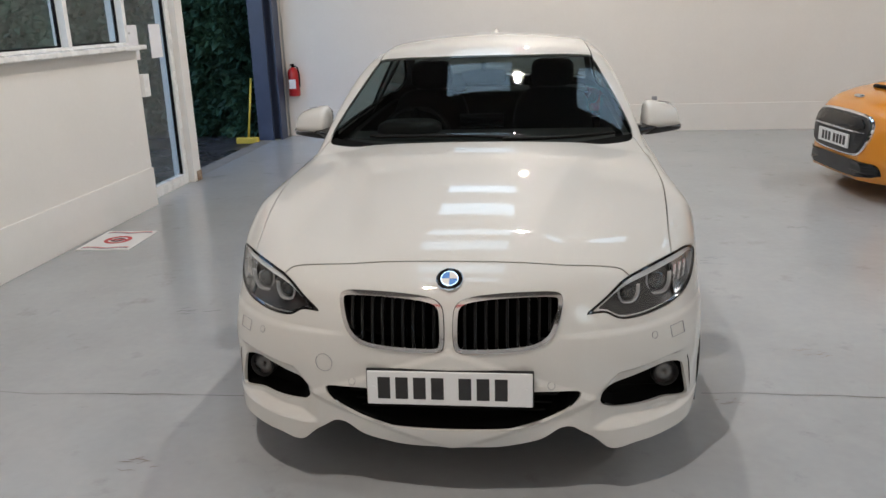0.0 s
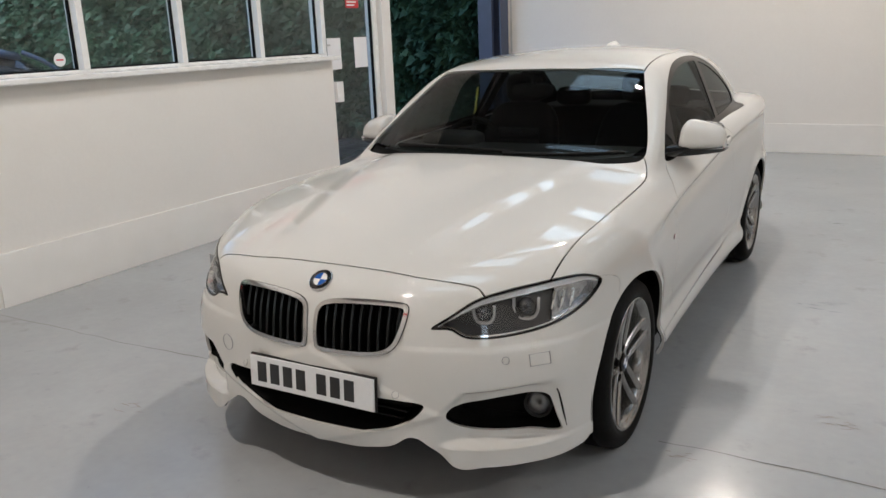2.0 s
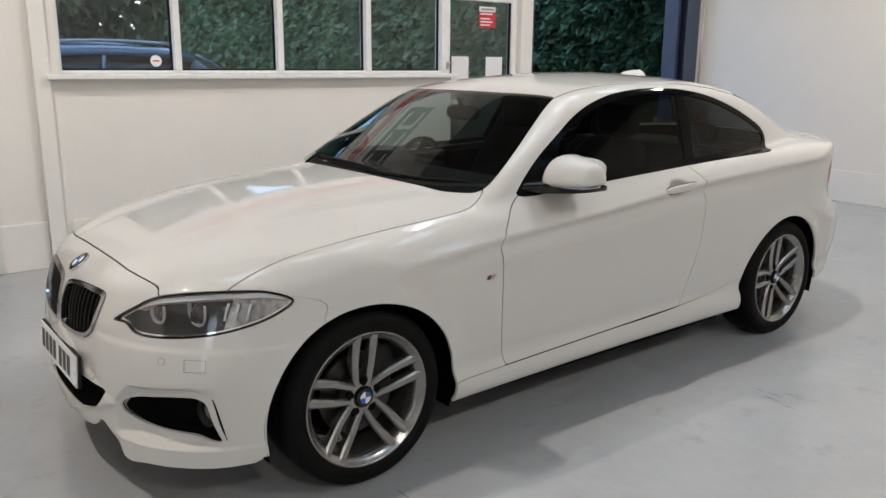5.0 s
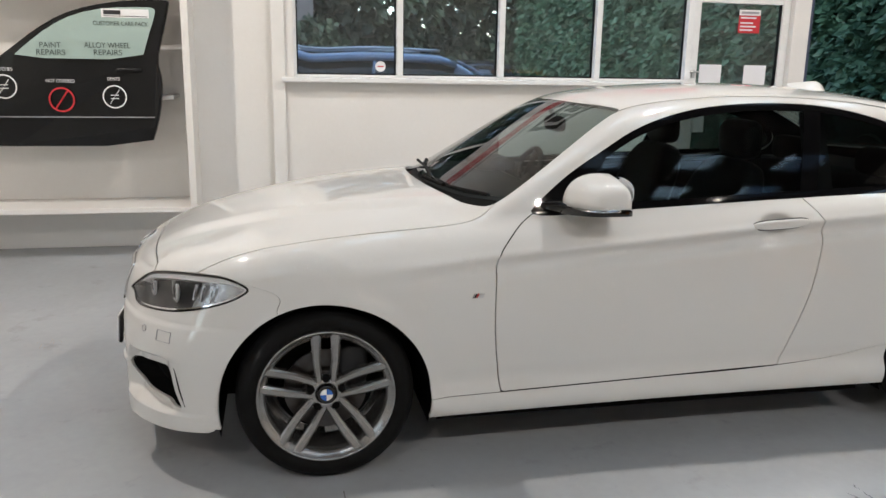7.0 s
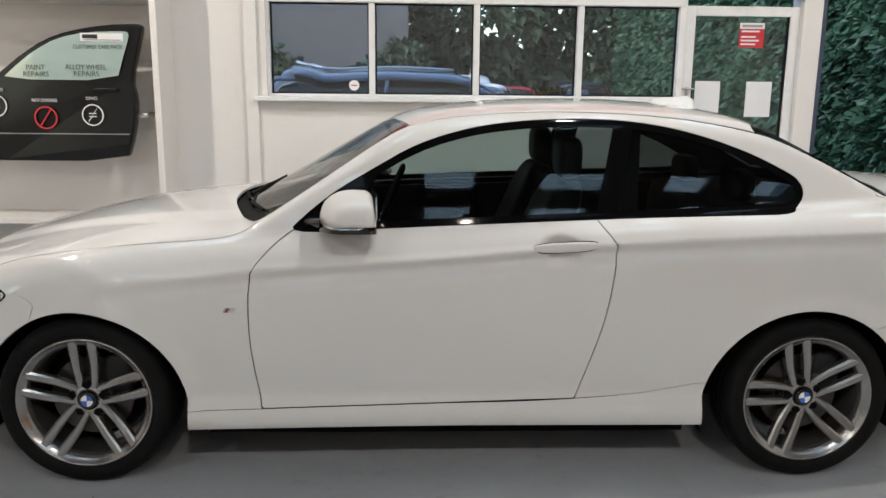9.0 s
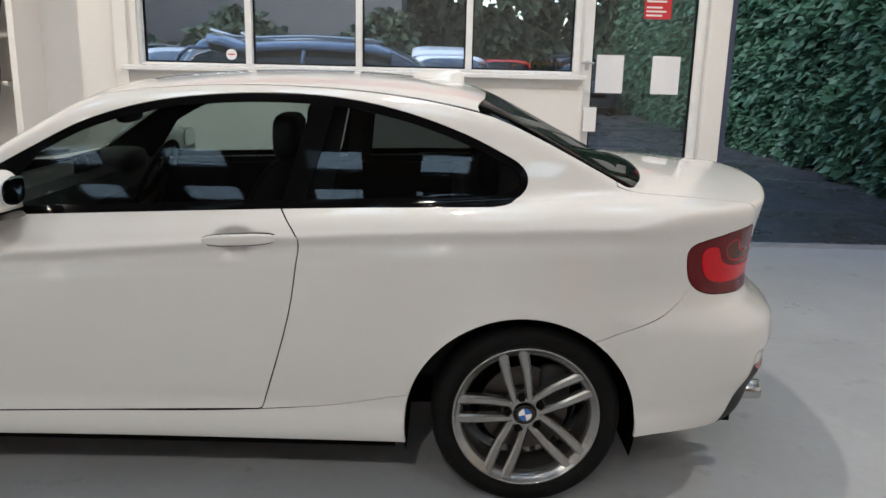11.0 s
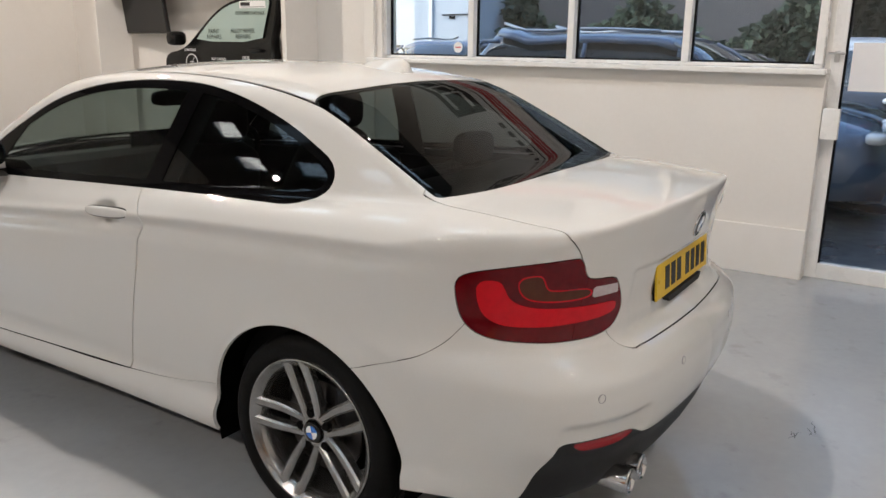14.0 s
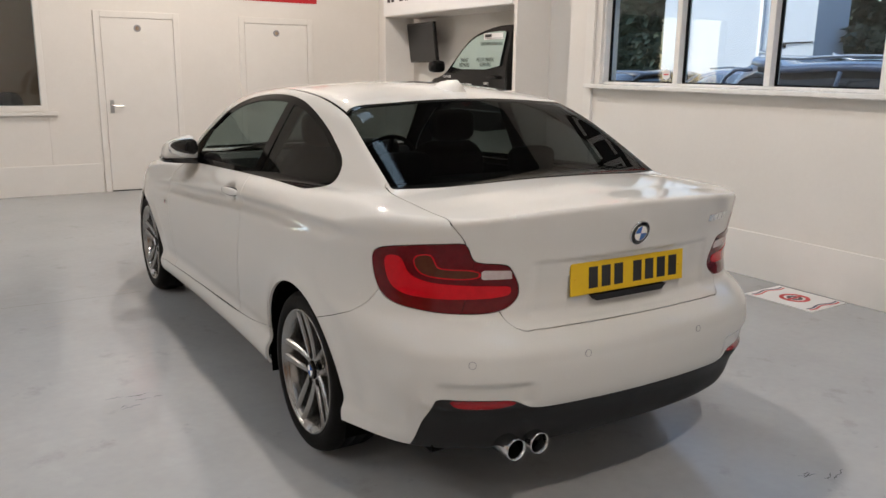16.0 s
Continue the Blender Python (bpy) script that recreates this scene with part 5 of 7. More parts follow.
# door handles
for sd in (1, -1):
    hx = skin_x(1.60, 0.885) - 0.002

    def bent(q, sd=sd):
        return Vector((q.x - sd * 0.85 * q.y * q.y, q.y, q.z + 0.34 * q.y))

    bm = bmesh.new()
    blob_into(bm, (sd * (hx + 0.004), 1.752, 0.901), (0.012, 0.121, 0.0185), (0.45, 0.7), 36, 14, bent)
    part("door_handle", bm, PAINT, doors[sd], "white door handle", True)
    bm = bmesh.new()
    blob_into(bm, (sd * (hx - 0.002), 1.752, 0.900), (0.010, 0.1235, 0.0215), (0.45, 0.7), 36, 14, bent)
    part("handle_gap", bm, RUBBER, doors[sd], "thin dark gap round the handle", True)

# door mirrors
def mirror_loft(sd, x0, x1, low, high, fore, aft, n=22):
    """Closed shell lofted outwards from x0 to x1: domed in front, cut off flat behind."""
    bm = bmesh.new()
    rings = []
    for u in np.linspace(0, 1, n) ** 0.9:
        end = (1 - abs(2 * u - 1) ** 7) ** 0.5 if 0 < u < 1 else 0.04
        lo, hi, ya, yb = low(u), high(u), fore(u), aft(u)
        mid, half = ya + (yb - ya) * 0.62, (hi - lo)
        ring = []
        for a in np.linspace(0, math.pi, 17):
            ca, sa = math.cos(a), math.sin(a)
            y = mid + (yb - mid) * max(0, ca) ** 0.42 if ca > 0 else mid - (mid - ya) * abs(ca) ** 0.9
            ring.append((y, lo + half * (0.25 + 0.75 * end) * sa**0.8))
        ring += [(ring[-1][0] + (ring[0][0] - ring[-1][0]) * k / 6, lo) for k in range(1, 6)]
        my = sum(q[0] for q in ring) / len(ring)
        rings.append([bm.verts.new((sd * (x0 + (x1 - x0) * u), my + (y - my) * (0.55 + 0.45 * end), z)) for y, z in ring])
    for p, q in zip(rings, rings[1:]):
        for i in range(len(p)):
            bm.faces.new((p[i], p[(i + 1) % len(p)], q[(i + 1) % len(q)], q[i]))
    bm.faces.new(rings[0][::-1])
    bm.faces.new(rings[-1])
    bmesh.ops.recalc_face_normals(bm, faces=bm.faces[:])
    return bm


MIRROR_SILVER = material("mirror_silver", (0.72, 0.74, 0.76), 0.02, 1.0, second=(0.70, 0.72, 0.74), scale=4)
for sd in (1, -1):
    c = Vector((sd * 0.866, 0.965, 1.030))
    seam = lambda u: 0.985 + 0.008 * u
    fore = lambda u: 0.858 + 0.075 * u**1.6
    aft = lambda u: 1.062 + 0.012 * u
    bm = mirror_loft(sd, 0.778, 0.962, seam, lambda u: 1.108 - 0.046 * u**1.7, fore, aft)
    part("wing_mirror", bm, PAINT, doors[sd], "white wing mirror with a black lower edge", True)
    bm = mirror_loft(sd, 0.772, 0.968, lambda u: 0.952 + 0.018 * u, lambda u: 1.125 - 0.03 * u, lambda u: fore(u) - 0.005, lambda u: aft(u) + 0.003)
    bmesh.ops.bisect_plane(bm, geom=bm.verts[:] + bm.edges[:] + bm.faces[:], plane_co=(0, 0, 0.986), plane_no=(0, 0, 1), clear_outer=True)
    part("lower_shell", bm, GLOSS_BLACK, doors[sd], "gloss black mirror base", True)
    bm = mirror_loft(sd, 0.835, 0.970, lambda u: seam(0.35 + 0.65 * u) - 0.008, lambda u: seam(0.35 + 0.65 * u) + 0.004, lambda u: fore(0.35 + 0.65 * u) - 0.005, lambda u: 1.03)
    part("repeater", bm, RING_CHROME, doors[sd], "clear indicator strip in the mirror", True)
    bm = bmesh.new()
    blob_into(bm, c + Vector((0, 0.104, 0.016)), (0.078, 0.004, 0.046), (0.6, 0.6), 32, 12, lambda q, sd=sd: Vector((q.x, q.y + 1.2 * sd * q.x, q.z * (1.0 - 0.2 * max(0, sd * q.x)))))
    part("mirror_glass", bm, MIRROR_SILVER, doors[sd], "dark mirror glass", True)
    bm = bmesh.new()
    secs = []
    for t in np.linspace(0, 1, 5):
        cx, cy, cz = 0.745 + 0.095 * t, 0.885 + 0.060 * t, 0.972 + 0.014 * t
        hw, hh = 0.095 - 0.02 * t, 0.030 - 0.008 * t
        secs.append([bm.verts.new((sd * cx, cy + hw * math.cos(a), cz + hh * math.sin(a))) for a in np.linspace(0, 2 * math.pi, 14, endpoint=False)])
    for p, q in zip(secs, secs[1:]):
        for i in range(14):
            bm.faces.new((p[i], p[(i + 1) % 14], q[(i + 1) % 14], q[i]))
    bm.faces.new(secs[-1])
    part("mirror_stalk", bm, GLOSS_BLACK, doors[sd], "gloss black mirror stalk", True)

# roof aerial, wipers, exhaust tips
bm = bmesh.new()
prev = None
for t in np.linspace(0, 1, 12):
    y = 2.262 + 0.205 * t
    h = 0.008 + 0.042 * t**0.8 * (1.0 if t < 0.87 else 0.82 if t < 0.95 else 0.55)
    w = 0.020 + 0.036 * math.sin(math.pi * min(1, t * 0.75 + 0.1))
    base = 1.392 - 0.14 * max(0, t - 0.2) * 0.175
    ring = [bm.verts.new((w * math.cos(a) * (1 - 0.75 * math.sin(a)), y, base + (h + 0.010) * math.sin(a))) for a in np.linspace(0, math.pi, 9)]
    if prev:
        for i in range(8):
            bm.faces.new((prev[i], prev[i + 1], ring[i + 1], ring[i]))
    else:
        bm.faces.new(ring)
    prev = ring
bm.faces.new(prev[::-1])
part("roof_aerial", bm, PAINT, car, "white shark-fin roof aerial", True)


def screen_z(x, y):
    lo, hi = 0.85, 1.45
    for _ in range(30):
        mid = (lo + hi) / 2
        if form(np.array([[x, y, mid]]))[0] < 0:
            lo = mid
        else:
            hi = mid
    return (lo + hi) / 2


for a, b, c2 in (((-0.50, 0.600), (-0.28, 0.548), (0.18, 0.500)), ((0.12, 0.470), (0.32, 0.520), (0.62, 0.632))):
    bm = bmesh.new()
    tube_into(bm, [(p[0], p[1], screen_z(*p) + 0.004) for p in (a, b)], 0.008, 8)
    tube_into(bm, [(b[0] + (c2[0] - b[0]) * t - (0.18 * (1 if t < 0.01 else 0)), b[1] + (c2[1] - b[1]) * t, screen_z(b[0] + (c2[0] - b[0]) * t, b[1] + (c2[1] - b[1]) * t) + 0.004) for t in np.linspace(0, 1, 6)], 0.007, 8)
    part("wiper", bm, RUBBER, car, "black windscreen wiper")
for gx in (0.49, 0.395):
    bm = bmesh.new()
    lathe_into(bm, [(0.038, 3.40), (0.038, 3.59), (0.0365, 3.597), (0.034, 3.597), (0.0325, 3.58), (0.0325, 3.40)], 36, "y")
    part("exhaust_tip", placed(bm, pose(gx, 0, 0.292)), RING_CHROME, car, "round chrome exhaust tip", True)
    bm = bmesh.new()
    cyl_into(bm, pose(gx, 3.50, 0.292, 90, 0, 0), 0.032, 0.01, 24)
    part("exhaust_bore", bm, LINER, car)

# cabin
def seat_into(bm, x, y, z, lean, back_h, w):
    blob_into(bm, (x, y - 0.02, z), (w, 0.26, 0.085), (0.5, 0.55), 28, 12)
    s = bmesh.new()
    blob_into(s, (0, 0, back_h / 2), (w, 0.075, back_h / 2), (0.5, 0.45), 28, 16, lambda q: Vector((q.x * (1 - 0.16 * max(0, q.z)), q.y + 0.25 * q.x * q.x * -1, q.z)))
    placed(s, pose(x, y + 0.22, z + 0.02, -lean))
    me = bpy.data.meshes.new("tmp")
    s.to_mesh(me)
    bm.from_mesh(me)
    bpy.data.meshes.remove(me)
    s.free()


for gx in (-0.36, 0.36):
    bm = bmesh.new()
    seat_into(bm, gx, 1.38, 0.48, 22, 0.64, 0.25)
    st = part("front_seat", bm, SEAT_CLOTH, car, "black leather front seat", True)
    bm = bmesh.new()
    blob_into(bm, (gx, 1.83, 1.185), (0.125, 0.05, 0.085), (0.55, 0.55), 24, 12)
    for dx in (-0.05, 0.05):
        tube_into(bm, [(gx + dx, 1.80, 1.05), (gx + dx, 1.82, 1.15)], 0.007, 8)
    part("headrest", bm, SEAT_CLOTH, st, "", True)
bm = bmesh.new()
blob_into(bm, (0, 2.20, 0.52), (0.60, 0.26, 0.10), (0.3, 0.5), 32, 12)
blob_into(bm, (0, 2.53, 0.78), (0.60, 0.10, 0.24), (0.3, 0.4), 32, 12)
bench = part("rear_seat", bm, SEAT_CLOTH, car, "black rear bench seat", True)
for gx in (-0.33, 0.33):
    bm = bmesh.new()
    blob_into(bm, (gx, 2.56, 1.075), (0.12, 0.045, 0.065), (0.55, 0.55), 24, 12)
    part("headrest", bm, SEAT_CLOTH, bench, "", True)
bm = bmesh.new()
box_into(bm, (-0.62, 2.58, 0.985), (0.62, 3.05, 1.005), 0.01)
part("parcel_shelf", bm, DARK_PLASTIC, car, "black parcel shelf")
bm = bmesh.new()
prism_into(bm, [(0.50, 0.93), (0.72, 0.975), (0.90, 0.985), (0.96, 0.96), (1.0, 0.88), (0.98, 0.70), (0.90, 0.55), (0.50, 0.55)], "x", -0.63, 0.63)
part("dashboard", bm, DARK_PLASTIC, car, "dark grey dashboard")
bm = bmesh.new()
blob_into(bm, (-0.36, 0.90, 0.985), (0.16, 0.10, 0.055), (0.6, 0.6), 24, 12)
part("instrument_hood", bm, DARK_PLASTIC, car, "", True)
bm = bmesh.new()
box_into(bm, (-0.11, 0.905, 0.985), (0.11, 0.925, 1.06), 0.006)
part("dash_screen", bm, GLOSS_BLACK, car, "black dashboard screen")
bm = bmesh.new()
lathe_into(bm, [(0.185 + 0.014 * math.cos(a), 0.014 * math.sin(a)) for a in np.linspace(0, 2 * math.pi, 10, endpoint=False)], 40, "y")
for k in (90, 210, 330):
    tube_into(bm, [(0, 0.01, 0), (0.18 * math.cos(radians(k)), 0, 0.18 * math.sin(radians(k)))], 0.016, 8)
blob_into(bm, (0, 0.012, 0), (0.07, 0.02, 0.06), (0.7, 0.7), 20, 10)
part("steering_wheel", placed(bm, pose(-0.36, 1.07, 0.90, -24)), RUBBER, car, "black steering wheel", True)
bm = bmesh.new()
blob_into(bm, (0, 1.105, 1.225), (0.115, 0.022, 0.036), (0.55, 0.6), 28, 12)
tube_into(bm, [(0, 1.10, 1.25), (0, 1.08, 1.295)], 0.012, 8)
part("rear_view_mirror", bm, RUBBER, car, "black rear-view mirror", True)
for sd in (1, -1):
    bm = bmesh.new()
    prism_into(bm, [(0.70, 0.40), (2.55, 0.42), (2.60, 0.965), (1.9, 0.955), (0.95, 0.925), (0.72, 0.90)], "x", sd * 0.70, sd * 0.735)
    part("door_card", bm, SEAT_CLOTH, car, "black inner trim")
    for yy0, yy1, top in ((1.90, 2.02, 1.31),):
        bm = bmesh.new()
        prism_into(bm, [(yy0, 0.95), (yy1, 0.95), (yy1 + 0.05, top), (yy0 + 0.06, top)], "x", -0.004, 0.004)
        for v in bm.verts:
            v.co.x = sd * (skin_x(min(v.co.y, 2.05), v.co.z) - 0.045 + v.co.x)
        part("inner_pillar", bm, DARK_PLASTIC, car)


# ---- display box on the wall, with a car door and a screen ----
XB = -2.68
bx = structure(new("wall_display_box"), "white boxed-out wall display with a deep recess")
for lo, hi in (((XW - 0.03, -0.80, 0.36), (XB, -0.75, 2.90)), ((XW - 0.03, -3.45, 0.36), (XB, -3.40, 2.90)), ((XW - 0.15, -3.40, 0.36), (XB, -0.80, 0.40)), ((XW - 0.15, -3.40, 2.07), (XB, -0.80, 2.90))):
    box("panel", lo, hi, WALL, bx, "", 0.003)
box("back_panel", (XW - 0.15, -3.40, 0.40), (XW - 0.10, -0.80, 2.07), WALL, bx)
sign = thing("fascia_sign", "white sign board with black lettering above the display", "sign")
box("board", (XB, -3.42, 2.08), (XB + 0.012, -0.82, 2.56), WHITE_PRINT, sign, "", 0.002)
for k, (y0, y1) in enumerate(((-3.32, -3.24), (-3.22, -3.14), (-3.02, -2.92), (-2.89, -2.79), (-2.76, -2.66), (-2.63, -2.53), (-2.50, -2.40), (-2.37, -2.27), (-2.24, -2.14))):
    box("letter_bar", (XB + 0.012, y0, 2.23), (XB + 0.015, y1 - 0.015, 2.33), BLACK_PRINT, sign, "", 0)
box("logo_block", (XB + 0.012, -1.95, 2.30), (XB + 0.015, -1.50, 2.52), BLACK_PRINT, sign, "black block", 0)
for k in range(3):
    box("logo_bar", (XB + 0.015, -1.90 + 0.13 * k, 2.34), (XB + 0.018, -1.80 + 0.13 * k, 2.48), WHITE_PRINT, sign, "", 0)
box("rule", (XB + 0.012, -1.95, 2.235), (XB + 0.015, -0.98, 2.26), BLACK_PRINT, sign, "", 0)
box("rule", (XB + 0.012, -1.95, 2.185), (XB + 0.015, -0.98, 2.195), GREY_PRINT, sign, "", 0)
box("rule", (XB + 0.012, -1.45, 2.30), (XB + 0.015, -1.10, 2.33), GREY_PRINT, sign, "", 0)

PANEL_BLACK = material("black_car_paint", (0.006, 0.006, 0.0065), 0.25, second=(0.009, 0.009, 0.0095), scale=40, mix=0.5, spec=0.3)
PANE_GREEN = material("pale_green_glass", (0.36, 0.46, 0.42), 0.12, second=(0.32, 0.42, 0.39), scale=3, mix=0.5, coat=0.6)
XK = -2.74
kd = thing("display_door", "black car door with printed window hung as a display", "car door", (0, 0, 0))
dl = [(-1.06, 0.85), (-1.0, 1.02), (-0.965, 1.20), (-0.955, 1.33), (-0.985, 1.47), (-0.94, 1.64), (-0.88, 1.87), (-0.885, 1.895), (-0.95, 1.90), (-1.15, 1.892), (-1.43, 1.845), (-1.62, 1.78), (-1.80, 1.67), (-1.98, 1.53), (-2.10, 1.44), (-2.22, 1.39), (-2.40, 1.36), (-2.44, 1.28), (-2.40, 1.0), (-2.34, 0.87), (-2.30, 0.85)]
gl = [(-1.085, 1.475), (-1.04, 1.62), (-0.975, 1.80), (-0.98, 1.835), (-1.03, 1.842), (-1.30, 1.832), (-1.52, 1.785), (-1.70, 1.69), (-1.86, 1.565), (-1.96, 1.475)]
bm = bmesh.new()
loop = chaikin(dl, 1)
ctr = loop.mean(0)
rings = []
for dx, k in ((-0.10, 0.985), (-0.03, 1.0), (-0.006, 0.995), (0.0, 0.975)):
    rings.append([bm.verts.new((XK + dx + (0.018 * math.sin(max(0.0, min(1.0, (b - 0.85) / 0.5)) * math.pi) if dx > -0.02 else 0.0), ctr[0] + (a - ctr[0]) * k, ctr[1] + (b - ctr[1]) * k)) for a, b in loop])
for p, q in zip(rings, rings[1:]):
    for i in range(len(p)):
        bm.faces.new((p[i], p[(i + 1) % len(p)], q[(i + 1) % len(p)], q[i]))
bm.faces.new(rings[-1])
bm.faces.new(rings[0][::-1])
part("door_skin", bm, PANEL_BLACK, kd, "black painted door skin")
XG = XK + 0.020
bm = bmesh.new()
prism_into(bm, chaikin(gl, 1).tolist(), "x", XG - 0.004, XG)
part("window", bm, PANE_GREEN, kd, "pale green printed window")
bm = bmesh.new()
box_into(bm, (XG, -2.40, 1.060), (XG + 0.004, -1.02, 1.068), 0.001)
part("swage_line", bm, GREY_PRINT, kd)
bm = bmesh.new()
blob_into(bm, (XG + 0.01, -1.18, 1.40), (0.012, 0.09, 0.016), (0.5, 0.6), 20, 10)
part("handle", bm, PANEL_BLACK, kd, "", True)
bm = bmesh.new()
blob_into(bm, (XG + 0.07, -2.14, 1.50), (0.09, 0.06, 0.065), (0.6, 0.6), 24, 14)
part("wing_mirror", bm, PANEL_BLACK, kd, "black wing mirror", True)
bm = bmesh.new()
box_into(bm, (XW - 0.10, -1.6, 1.55), (XK - 0.09, -1.5, 1.60), 0.004)
box_into(bm, (XW - 0.10, -0.98, 1.19), (XK - 0.05, -0.89, 1.22), 0.004)
part("bracket", bm, STEEL, kd, "steel wall bracket")
FACE = Matrix(((0, 0, 1, 0), (1, 0, 0, 0), (0, 1, 0, 0), (0, 0, 0, 1)))


def text_on(y, z, body, size, mat, fit, x=None):
    words("lettering", body, size, Matrix.Translation((XG + 0.002 if x is None else x, y, z)) @ FACE, mat, kd, "", 0.0008, fit)


INK = material("dark_green_ink", (0.03, 0.05, 0.045), 0.5, second=(0.04, 0.06, 0.05), scale=20, mix=0.5)
text_on(-1.695, 1.565, "PAINT", 0.055, INK, 0.14)
text_on(-1.695, 1.515, "REPAIRS", 0.055, INK, 0.19)
text_on(-1.315, 1.570, "ALLOY WHEEL", 0.055, INK, 0.31)
text_on(-1.315, 1.520, "REPAIRS", 0.055, INK, 0.19)
text_on(-1.215, 1.722, "CUSTOMER CARE PACK", 0.042, INK, 0.37)
box("white_label", (XG, -1.34, 1.765), (XG + 0.003, -1.02, 1.825), WHITE_PRINT, kd, "white label", 0)
box("label_block", (XG + 0.003, -1.325, 1.785), (XG + 0.005, -1.21, 1.815), BLACK_PRINT, kd, "", 0)
box("label_rule", (XG + 0.003, -1.325, 1.773), (XG + 0.005, -1.03, 1.777), BLACK_PRINT, kd, "", 0)
XT = XG + 0.004
text_on(-1.648, 1.318, "NOT COVERED", 0.034, WHITE_PRINT, 0.19, XT)
text_on(-1.289, 1.336, "DENTS", 0.034, WHITE_PRINT, 0.085, XT)
text_on(-2.035, 1.395, "SCRATCHES", 0.034, WHITE_PRINT, 0.16, XT)


def ring_sign(y, z, r, mat, wide):
    bm = bmesh.new()
    lathe_into(bm, [(r, XT - 0.001), (r, XT + 0.001), (r - wide, XT + 0.001), (r - wide, XT - 0.001)], 40, "x")
    part("ring", placed(bm, pose(0, y, z)), mat, kd)
    for k in ((0.75, 0.05), (-0.05, -0.75)) if mat is WHITE_PRINT else ((0.95, -0.95),):
        bm = bmesh.new()
        a, b = Vector((0, 0.55, 0.8)) * r * k[0], Vector((0, 0.55, 0.8)) * r * k[1]
        tube_into(bm, [Vector((XT, y, z)) + a, Vector((XT, y, z)) + b], wide * (0.5 if mat is RED_PRINT else 0.25), 6)
        part("slash", bm, mat, kd)
    if mat is WHITE_PRINT:
        for dz in (0.012, -0.012):
            box("small_print", (XT - 0.001, y - 0.028, z + dz - 0.003), (XT + 0.001, y + 0.028, z + dz + 0.003), WHITE_PRINT, kd, "", 0)


ring_sign(-1.648, 1.187, 0.088, RED_PRINT, 0.012)
ring_sign(-1.289, 1.210, 0.083, WHITE_PRINT, 0.009)
ring_sign(-2.020, 1.275, 0.085, WHITE_PRINT, 0.009)

tv = thing("wall_screen", "black flat screen tilted on the display back wall", "television")
bm = bmesh.new()
box_into(bm, (-0.02, -0.40, -0.23), (0.02, 0.40, 0.23), 0.008)
box_into(bm, (-0.06, -0.1, -0.1), (-0.02, 0.1, 0.1), 0.004)
TVM = pose(-2.98, -3.02, 1.775, 0, 7, -7)
part("casing", placed(bm, TVM), GLOSS_BLACK, tv, "black plastic casing")
bm = bmesh.new()
box_into(bm, (0.0201, -0.385, -0.21), (0.0215, 0.385, 0.215))
part("screen", placed(bm, TVM), material("dark_screen", (0.012, 0.012, 0.013), 0.35, second=(0.016, 0.016, 0.016), scale=3), tv, "dark matt screen")
bm = bmesh.new()
tube_into(bm, [(XW - 0.10, -3.02, 1.775), (-3.02, -3.02, 1.775)], 0.03, 10)
part("wall_arm", bm, STEEL, tv)

# ---- doors, office window and banner in the front wall ----
for k, (xa, xb) in enumerate(((-0.455, 0.345), (-2.15, -1.33))):
    d = structure(new("door_%d" % (k + 2)), "closed plain white painted door with a round sign")
    box("leaf", (xa, YF, 0.012), (xb, YF + 0.012, 1.99), TRIM, d, "", 0.003)
    for lo, hi in (((xa - 0.075, 0.0), (xa - 0.006, 2.07)), ((xb + 0.006, 0.0), (xb + 0.075, 2.07)), ((xa - 0.006, 1.998), (xb + 0.006, 2.07))):
        box("architrave", (lo[0], YF, lo[1]), (hi[0], YF + 0.022, hi[1]), TRIM, d, "", 0.004)
    bm = bmesh.new()
    hx = xb - 0.065
    box_into(bm, (hx - 0.022, YF + 0.012, 0.92), (hx + 0.022, YF + 0.020, 1.07), 0.003)
    tube_into(bm, [(hx, YF + 0.02, 1.0), (hx, YF + 0.062, 1.0), (hx - 0.015, YF + 0.066, 1.0), (hx - 0.12, YF + 0.066, 1.0)], 0.010, 10)
    part("door_handle", bm, STEEL, d, "steel lever handle")
    bm = bmesh.new()
    cyl_into(bm, pose((xa + xb) / 2, YF + 0.014, 1.885, 90, 0, 0), 0.040, 0.006, 28)
    part("round_sign", bm, GREY_PRINT, d, "small grey round sign")
    bm = bmesh.new()
    cyl_into(bm, pose((xa + xb) / 2, YF + 0.018, 1.885, 90, 0, 0), 0.022, 0.003, 20)
    part("round_sign_centre", bm, RUST, d)
    box("shadow_gap", (xa, YF, 0.0), (xb, YF + 0.006, 0.012), BLACK_PRINT, d, "", 0)

ban = thing("banner", "long red banner with white print above the doors", "banner")
box("sheet", (-2.30, YF, 2.27), (0.30, YF + 0.008, 2.64), RED_PRINT, ban, "", 0.001)
for k in range(26):
    xx = -2.20 + 0.075 * k
    hh = 0.075 if k % 4 else 0.11
    box("print_bar", (xx, YF + 0.008, 2.32), (xx + 0.05, YF + 0.010, 2.32 + hh), WHITE_PRINT, ban, "", 0)

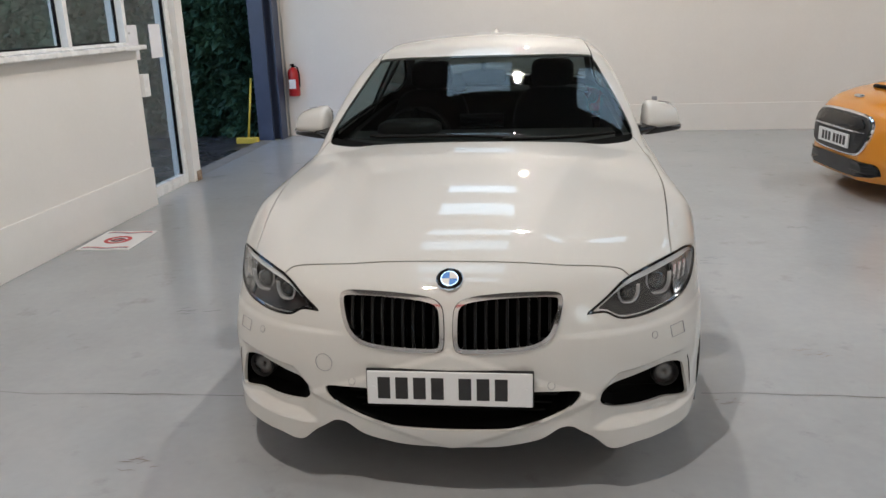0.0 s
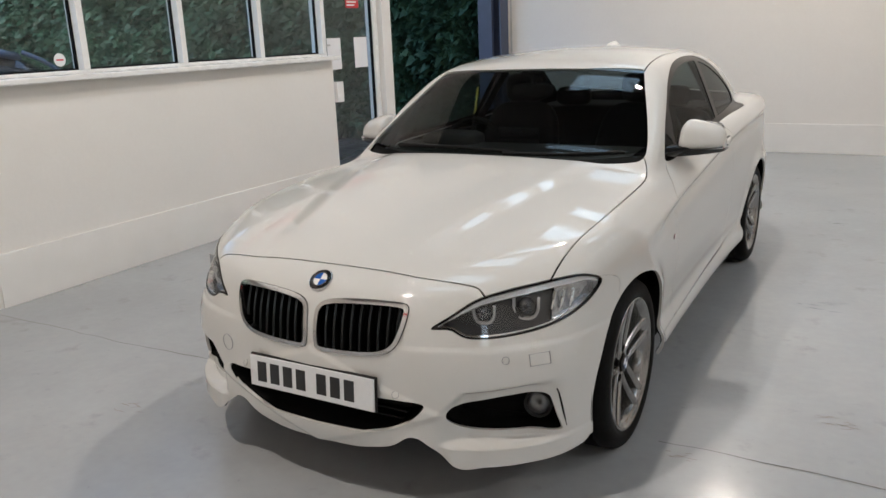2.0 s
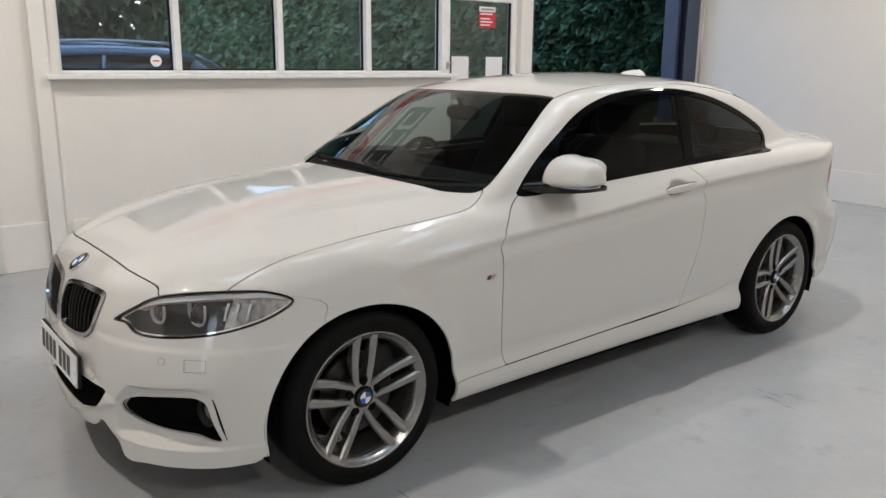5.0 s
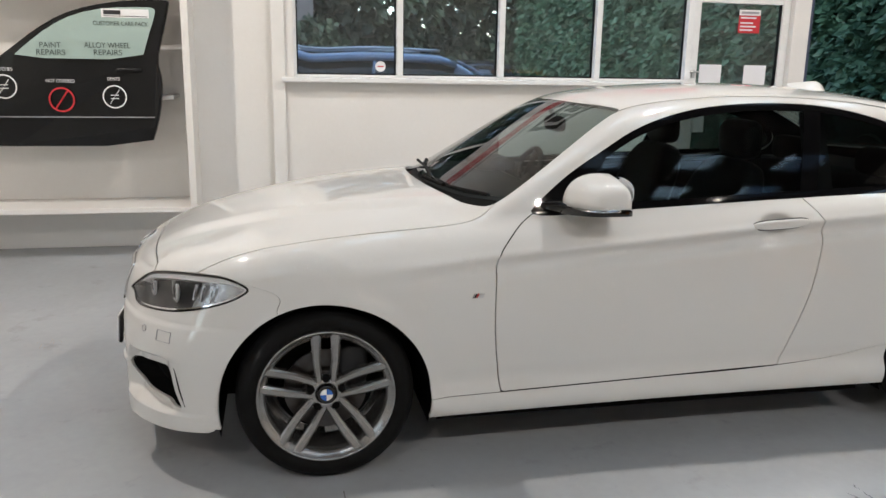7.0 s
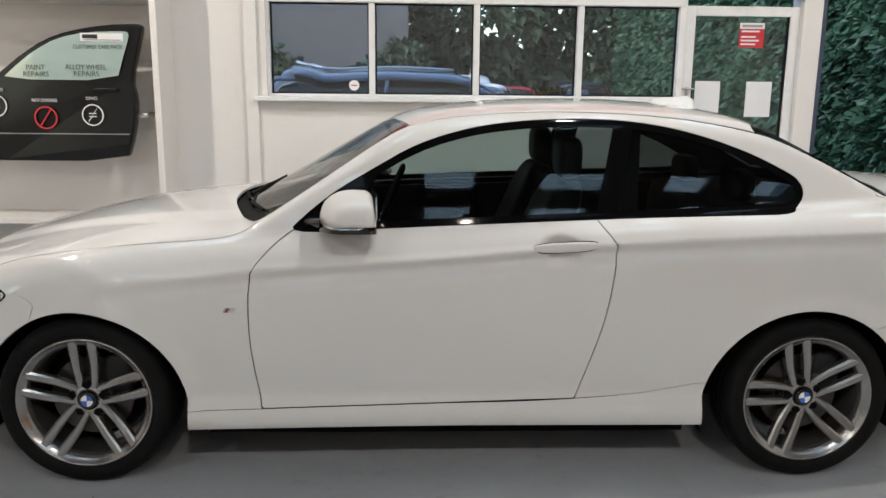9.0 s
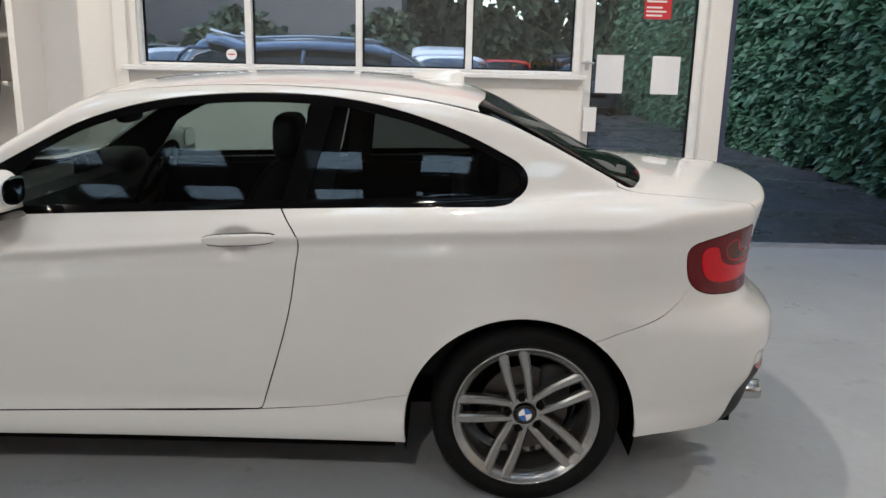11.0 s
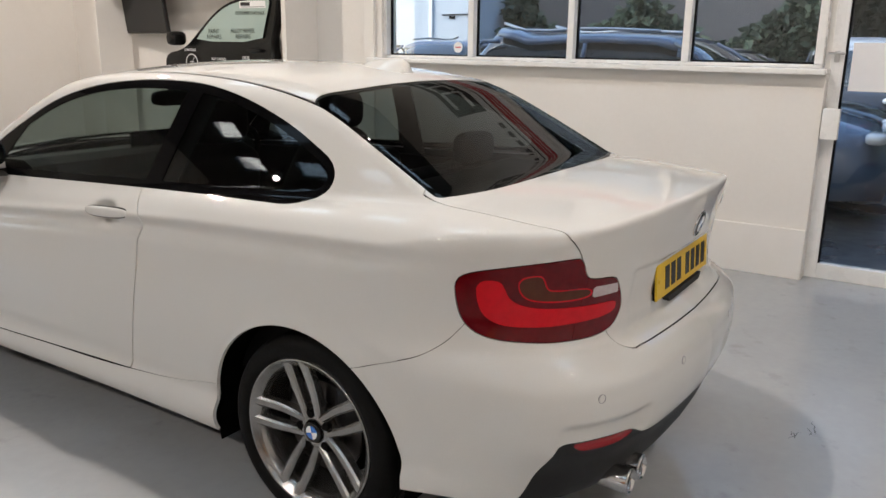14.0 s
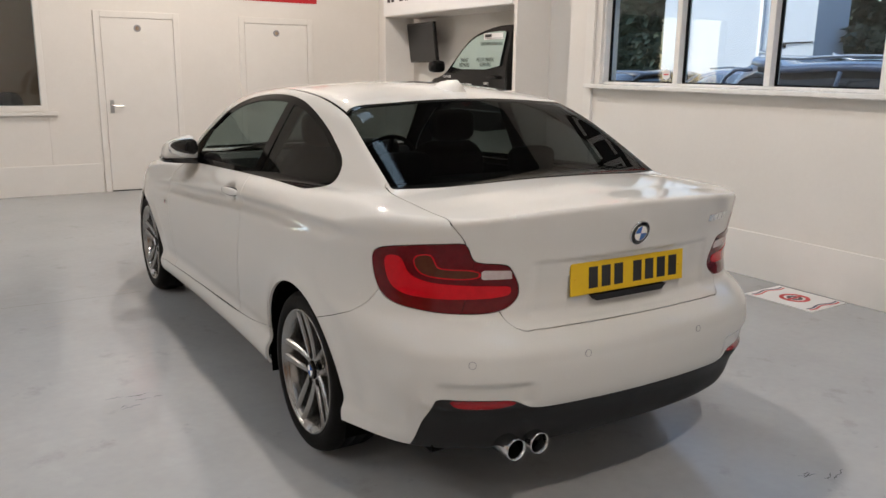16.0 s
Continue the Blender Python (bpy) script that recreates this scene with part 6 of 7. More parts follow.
wo = structure(new("window_2"), "white framed office window")
for lo, hi in (((0.96, 0.95), (1.02, 2.45)), ((3.94, 0.95), (4.0, 2.45)), ((1.02, 0.95), (3.94, 1.01)), ((1.02, 2.39), (3.94, 2.45))):
    box("window_frame", (lo[0], YF - 0.12, lo[1]), (hi[0], YF + 0.01, hi[1]), TRIM, wo)
box("window_sill", (0.86, YF, 0.905), (4.1, YF + 0.06, 0.945), TRIM, wo)
box("pane", (1.02, YF - 0.06, 1.01), (3.94, YF - 0.052, 2.39), WINDOW_GLASS, wo, "", 0).visible_shadow = False
BEIGE = material("brown_blind", (0.24, 0.17, 0.11), 0.7, second=(0.17, 0.12, 0.08), scale=3, mix=0.6, stretch=(0.5, 1, 12), bump=0.2, bump_scale=20)
structure(box("wall_office_back", (0.6, YF - 2.2, 0), (4.4, YF - 2.0, 3.0), BEIGE), "brown office wall")
structure(box("wall_office_side", (0.4, YF - 2.2, 0), (0.6, YF - 0.2, 3.0), BEIGE), "brown office wall")
structure(box("ceiling_office", (0.4, YF - 2.2, 3.0), (4.4, YF - 0.2, 3.1), WALL), "white office ceiling")
structure(box("floor_office", (0.4, YF - 2.2, -0.1), (4.4, YF - 0.2, 0.0), BEIGE), "brown office floor")
for cx in (1.35, 2.1):
    ch = thing("office_chair", "dark office chair behind the window", "chair", (cx, YF - 0.75, 0), "office chairs")
    bm = bmesh.new()
    blob_into(bm, (0, 0, 0.47), (0.24, 0.24, 0.05), (0.5, 0.6), 24, 10)
    part("seat", bm, SEAT_CLOTH, ch, "", True)
    bm = bmesh.new()
    blob_into(bm, (0, -0.22, 0.86), (0.23, 0.04, 0.28), (0.5, 0.55), 24, 12)
    part("backrest", bm, SEAT_CLOTH, ch, "", True)
    bm = bmesh.new()
    tube_into(bm, [(0, 0, 0.05), (0, 0, 0.45)], 0.025, 10)
    tube_into(bm, [(0, -0.05, 0.45), (0, -0.24, 0.50), (0, -0.25, 0.70)], 0.016, 8)
    part("column", bm, STEEL, ch)
    for a in range(5):
        bm = bmesh.new()
        tube_into(bm, [(0, 0, 0.06), (0.27 * math.cos(a * 1.257), 0.27 * math.sin(a * 1.257), 0.025)], 0.018, 8)
        part("leg", bm, RUBBER, ch)

# sign over the windows
bs = thing("wall_banner", "white, red and black printed banner over the windows", "banner")
box("sheet", (XW, 0.10, 2.235), (XW + 0.008, 3.52, 3.45), WHITE_PRINT, bs, "", 0.001)
box("red_band", (XW + 0.008, 2.62, 2.24), (XW + 0.011, 3.50, 2.50), RED_PRINT, bs, "red band", 0)
box("red_band", (XW + 0.008, 0.12, 2.33), (XW + 0.011, 2.618, 2.50), RED_PRINT, bs, "red band", 0)
for zz in (2.375, 2.43):
    box("white_rule", (XW + 0.011, 0.16, zz), (XW + 0.013, 3.46, zz + 0.012), WHITE_PRINT, bs, "", 0)
box("black_rule", (XW + 0.008, 0.12, 2.56), (XW + 0.011, 3.50, 2.585), BLACK_PRINT, bs, "black rule", 0)
box("logo_block", (XW + 0.008, 0.95, 2.70), (XW + 0.011, 1.95, 3.28), BLACK_PRINT, bs, "black block", 0)
for k in range(3):
    y0 = 1.02 + 0.30 * k
    for lo, hi in (((y0, 2.80), (y0 + 0.06, 3.18)), ((y0 + 0.06, 3.12), (y0 + 0.25, 3.18)), ((y0 + 0.06, 2.80), (y0 + 0.25, 2.86))):
        box("logo_bar", (XW + 0.011, *lo), (XW + 0.013, *hi), WHITE_PRINT, bs, "", 0)
for k in range(12):
    box("print_bar", (XW + 0.008, 2.10 + 0.11 * k, 2.66), (XW + 0.010, 2.17 + 0.11 * k, 2.74), BLACK_PRINT, bs, "", 0)
st = thing("window_sticker", "round white sticker on the window pane", "sticker")
bm = bmesh.new()
cyl_into(bm, pose(XW - 0.092, 0.70, 1.455, 0, 90, 0), 0.042, 0.002, 32)
part("disc", bm, WHITE_PRINT, st)
box("print_bar", (XW - 0.091, 0.675, 1.45), (XW - 0.090, 0.725, 1.46), RED_PRINT, st, "", 0)

# floor board with red roundel, extinguisher, broom, socket
fb = thing("floor_board", "flat white printed board with a red ring lying on the floor", "sign", (-2.80, 2.31, 0), "", 2)
box("board", (-0.195, -0.25, 0.0), (0.195, 0.25, 0.006), WHITE_PRINT, fb, "", 0.001)
for yy in (-0.215, 0.19):
    for k in range(2):
        bm = bmesh.new()
        tube_into(bm, [(-0.17 + 0.34 * t, yy + 0.022 * k + 0.012 * math.sin(9 * t), 0.006) for t in np.linspace(0, 1, 12)], 0.008, 6)
        for v in bm.verts:
            v.co.z = 0.006 + (v.co.z - 0.006) * 0.1
        part("stripe", bm, RED_PRINT if k else material("navy_print", (0.03, 0.03, 0.08), 0.5, second=(0.04, 0.04, 0.1), scale=20), fb)
bm = bmesh.new()
lathe_into(bm, [(0.098, 0.006), (0.098, 0.0075), (0.070, 0.0075), (0.070, 0.006)], 40, "z")
part("ring", bm, RED_PRINT, fb)
bm = bmesh.new()
lathe_into(bm, [(0.050, 0.006), (0.050, 0.0075), (0.025, 0.0075), (0.025, 0.006)], 32, "z")
part("ring", bm, BLACK_PRINT, fb)
box("slash", (-0.075, -0.012, 0.006), (0.075, 0.012, 0.0078), RED_PRINT, fb, "", 0)

fe = thing("fire_extinguisher", "red fire extinguisher hung on the back wall", "extinguisher", (-2.915, YB - 0.095, 0.54))
bm = bmesh.new()
lathe_into(bm, [(0.001, 0.0), (0.065, 0.0), (0.075, 0.012), (0.075, 0.30), (0.066, 0.335), (0.035, 0.362), (0.022, 0.372), (0.001, 0.372)], 32, "z", False)
part("cylinder", bm, material("red_enamel", (0.50, 0.015, 0.015), 0.3, second=(0.42, 0.01, 0.01), scale=10, coat=0.5), fe, "red enamel cylinder", True)
bm = bmesh.new()
lathe_into(bm, [(0.022, 0.372), (0.022, 0.40), (0.001, 0.40)], 16, "z", False)
box_into(bm, (-0.012, -0.09, 0.40), (0.012, 0.02, 0.415), 0.003)
part("valve", bm, RUBBER, fe, "black valve and lever")
bm = bmesh.new()
tube_into(bm, [(0.02, -0.02, 0.39), (0.07, -0.04, 0.37), (0.088, -0.04, 0.28), (0.085, -0.03, 0.12)], 0.010, 8)
part("hose", bm, RUBBER, fe, "black hose", True)
box("label", (-0.045, -0.0775, 0.10), (0.045, -0.0755, 0.22), WHITE_PRINT, fe, "white label", 0)
bm = bmesh.new()
box_into(bm, (-0.03, 0.07, 0.2), (0.03, 0.095, 0.36), 0.003)
part("bracket", bm, STEEL, fe)

YELLOW = material("yellow_plastic", (0.60, 0.46, 0.06), 0.5, second=(0.5, 0.36, 0.05), scale=12)
br = thing("broom", "yellow-handled broom leaning beside the steel column", "broom")
bm = bmesh.new()
tube_into(bm, [(-3.47, 7.00, 0.05), (-3.40, 7.10, 0.80)], 0.014, 10)
part("handle", bm, YELLOW, br, "yellow handle", True)
bm = bmesh.new()
box_into(bm, (-3.62, 6.93, -0.02), (-3.32, 7.0, 0.06), 0.012)
part("head", bm, YELLOW, br, "yellow brush head")

sk = thing("wall_socket", "small grey socket on the back wall", "socket")
box("plate", (1.72, YB - 0.012, 0.385), (1.785, YB, 0.44), GREY_PRINT, sk, "", 0.003)

# high-bay lamps
for lx, ly, _ in LAMPS:
    hb = thing("ceiling_lamp", "round metal high-bay lamp hung from the roof", "lamp", (lx, ly, CEIL - 0.43), "high-bay lamps")
    bm = bmesh.new()
    lathe_into(bm, [(0.092, 0.0), (0.086, 0.05), (0.07, 0.11), (0.05, 0.14), (0.045, 0.14), (0.065, 0.105), (0.081, 0.05), (0.087, 0.0)], 36, "z")
    part("shade", bm, STEEL, hb, "spun aluminium shade", True)
    bm = bmesh.new()
    lathe_into(bm, [(0.001, 0.14), (0.05, 0.14), (0.05, 0.24), (0.001, 0.24)], 20, "z", False)
    part("gear_box", bm, DARK_PLASTIC, hb)
    bm = bmesh.new()
    tube_into(bm, [(0, 0, 0.24), (0, 0, 0.43)], 0.008, 8)
    part("cable", bm, RUBBER, hb)

# cracks in the floor paint
CRACK = material("floor_crack", (0.14, 0.13, 0.125), 0.8, second=(0.2, 0.19, 0.18), scale=30)
for x0, x1, y0, s in ((-3.0, -0.95, -0.10, 0.3), (0.95, 4.6, 0.06, 1.7)):
    bm = bmesh.new()
    prev = None
    for t in np.linspace(0, 1, 60):
        xx = x0 + (x1 - x0) * t
        yy = y0 + 0.05 * noise.noise((xx * 1.3, s, 0)) + 0.02 * noise.noise((xx * 6, s, 3))
        w = 0.0016 + 0.0022 * abs(noise.noise((xx * 4, s, 7)))
        q = [bm.verts.new((xx, yy - w, 0.0012)), bm.verts.new((xx, yy + w, 0.0012))]
        if prev:
            bm.faces.new((prev[0], prev[1], q[1], q[0]))
        prev = q
    structure(part("floor_crack", bm, CRACK), "thin crack in the floor paint")

# rusty scuffs and dark smears on the floor paint
SCUFF = material("rusty_scuff", (0.18, 0.14, 0.12), 0.28, second=(0.27, 0.245, 0.225), scale=40, mix=0.8)
SMEAR = material("dark_scuff", (0.15, 0.155, 0.16), 0.24, second=(0.26, 0.27, 0.28), scale=30, mix=0.8)
rng = np.random.default_rng(21)
for sx, sy, size, mat in ((1.57, 0.46, 0.10, SCUFF), (1.06, -0.03, 0.07, SCUFF), (-1.17, -0.60, 0.09, SCUFF), (-0.84, -1.36, 0.10, SCUFF), (2.1, 2.7, 0.08, SMEAR), (1.35, 1.9, 0.10, SMEAR), (-1.6, 0.9, 0.10, SMEAR), (-0.76, 3.85, 0.09, SMEAR), (1.3, 3.9, 0.08, SMEAR), (2.0, 5.9, 0.12, SMEAR), (-1.5, 4.6, 0.12, SMEAR), (1.9, -0.6, 0.07, SCUFF)):
    bm = bmesh.new()
    for k in range(7):
        a, L = rng.normal(0.15, 0.25), size * rng.uniform(0.3, 1.1)
        cx, cy = sx + rng.normal(0, size * 0.5), sy + rng.normal(0, size * 0.35)
        prev = None
        for t in np.linspace(-0.5, 0.5, 7):
            px, py = cx + L * t * math.cos(a), cy + L * t * math.sin(a) + 0.15 * size * noise.noise((cx + t * 3, cy, k))
            w = 0.0035 * (1 - 4 * t * t) * rng.uniform(0.5, 1.0)
            q = [bm.verts.new((px, py - w, 0.0008)), bm.verts.new((px, py + w, 0.0008))]
            if prev:
                bm.faces.new((prev[0], prev[1], q[1], q[0]))
            prev = q
    tagged(part("floor_scuff", bm, mat), "thin scuff marks on the floor paint", kind="structure")


# ---- orange hatchback behind the coupe ----
ORANGE = material("orange_car_paint", (0.74, 0.28, 0.012), 0.4, second=(0.68, 0.25, 0.010), scale=220, mix=0.5, coat=1.0)
TRIM_GREY = material("satin_grey_trim", (0.018, 0.019, 0.021), 0.4, second=(0.012, 0.0125, 0.014), scale=20, mix=0.5)
mini = thing("hatchback", "orange small hatchback with a bonnet scoop on the grey floor", "car", (2.73, 3.90, 0), "", 96)
mini_top = curve([(-3.85, 0.72), (-3.75, 0.88), (-3.3, 0.95), (-2.0, 0.97), (-1.05, 0.985), (-0.80, 0.975), (-0.5, 0.935), (-0.28, 0.885), (-0.14, 0.825), (-0.06, 0.75), (0.0, 0.60)], 0.05)
mini_half = curve([(-3.85, 0.66), (-3.70, 0.80), (-3.3, 0.86), (-1.2, 0.865), (-0.7, 0.845), (-0.42, 0.79), (-0.22, 0.70), (-0.10, 0.58), (-0.03, 0.44), (0.0, 0.30)], 0.04)


def mini_loft(name, rings, mat, parent, label=""):
    bm = bmesh.new()
    vs = [[bm.verts.new(p) for p in r] for r in rings]
    for p, q in zip(vs, vs[1:]):
        for i in range(len(p) - 1):
            bm.faces.new((p[i], p[i + 1], q[i + 1], q[i]))
        bm.faces.new((p[-1], p[0], q[0], q[-1]))
    bm.faces.new(vs[0][::-1])
    bm.faces.new(vs[-1])
    return part(name, bm, mat, parent, label, True)


def mini_ring(y, half, lo, hi, power=0.5):
    out = []
    for a in np.linspace(0, math.pi, 25):
        c, s = math.cos(a), math.sin(a)
        out.append((half * math.copysign(abs(c) ** 0.5, c), y, lo + (hi - lo) * s**power))
    return out


ys = np.r_[np.linspace(-3.85, -0.9, 18), np.linspace(-0.85, -0.02, 16)]
mini_loft("body", [mini_ring(y, float(mini_half(y)), 0.17, float(mini_top(y)) * 0.925, 0.55) for y in ys], ORANGE, mini)
mini_cab = curve([(-3.75, 0.90), (-3.55, 1.22), (-3.2, 1.38), (-2.4, 1.42), (-1.85, 1.38), (-1.45, 1.20), (-1.02, 0.95)], 0.05)
mini_loft("cabin_glass", [mini_ring(y, 0.74 - 0.25 * max(0, float(mini_cab(y)) - 1.0), 0.9, float(mini_cab(y)), 0.4) for y in np.linspace(-3.72, -1.05, 16)], GLOSS_BLACK, mini, "dark cabin glazing")
mini_loft("roof", [mini_ring(y, 0.66 - 0.2 * (float(mini_cab(y)) - 1.3), float(mini_cab(y)) - 0.06, float(mini_cab(y)) + 0.012, 0.4) for y in np.linspace(-3.35, -1.78, 10)], ORANGE, mini)


def mini_nose(x, z):
    """Where the nose lies at a given width and height."""
    lo, hi = -1.2, -0.021
    for _ in range(24):
        y = (lo + hi) / 2
        c, s = (abs(x) / float(mini_half(y))) ** 2, (max(0, z - 0.17) / (float(mini_top(y)) * 0.925 - 0.17)) ** (1 / 0.55)
        lo, hi = (y, hi) if c * c + s * s < 1 else (lo, y)
    return lo


def mini_front(outline, out, depth, name, mat, parent, label=""):
    """A panel that wraps round the nose: an outline in width and height, laid on the curved front."""
    loop = chaikin(outline, 2)
    ctr = loop.mean(0)
    bm = bmesh.new()

    def ring(k, deep):
        pts = ctr + (loop - ctr) * k
        return [bm.verts.new((x, mini_nose(x, z) + out - deep, z)) for x, z in pts]

    rings = [ring(1.0, depth), ring(1.0, 0.004), ring(0.975, 0.0), ring(0.75, 0.0), ring(0.5, 0.0), ring(0.25, 0.0), ring(0.02, 0.0)]
    n = len(loop)
    for p, q in zip(rings, rings[1:]):
        for i in range(n):
            bm.faces.new((p[i], p[(i + 1) % n], q[(i + 1) % n], q[i]))
    bm.faces.new(rings[-1])
    return part(name, bm, mat, parent, label)


hexa = [(-0.40, 0.40), (-0.30, 0.355), (0.30, 0.355), (0.40, 0.40), (0.46, 0.54), (0.44, 0.62), (0.34, 0.675), (-0.34, 0.675), (-0.44, 0.62), (-0.46, 0.54)]
big = [(x * 1.06, 0.52 + (z - 0.52) * 1.10) for x, z in hexa]
gr = mini_front(big, 0.012, 0.12, "grille_surround", CHROME, mini, "chrome hexagonal grille surround")
mini_front(hexa, 0.022, 0.10, "grille", TRIM_GREY, gr, "dark grey grille")
mini_front([(-0.41, 0.555), (0.41, 0.555), (0.415, 0.61), (0.33, 0.66), (-0.33, 0.66), (-0.415, 0.61)], 0.029, 0.05, "upper_mesh", GLOSS_BLACK, gr, "gloss black upper mesh")
mini_front([(-0.43, 0.536), (0.43, 0.536), (0.43, 0.553), (-0.43, 0.553)], 0.034, 0.05, "grille_bar", CHROME, gr, "chrome bar")
mini_front([(-0.60, 0.185), (0.60, 0.185), (0.57, 0.305), (0.50, 0.32), (-0.50, 0.32), (-0.57, 0.305)], 0.012, 0.14, "lower_intake", GLOSS_BLACK, mini, "black lower intake")
npl = box("number_plate", (-0.26, 0.006, 0.40), (0.26, 0.020, 0.511), PLATE_WHITE, mini, "white number plate", 0.002)
for k in range(7):
    gx = -0.20 + 0.0565 * k + (0.03 if k > 3 else 0)
    box("bar", (gx - 0.019, 0.020, 0.42), (gx + 0.019, 0.022, 0.491), BLACK_PRINT, npl, "dark bar", 0)
bm = bmesh.new()
blob_into(bm, (0, -0.46, 0.85), (0.21, 0.10, 0.035), (0.6, 0.6), 28, 10)
scoop = part("bonnet_scoop", bm, ORANGE, mini, "raised bonnet scoop", True)
bm = bmesh.new()
blob_into(bm, (0, -0.37, 0.85), (0.17, 0.035, 0.016), (0.6, 0.6), 24, 8)
part("scoop_opening", bm, RUBBER, scoop, "black opening", True)
bm = bmesh.new()
blob_into(bm, (0, -0.165, 0.785), (0.07, 0.02, 0.016), (0.7, 0.7), 24, 8)
part("badge", bm, CHROME, mini, "small winged badge drawn as a plain shape", True)
for sd in (1, -1):
    bm = bmesh.new()
    blob_into(bm, (sd * 0.60, -0.38, 0.67), (0.125, 0.11, 0.115), (0.95, 0.95), 28, 14)
    hl2 = part("headlight", bm, CHROME, mini, "round chrome-ringed head lamp", True)
    bm = bmesh.new()
    blob_into(bm, (sd * 0.61, -0.365, 0.67), (0.108, 0.108, 0.098), (0.95, 0.95), 28, 14)
    part("lens", bm, LAMP_BROW, hl2, "clear lens", True)
    bm = bmesh.new()
    blob_into(bm, (sd * 0.585, -0.20, 0.44), (0.07, 0.08, 0.065), (0.95, 0.95), 20, 10)
    part("fog_light", bm, RUBBER, mini, "dark round fog lamp", True)
    bm = bmesh.new()
    blob_into(bm, (sd * 0.93, -1.38, 1.0), (0.10, 0.07, 0.07), (0.7, 0.7), 20, 10)
    part("wing_mirror", bm, GLOSS_BLACK, mini, "black wing mirror", True)
    for wy in (-0.78, -3.18):
        bm = bmesh.new()
        lathe_into(bm, [(0.22, 0.08), (0.30, 0.09), (0.315, 0.06), (0.315, -0.06), (0.30, -0.09), (0.22, -0.08)], 36)
        lathe_into(bm, [(0.36, 0.075), (0.36, -0.06), (0.31, -0.06), (0.31, 0.05)], 36)
        w = part("wheel", placed(bm, pose(sd * 0.78, wy, 0.315, 0, 0, 0 if sd > 0 else 180)), RUBBER, mini, "black tyre in a black arch", True)
        bm = bmesh.new()
        lathe_into(bm, [(0.22, 0.07), (0.20, 0.05), (0.06, 0.06), (0.001, 0.065), (0.001, 0.0), (0.22, 0.0)], 30)
        part("rim", placed(bm, pose(sd * 0.78, wy, 0.315, 0, 0, 0 if sd > 0 else 180)), ALLOY, w, "", True)


# ---- the yard outside ----
BLUEGREY = material("blue_grey_car_paint", (0.10, 0.14, 0.22), 0.3, second=(0.09, 0.125, 0.2), scale=200, mix=0.5, coat=1.0)
SILVER = material("silver_car_paint", (0.38, 0.40, 0.43), 0.3, 0.3, second=(0.34, 0.36, 0.39), scale=200, mix=0.5, coat=1.0)
DARKCAR = material("dark_car_paint", (0.02, 0.022, 0.028), 0.3, second=(0.025, 0.027, 0.032), scale=200, mix=0.5, coat=1.0)
REDCAR = material("red_car_paint", (0.40, 0.02, 0.02), 0.3, second=(0.34, 0.015, 0.015), scale=200, mix=0.5, coat=1.0)
WHITECAR = material("pale_car_paint", (0.60, 0.62, 0.65), 0.3, second=(0.56, 0.58, 0.6), scale=200, mix=0.5, coat=1.0)
YARD_GLASS = material("dark_car_glass", (0.02, 0.025, 0.03), 0.05, second=(0.03, 0.035, 0.04), scale=2, coat=1.0)


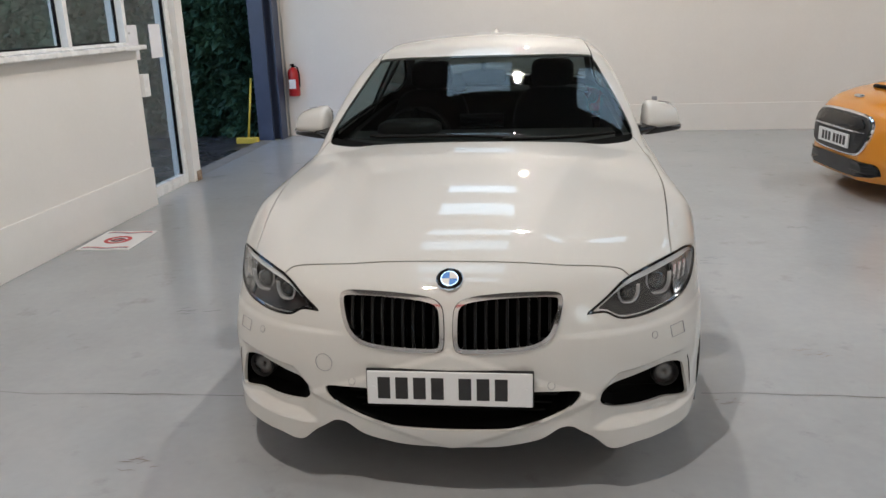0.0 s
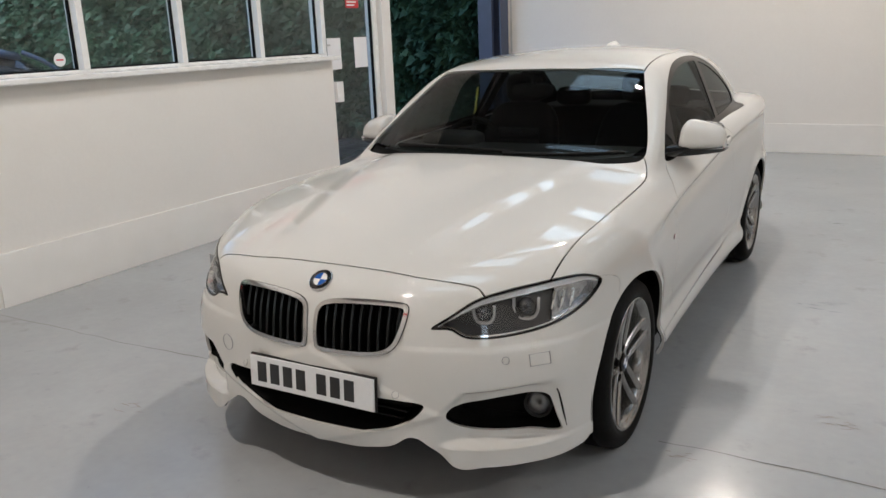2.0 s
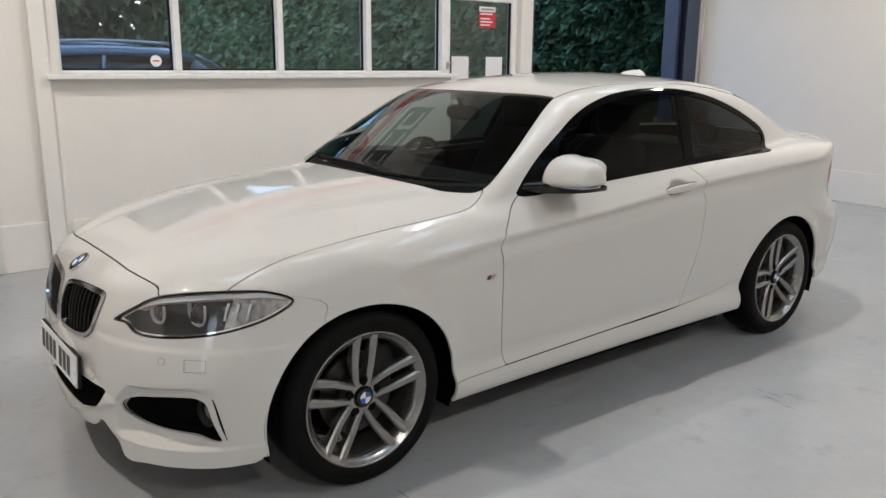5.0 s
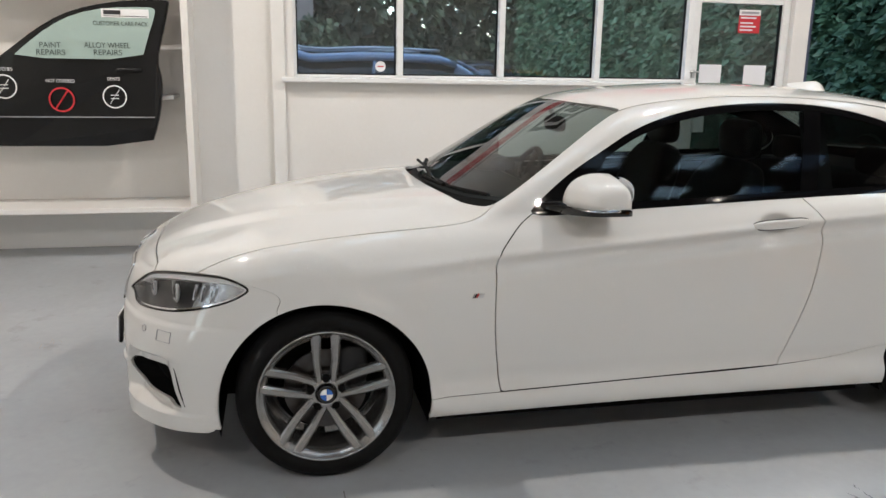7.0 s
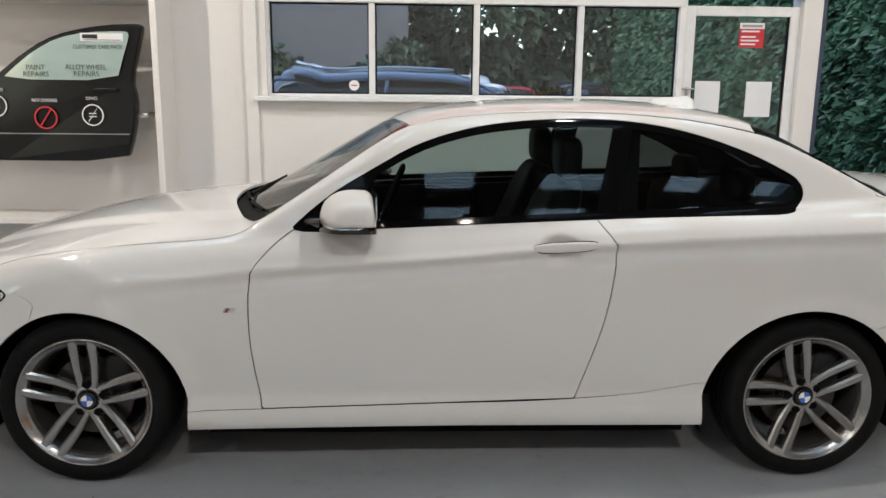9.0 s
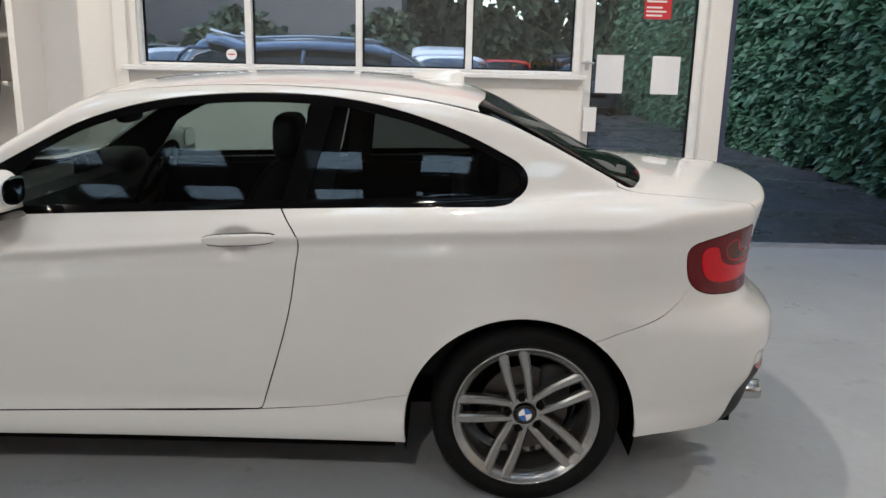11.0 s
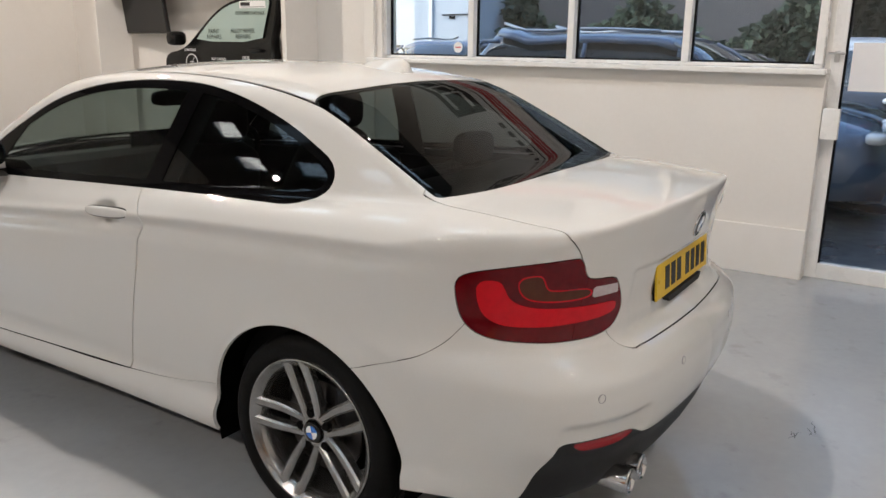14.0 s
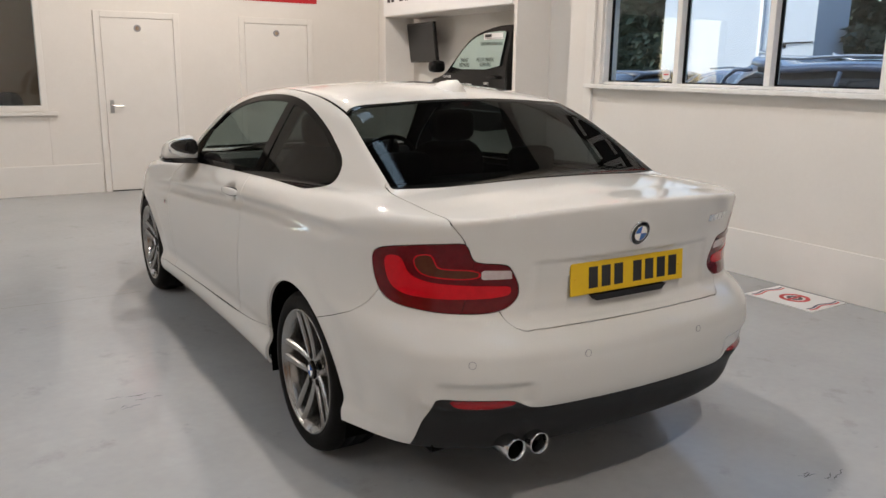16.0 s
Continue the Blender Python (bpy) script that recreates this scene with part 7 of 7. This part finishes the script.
def parked_car(label, paint, at, rz, tall=1.45, long=4.3, wide=1.78, rails=False, roof=None, boxy=0.0):
    """A parked car, nose towards its own +y: lofted body, glazed cabin, lamps and four wheels."""
    c = thing("parked_car", label, "car", at, "parked cars in the yard", rz)
    h = long / 2
    z0 = -0.02

    def ring(bm, y, half, lo, hi, crown):
        out = []
        for a in np.linspace(0, math.pi, 15):
            cx, sz = math.cos(a), math.sin(a)
            out.append(bm.verts.new((half * math.copysign(abs(cx) ** 0.42, cx), y, lo + (hi - lo) * sz**0.45 + crown * sz * sz)))
        return out

    def loft(bm, rings):
        for p, q in zip(rings, rings[1:]):
            for i in range(len(p) - 1):
                bm.faces.new((p[i], p[i + 1], q[i + 1], q[i]))
            bm.faces.new((p[-1], p[0], q[0], q[-1]))
        bm.faces.new(rings[0][::-1])
        bm.faces.new(rings[-1])

    belt = tall * 0.62
    prof = curve([(-1.0, belt * 0.86), (-0.9, belt * 0.99), (-0.5, belt), (0.3, belt * 0.99), (0.55, belt * 0.95), (0.85, belt * 0.86), (0.97, belt * 0.72), (1.0, belt * 0.6)], 0.02)
    plan = curve([(-1.0, 0.80), (-0.93, 0.95), (-0.6, 1.0), (0.5, 1.0), (0.88, 0.93), (1.0, 0.72)], 0.02)
    bm = bmesh.new()
    loft(bm, [ring(bm, h * s, wide / 2 * float(plan(s)), 0.22 + z0, float(prof(s)) - 0.03, 0.03) for s in np.linspace(-1, 1, 26)])
    body = part("body", bm, paint, c, "", True)
    cab = curve([(-0.95 - boxy * 0.03, belt * 0.95), (-0.80 - boxy * 0.12, tall * 0.93), (-0.55, tall * 0.985), (-0.1, tall), (0.10 + boxy * 0.1, tall * 0.965), (0.22 + boxy * 0.12, tall * 0.87), (0.46 + boxy * 0.04, belt * 0.96)], 0.02)
    bm = bmesh.new()
    loft(bm, [ring(bm, h * s, wide / 2 * 0.93 - 0.18 * max(0, float(cab(s)) - belt), belt * 0.9, float(cab(s)) - 0.03, 0.03) for s in np.linspace(-0.94, 0.45, 20)])
    part("cabin_glass", bm, YARD_GLASS, c, "dark cabin glazing", True)
    bm = bmesh.new()
    loft(bm, [ring(bm, h * s, wide / 2 * 0.93 - 0.18 * (float(cab(s)) - belt) - 0.02, float(cab(s)) - 0.10, float(cab(s)) - 0.022, 0.03) for s in np.linspace(-0.74, 0.10 + boxy * 0.1, 12)])
    part("roof", bm, roof or paint, c, "", True)
    for sd in (-1, 1):
        for s0, s1 in ((0.10 + boxy * 0.1, 0.44), (-0.30, -0.27), (-0.72, -0.90)):
            bm = bmesh.new()
            pts = []
            for s in np.linspace(s0, s1, 5):
                zz = min(float(cab(s)) - 0.03, tall - 0.09) if abs(s1 - s0) > 0.05 else belt + (tall - 0.10 - belt) * (s - s0) / (s1 - s0)
                pts.append((sd * (wide / 2 * 0.93 - 0.18 * max(0, zz - belt) - 0.004), h * s, zz))
            tube_into(bm, pts, 0.022, 8)
            part("pillar", bm, paint, c, "", True)
        for s in (0.62, -0.60):
            bm = bmesh.new()
            lathe_into(bm, [(0.21, 0.07), (0.30, 0.08), (0.325, 0.05), (0.325, -0.06), (0.30, -0.09), (0.21, -0.08)], 30)
            w = part("wheel", placed(bm, pose(sd * (wide / 2 - 0.10), h * s, 0.325 + z0, 0, 0, 0 if sd > 0 else 180)), RUBBER, c, "", True)
            bm = bmesh.new()
            lathe_into(bm, [(0.21, 0.06), (0.19, 0.045), (0.05, 0.06), (0.001, 0.065), (0.001, 0.0), (0.21, 0.0)], 24)
            part("rim", placed(bm, pose(sd * (wide / 2 - 0.10), h * s, 0.325 + z0, 0, 0, 0 if sd > 0 else 180)), STEEL, w, "", True)
        bm = bmesh.new()
        blob_into(bm, (sd * wide * 0.36, h * 0.955, belt * 0.74), (0.17, 0.09, 0.055), (0.7, 0.7), 20, 10)
        part("headlight", bm, LAMP_BROW, c, "pale head lamp", True)
        bm = bmesh.new()
        blob_into(bm, (sd * wide * 0.40, -h * 0.965, belt * 0.82), (0.11, 0.07, 0.07), (0.7, 0.7), 20, 10)
        part("tail_light", bm, LAMP_RED, c, "red tail lamp", True)
        bm = bmesh.new()
        blob_into(bm, (sd * (wide / 2 + 0.06), h * 0.32, belt + 0.06), (0.10, 0.05, 0.065), (0.7, 0.7), 18, 10)
        part("wing_mirror", bm, paint, c, "", True)
        if rails:
            bm = bmesh.new()
            tube_into(bm, [(sd * (wide / 2 - 0.27), h * s, float(cab(s)) + 0.035) for s in np.linspace(-0.72, 0.06, 8)], 0.016, 8)
            part("roof_rail", bm, STEEL, c, "", True)
    bm = bmesh.new()
    box_into(bm, (-0.45, h * 0.975, 0.42), (0.45, h + 0.0, 0.62), 0.02)
    part("front_grille", bm, RUBBER, c)
    return c


for spec in (("blue-grey estate car with roof rails parked outside the window", BLUEGREY, (-5.95, 1.50, 0), 0, 1.60, 4.4, 1.8, True, None, 0.4),
             ("silver car parked in the yard", SILVER, (-6.4, -4.6, 0), 4, 1.50, 4.4, 1.8, False, None, 0.0),
             ("blue-grey car parked in the yard", BLUEGREY, (-9.6, -3.6, 0), -86, 1.52, 4.3, 1.8, True, None, 0.3),
             ("dark car parked in the yard", DARKCAR, (-9.4, -6.4, 0), -88, 1.50, 4.3, 1.8, False, None, 0.0),
             ("silver car parked in the yard", SILVER, (-9.8, -1.75, 0), -90, 1.52, 4.3, 1.8, True, None, 0.2),
             ("pale car parked in the yard", WHITECAR, (-12.5, -9.0, 0), -88, 1.46, 4.2, 1.78, False, None, 0.0),
             ("silver car parked in the yard", SILVER, (-13.2, -6.0, 0), -88, 1.48, 4.2, 1.78, False, None, 0.0),
             ("dark boxy car with a pale roof parked in the yard", DARKCAR, (-13.6, 2.4, 0), -84, 1.50, 3.9, 1.75, False, WHITECAR, 0.8),
             ("dark blue car parked beside the estate car", DARKCAR, (-8.45, 1.45, 0), 0, 1.47, 4.3, 1.78, False, None, 0.2),
             ("red car parked in the yard", REDCAR, (-21.0, 4.05, 0), -92, 1.42, 4.1, 1.75, False, None, 0.2),
             ("dark car parked in the yard", DARKCAR, (-21.0, 6.3, 0), -90, 1.55, 4.3, 1.8, False, None, 0.5)):
    parked_car(*spec)

# conifer hedge along the far side of the opening
LEAF = material("conifer_leaf", (0.019, 0.060, 0.040), 0.6, second=(0.042, 0.112, 0.064), scale=2.2, mix=0.9, fine=0.3)
LEAF_FAR = material("far_leaf", (0.028, 0.050, 0.036), 0.7, second=(0.055, 0.085, 0.05), scale=0.5, mix=0.9, fine=0.3)
BARK = material("bark", (0.07, 0.055, 0.045), 0.9, second=(0.04, 0.032, 0.028), scale=6, bump=0.6, bump_scale=14)


def sprays(name, label, centres, outward, size, fronds, mat, seed):
    """Masses of flat leaf sprays about given centres, each fanning out and drooping."""
    rng = np.random.default_rng(seed)
    n = len(centres)
    base = np.repeat(centres, fronds, 0)
    d = rng.normal(size=(n * fronds, 3)) * (0.8, 0.8, 0.7) + np.array(outward)
    d /= np.linalg.norm(d, axis=1, keepdims=True)
    s = size * rng.uniform(0.55, 1.35, (n * fronds, 1))
    side = np.cross(d, rng.normal(size=d.shape))
    side /= np.linalg.norm(side, axis=1, keepdims=True)
    tip = base + d * s + np.array((0, 0, -0.25)) * s
    mid = base + d * s * 0.5
    w = s * 0.26
    v = np.stack([base, mid + side * w, tip, mid - side * w], 1).reshape(-1, 3)
    q = np.arange(len(v)).reshape(-1, 4)
    me = bpy.data.meshes.new(name)
    me.from_pydata(v.tolist(), [], q.tolist())
    me.materials.append(mat)
    return tagged(new(name, me), label, "foliage", kind="stuff")


rng = np.random.default_rng(4)
n = 15000
hx = -3.5 - 19.0 * rng.random(n) ** 1.5
hz = 0.05 + 6.5 * rng.random(n) ** 1.15
lump = np.array([noise.noise((a * 0.9, b * 0.9, 2.0)) * 0.35 + noise.noise((a * 2.6, b * 2.6, 5.0)) * 0.16 for a, b in zip(hx, hz)])
hy = 7.75 + 0.35 * (1 - np.minimum(hz, 1.0)) * 0 + lump + 0.10 * rng.random(n) + 0.35 * np.exp(-hz / 0.25) * 0
sprays("hedge", "tall dense green conifer hedge beside the yard", np.stack([hx, hy, hz], 1), (0, -1.0, 0.35), 0.20, 7, LEAF, 8)
# plain box behind the sprays; its near-black colour stands in for inner shade
structure(box("hedge_core", (-22.5, 8.15, -0.1), (-3.42, 8.9, 6.4), material("hedge_shade", (0.010, 0.018, 0.012), 0.9, second=(0.018, 0.022, 0.014), scale=2)), "dark box inside the hedge, coloured for the shade between its leaves")
# woodland at the far end of the yard
m = 9000
fy = rng.uniform(-24, 8.5, m)
fz = 0.2 + 9.5 * rng.random(m) ** 1.3
keep = np.array([noise.noise((a * 0.35, b * 0.30, 9.0)) > -0.95 + 0.09 * (b - 4) for a, b in zip(fy, fz)])
fy, fz = fy[keep], fz[keep]
fx = -24.0 + np.array([1.6 * noise.noise((a * 0.4, b * 0.4, 1.0)) for a, b in zip(fy, fz)])
sprays("woodland", "dark woodland and shrubs behind the car park", np.stack([fx, fy, fz], 1), (1.0, 0, 0.3), 0.62, 5, LEAF_FAR, 9)
for k in range(11):
    ty = -20 + 2.6 * k + rng.uniform(-0.8, 0.8)
    tr = thing("tree", "bare dark tree trunk with limbs behind the car park", "tree", (-25.5 + rng.uniform(-1, 1), ty, -0.1), "trees behind the yard")
    bm = bmesh.new()
    hgt = rng.uniform(8, 11)
    secs = [(0.16 * math.sin(3 * t + k), 0.16 * math.cos(4 * t + k), hgt * t) for t in np.linspace(0, 1, 9)]
    for i, (p, q) in enumerate(zip(secs, secs[1:])):
        tube_into(bm, [p, q], 0.20 * (1 - i / 10), 9)
    for b in range(9):
        z = hgt * rng.uniform(0.3, 0.95)
        a = rng.uniform(0, 6.28)
        L = rng.uniform(1.0, 2.4)
        tube_into(bm, [(0, 0, z), (0.5 * L * math.cos(a), 0.5 * L * math.sin(a), z + 0.35 * L), (L * math.cos(a), L * math.sin(a), z + 0.55 * L)], 0.05, 6)
    part("trunk", bm, BARK, tr, "", True)

# white hall and houses across the yard
RENDER_WHITE = material("white_render", (0.50, 0.54, 0.59), 0.7, second=(0.43, 0.47, 0.52), scale=0.8, mix=0.6, bump=0.1)
BRICK = material("brown_brick", (0.10, 0.095, 0.10), 0.85, second=(0.075, 0.07, 0.075), scale=3, mix=0.8, bump=0.4, bump_scale=24)
SLATE = material("grey_slate", (0.22, 0.24, 0.26), 0.6, second=(0.16, 0.175, 0.19), scale=3, mix=0.7, bump=0.4, bump_scale=20)


def gable_house(label, wall, x0, x1, y0, y1, eaves, ridge, windows):
    hs = thing("house", label, "house")
    bm = bmesh.new()
    box_into(bm, (x0, y0, -0.1), (x1, y1, eaves))
    part("wall", bm, wall, hs)
    bm = bmesh.new()
    ym = (y0 + y1) / 2
    prism_into(bm, [(y0 - 0.35, eaves - 0.12), (y1 + 0.35, eaves - 0.12), (ym, ridge)], "x", x0 - 0.3, x1 + 0.3)
    part("roof", bm, SLATE, hs, "grey slate roof")
    bm = bmesh.new()
    tube_into(bm, [(x1 + 0.32, y0 - 0.35, eaves - 0.10), (x1 + 0.32, ym, ridge + 0.02), (x1 + 0.32, y1 + 0.35, eaves - 0.10)], 0.08, 6)
    part("bargeboard", bm, UPVC, hs, "white bargeboard")
    for wy0, wz, ww, wh in windows:
        bm = bmesh.new()
        for lo, hi in (((wy0, wz), (wy0 + ww, wz + 0.09)), ((wy0, wz + wh - 0.09), (wy0 + ww, wz + wh)), ((wy0, wz + 0.09), (wy0 + 0.09, wz + wh - 0.09)), ((wy0 + ww - 0.09, wz + 0.09), (wy0 + ww, wz + wh - 0.09)), ((wy0 + ww / 2 - 0.04, wz + 0.09), (wy0 + ww / 2 + 0.04, wz + wh - 0.09))):
            box_into(bm, (x1, *lo), (x1 + 0.06, *hi))
        wi = part("window", bm, UPVC, hs, "white framed window")
        box("pane", (x1 + 0.004, wy0 + 0.05, wz + 0.05), (x1 + 0.02, wy0 + ww - 0.05, wz + wh - 0.05), YARD_GLASS, wi, "", 0)
    return hs


hall = thing("white_hall", "plain white rendered hall across the car park", "building")
box("wall", (-17.3, -11.6, -0.1), (-16.0, -6.75, 6.2), RENDER_WHITE, hall)
box("downpipe", (-16.0, -8.32, 0.0), (-15.92, -8.22, 6.2), UPVC, hall)
box("roof", (-17.5, -11.8, 6.2), (-15.8, -6.55, 6.4), SLATE, hall)
for yy, zz, ww in ((-7.9, 3.6, 0.22), (-7.7, 2.1, 0.18)):
    box("vent", (-16.0, yy, zz), (-15.96, yy + ww, zz + 0.08), RUBBER, hall, "", 0)
for zz in (2.2, 3.7):
    bm = bmesh.new()
    tube_into(bm, [(-15.95, -7.9, zz), (-15.95, -6.75, zz + 0.02)], 0.018, 6)
    part("cable", bm, RUBBER, hall)
gable_house("pale house with a grey slate roof", RENDER_WHITE, -30, -24, -23.5, -16.5, 3.6, 6.4, ((-20.4, 1.6, 1.3, 1.1),))
gable_house("brown brick house with white windows", BRICK, -27, -21, -7.6, 1.0, 5.2, 8.2, ((-5.4, 3.0, 1.5, 1.3),))
cc = np.stack([-17.5 + 0.6 * rng.random(2600), rng.uniform(-6.6, 1.5, 2600), 0.2 + 2.3 * rng.random(2600)], 1)
cc = cc[cc[:, 2] < 2.0 + 0.5 * np.sin(cc[:, 1] * 1.7)]
sprays("shrubs", "dark shrubs in front of the brick house", cc, (1.0, 0, 0.4), 0.30, 6, LEAF_FAR, 12)
cc = np.stack([-20.5 + 0.6 * rng.random(1500), rng.uniform(-18, -10.8, 1500), 0.1 + 2.6 * rng.random(1500)], 1)
sprays("shrubs", "dark shrubs beside the white hall", cc, (1.0, 0, 0.4), 0.32, 6, LEAF_FAR, 13)
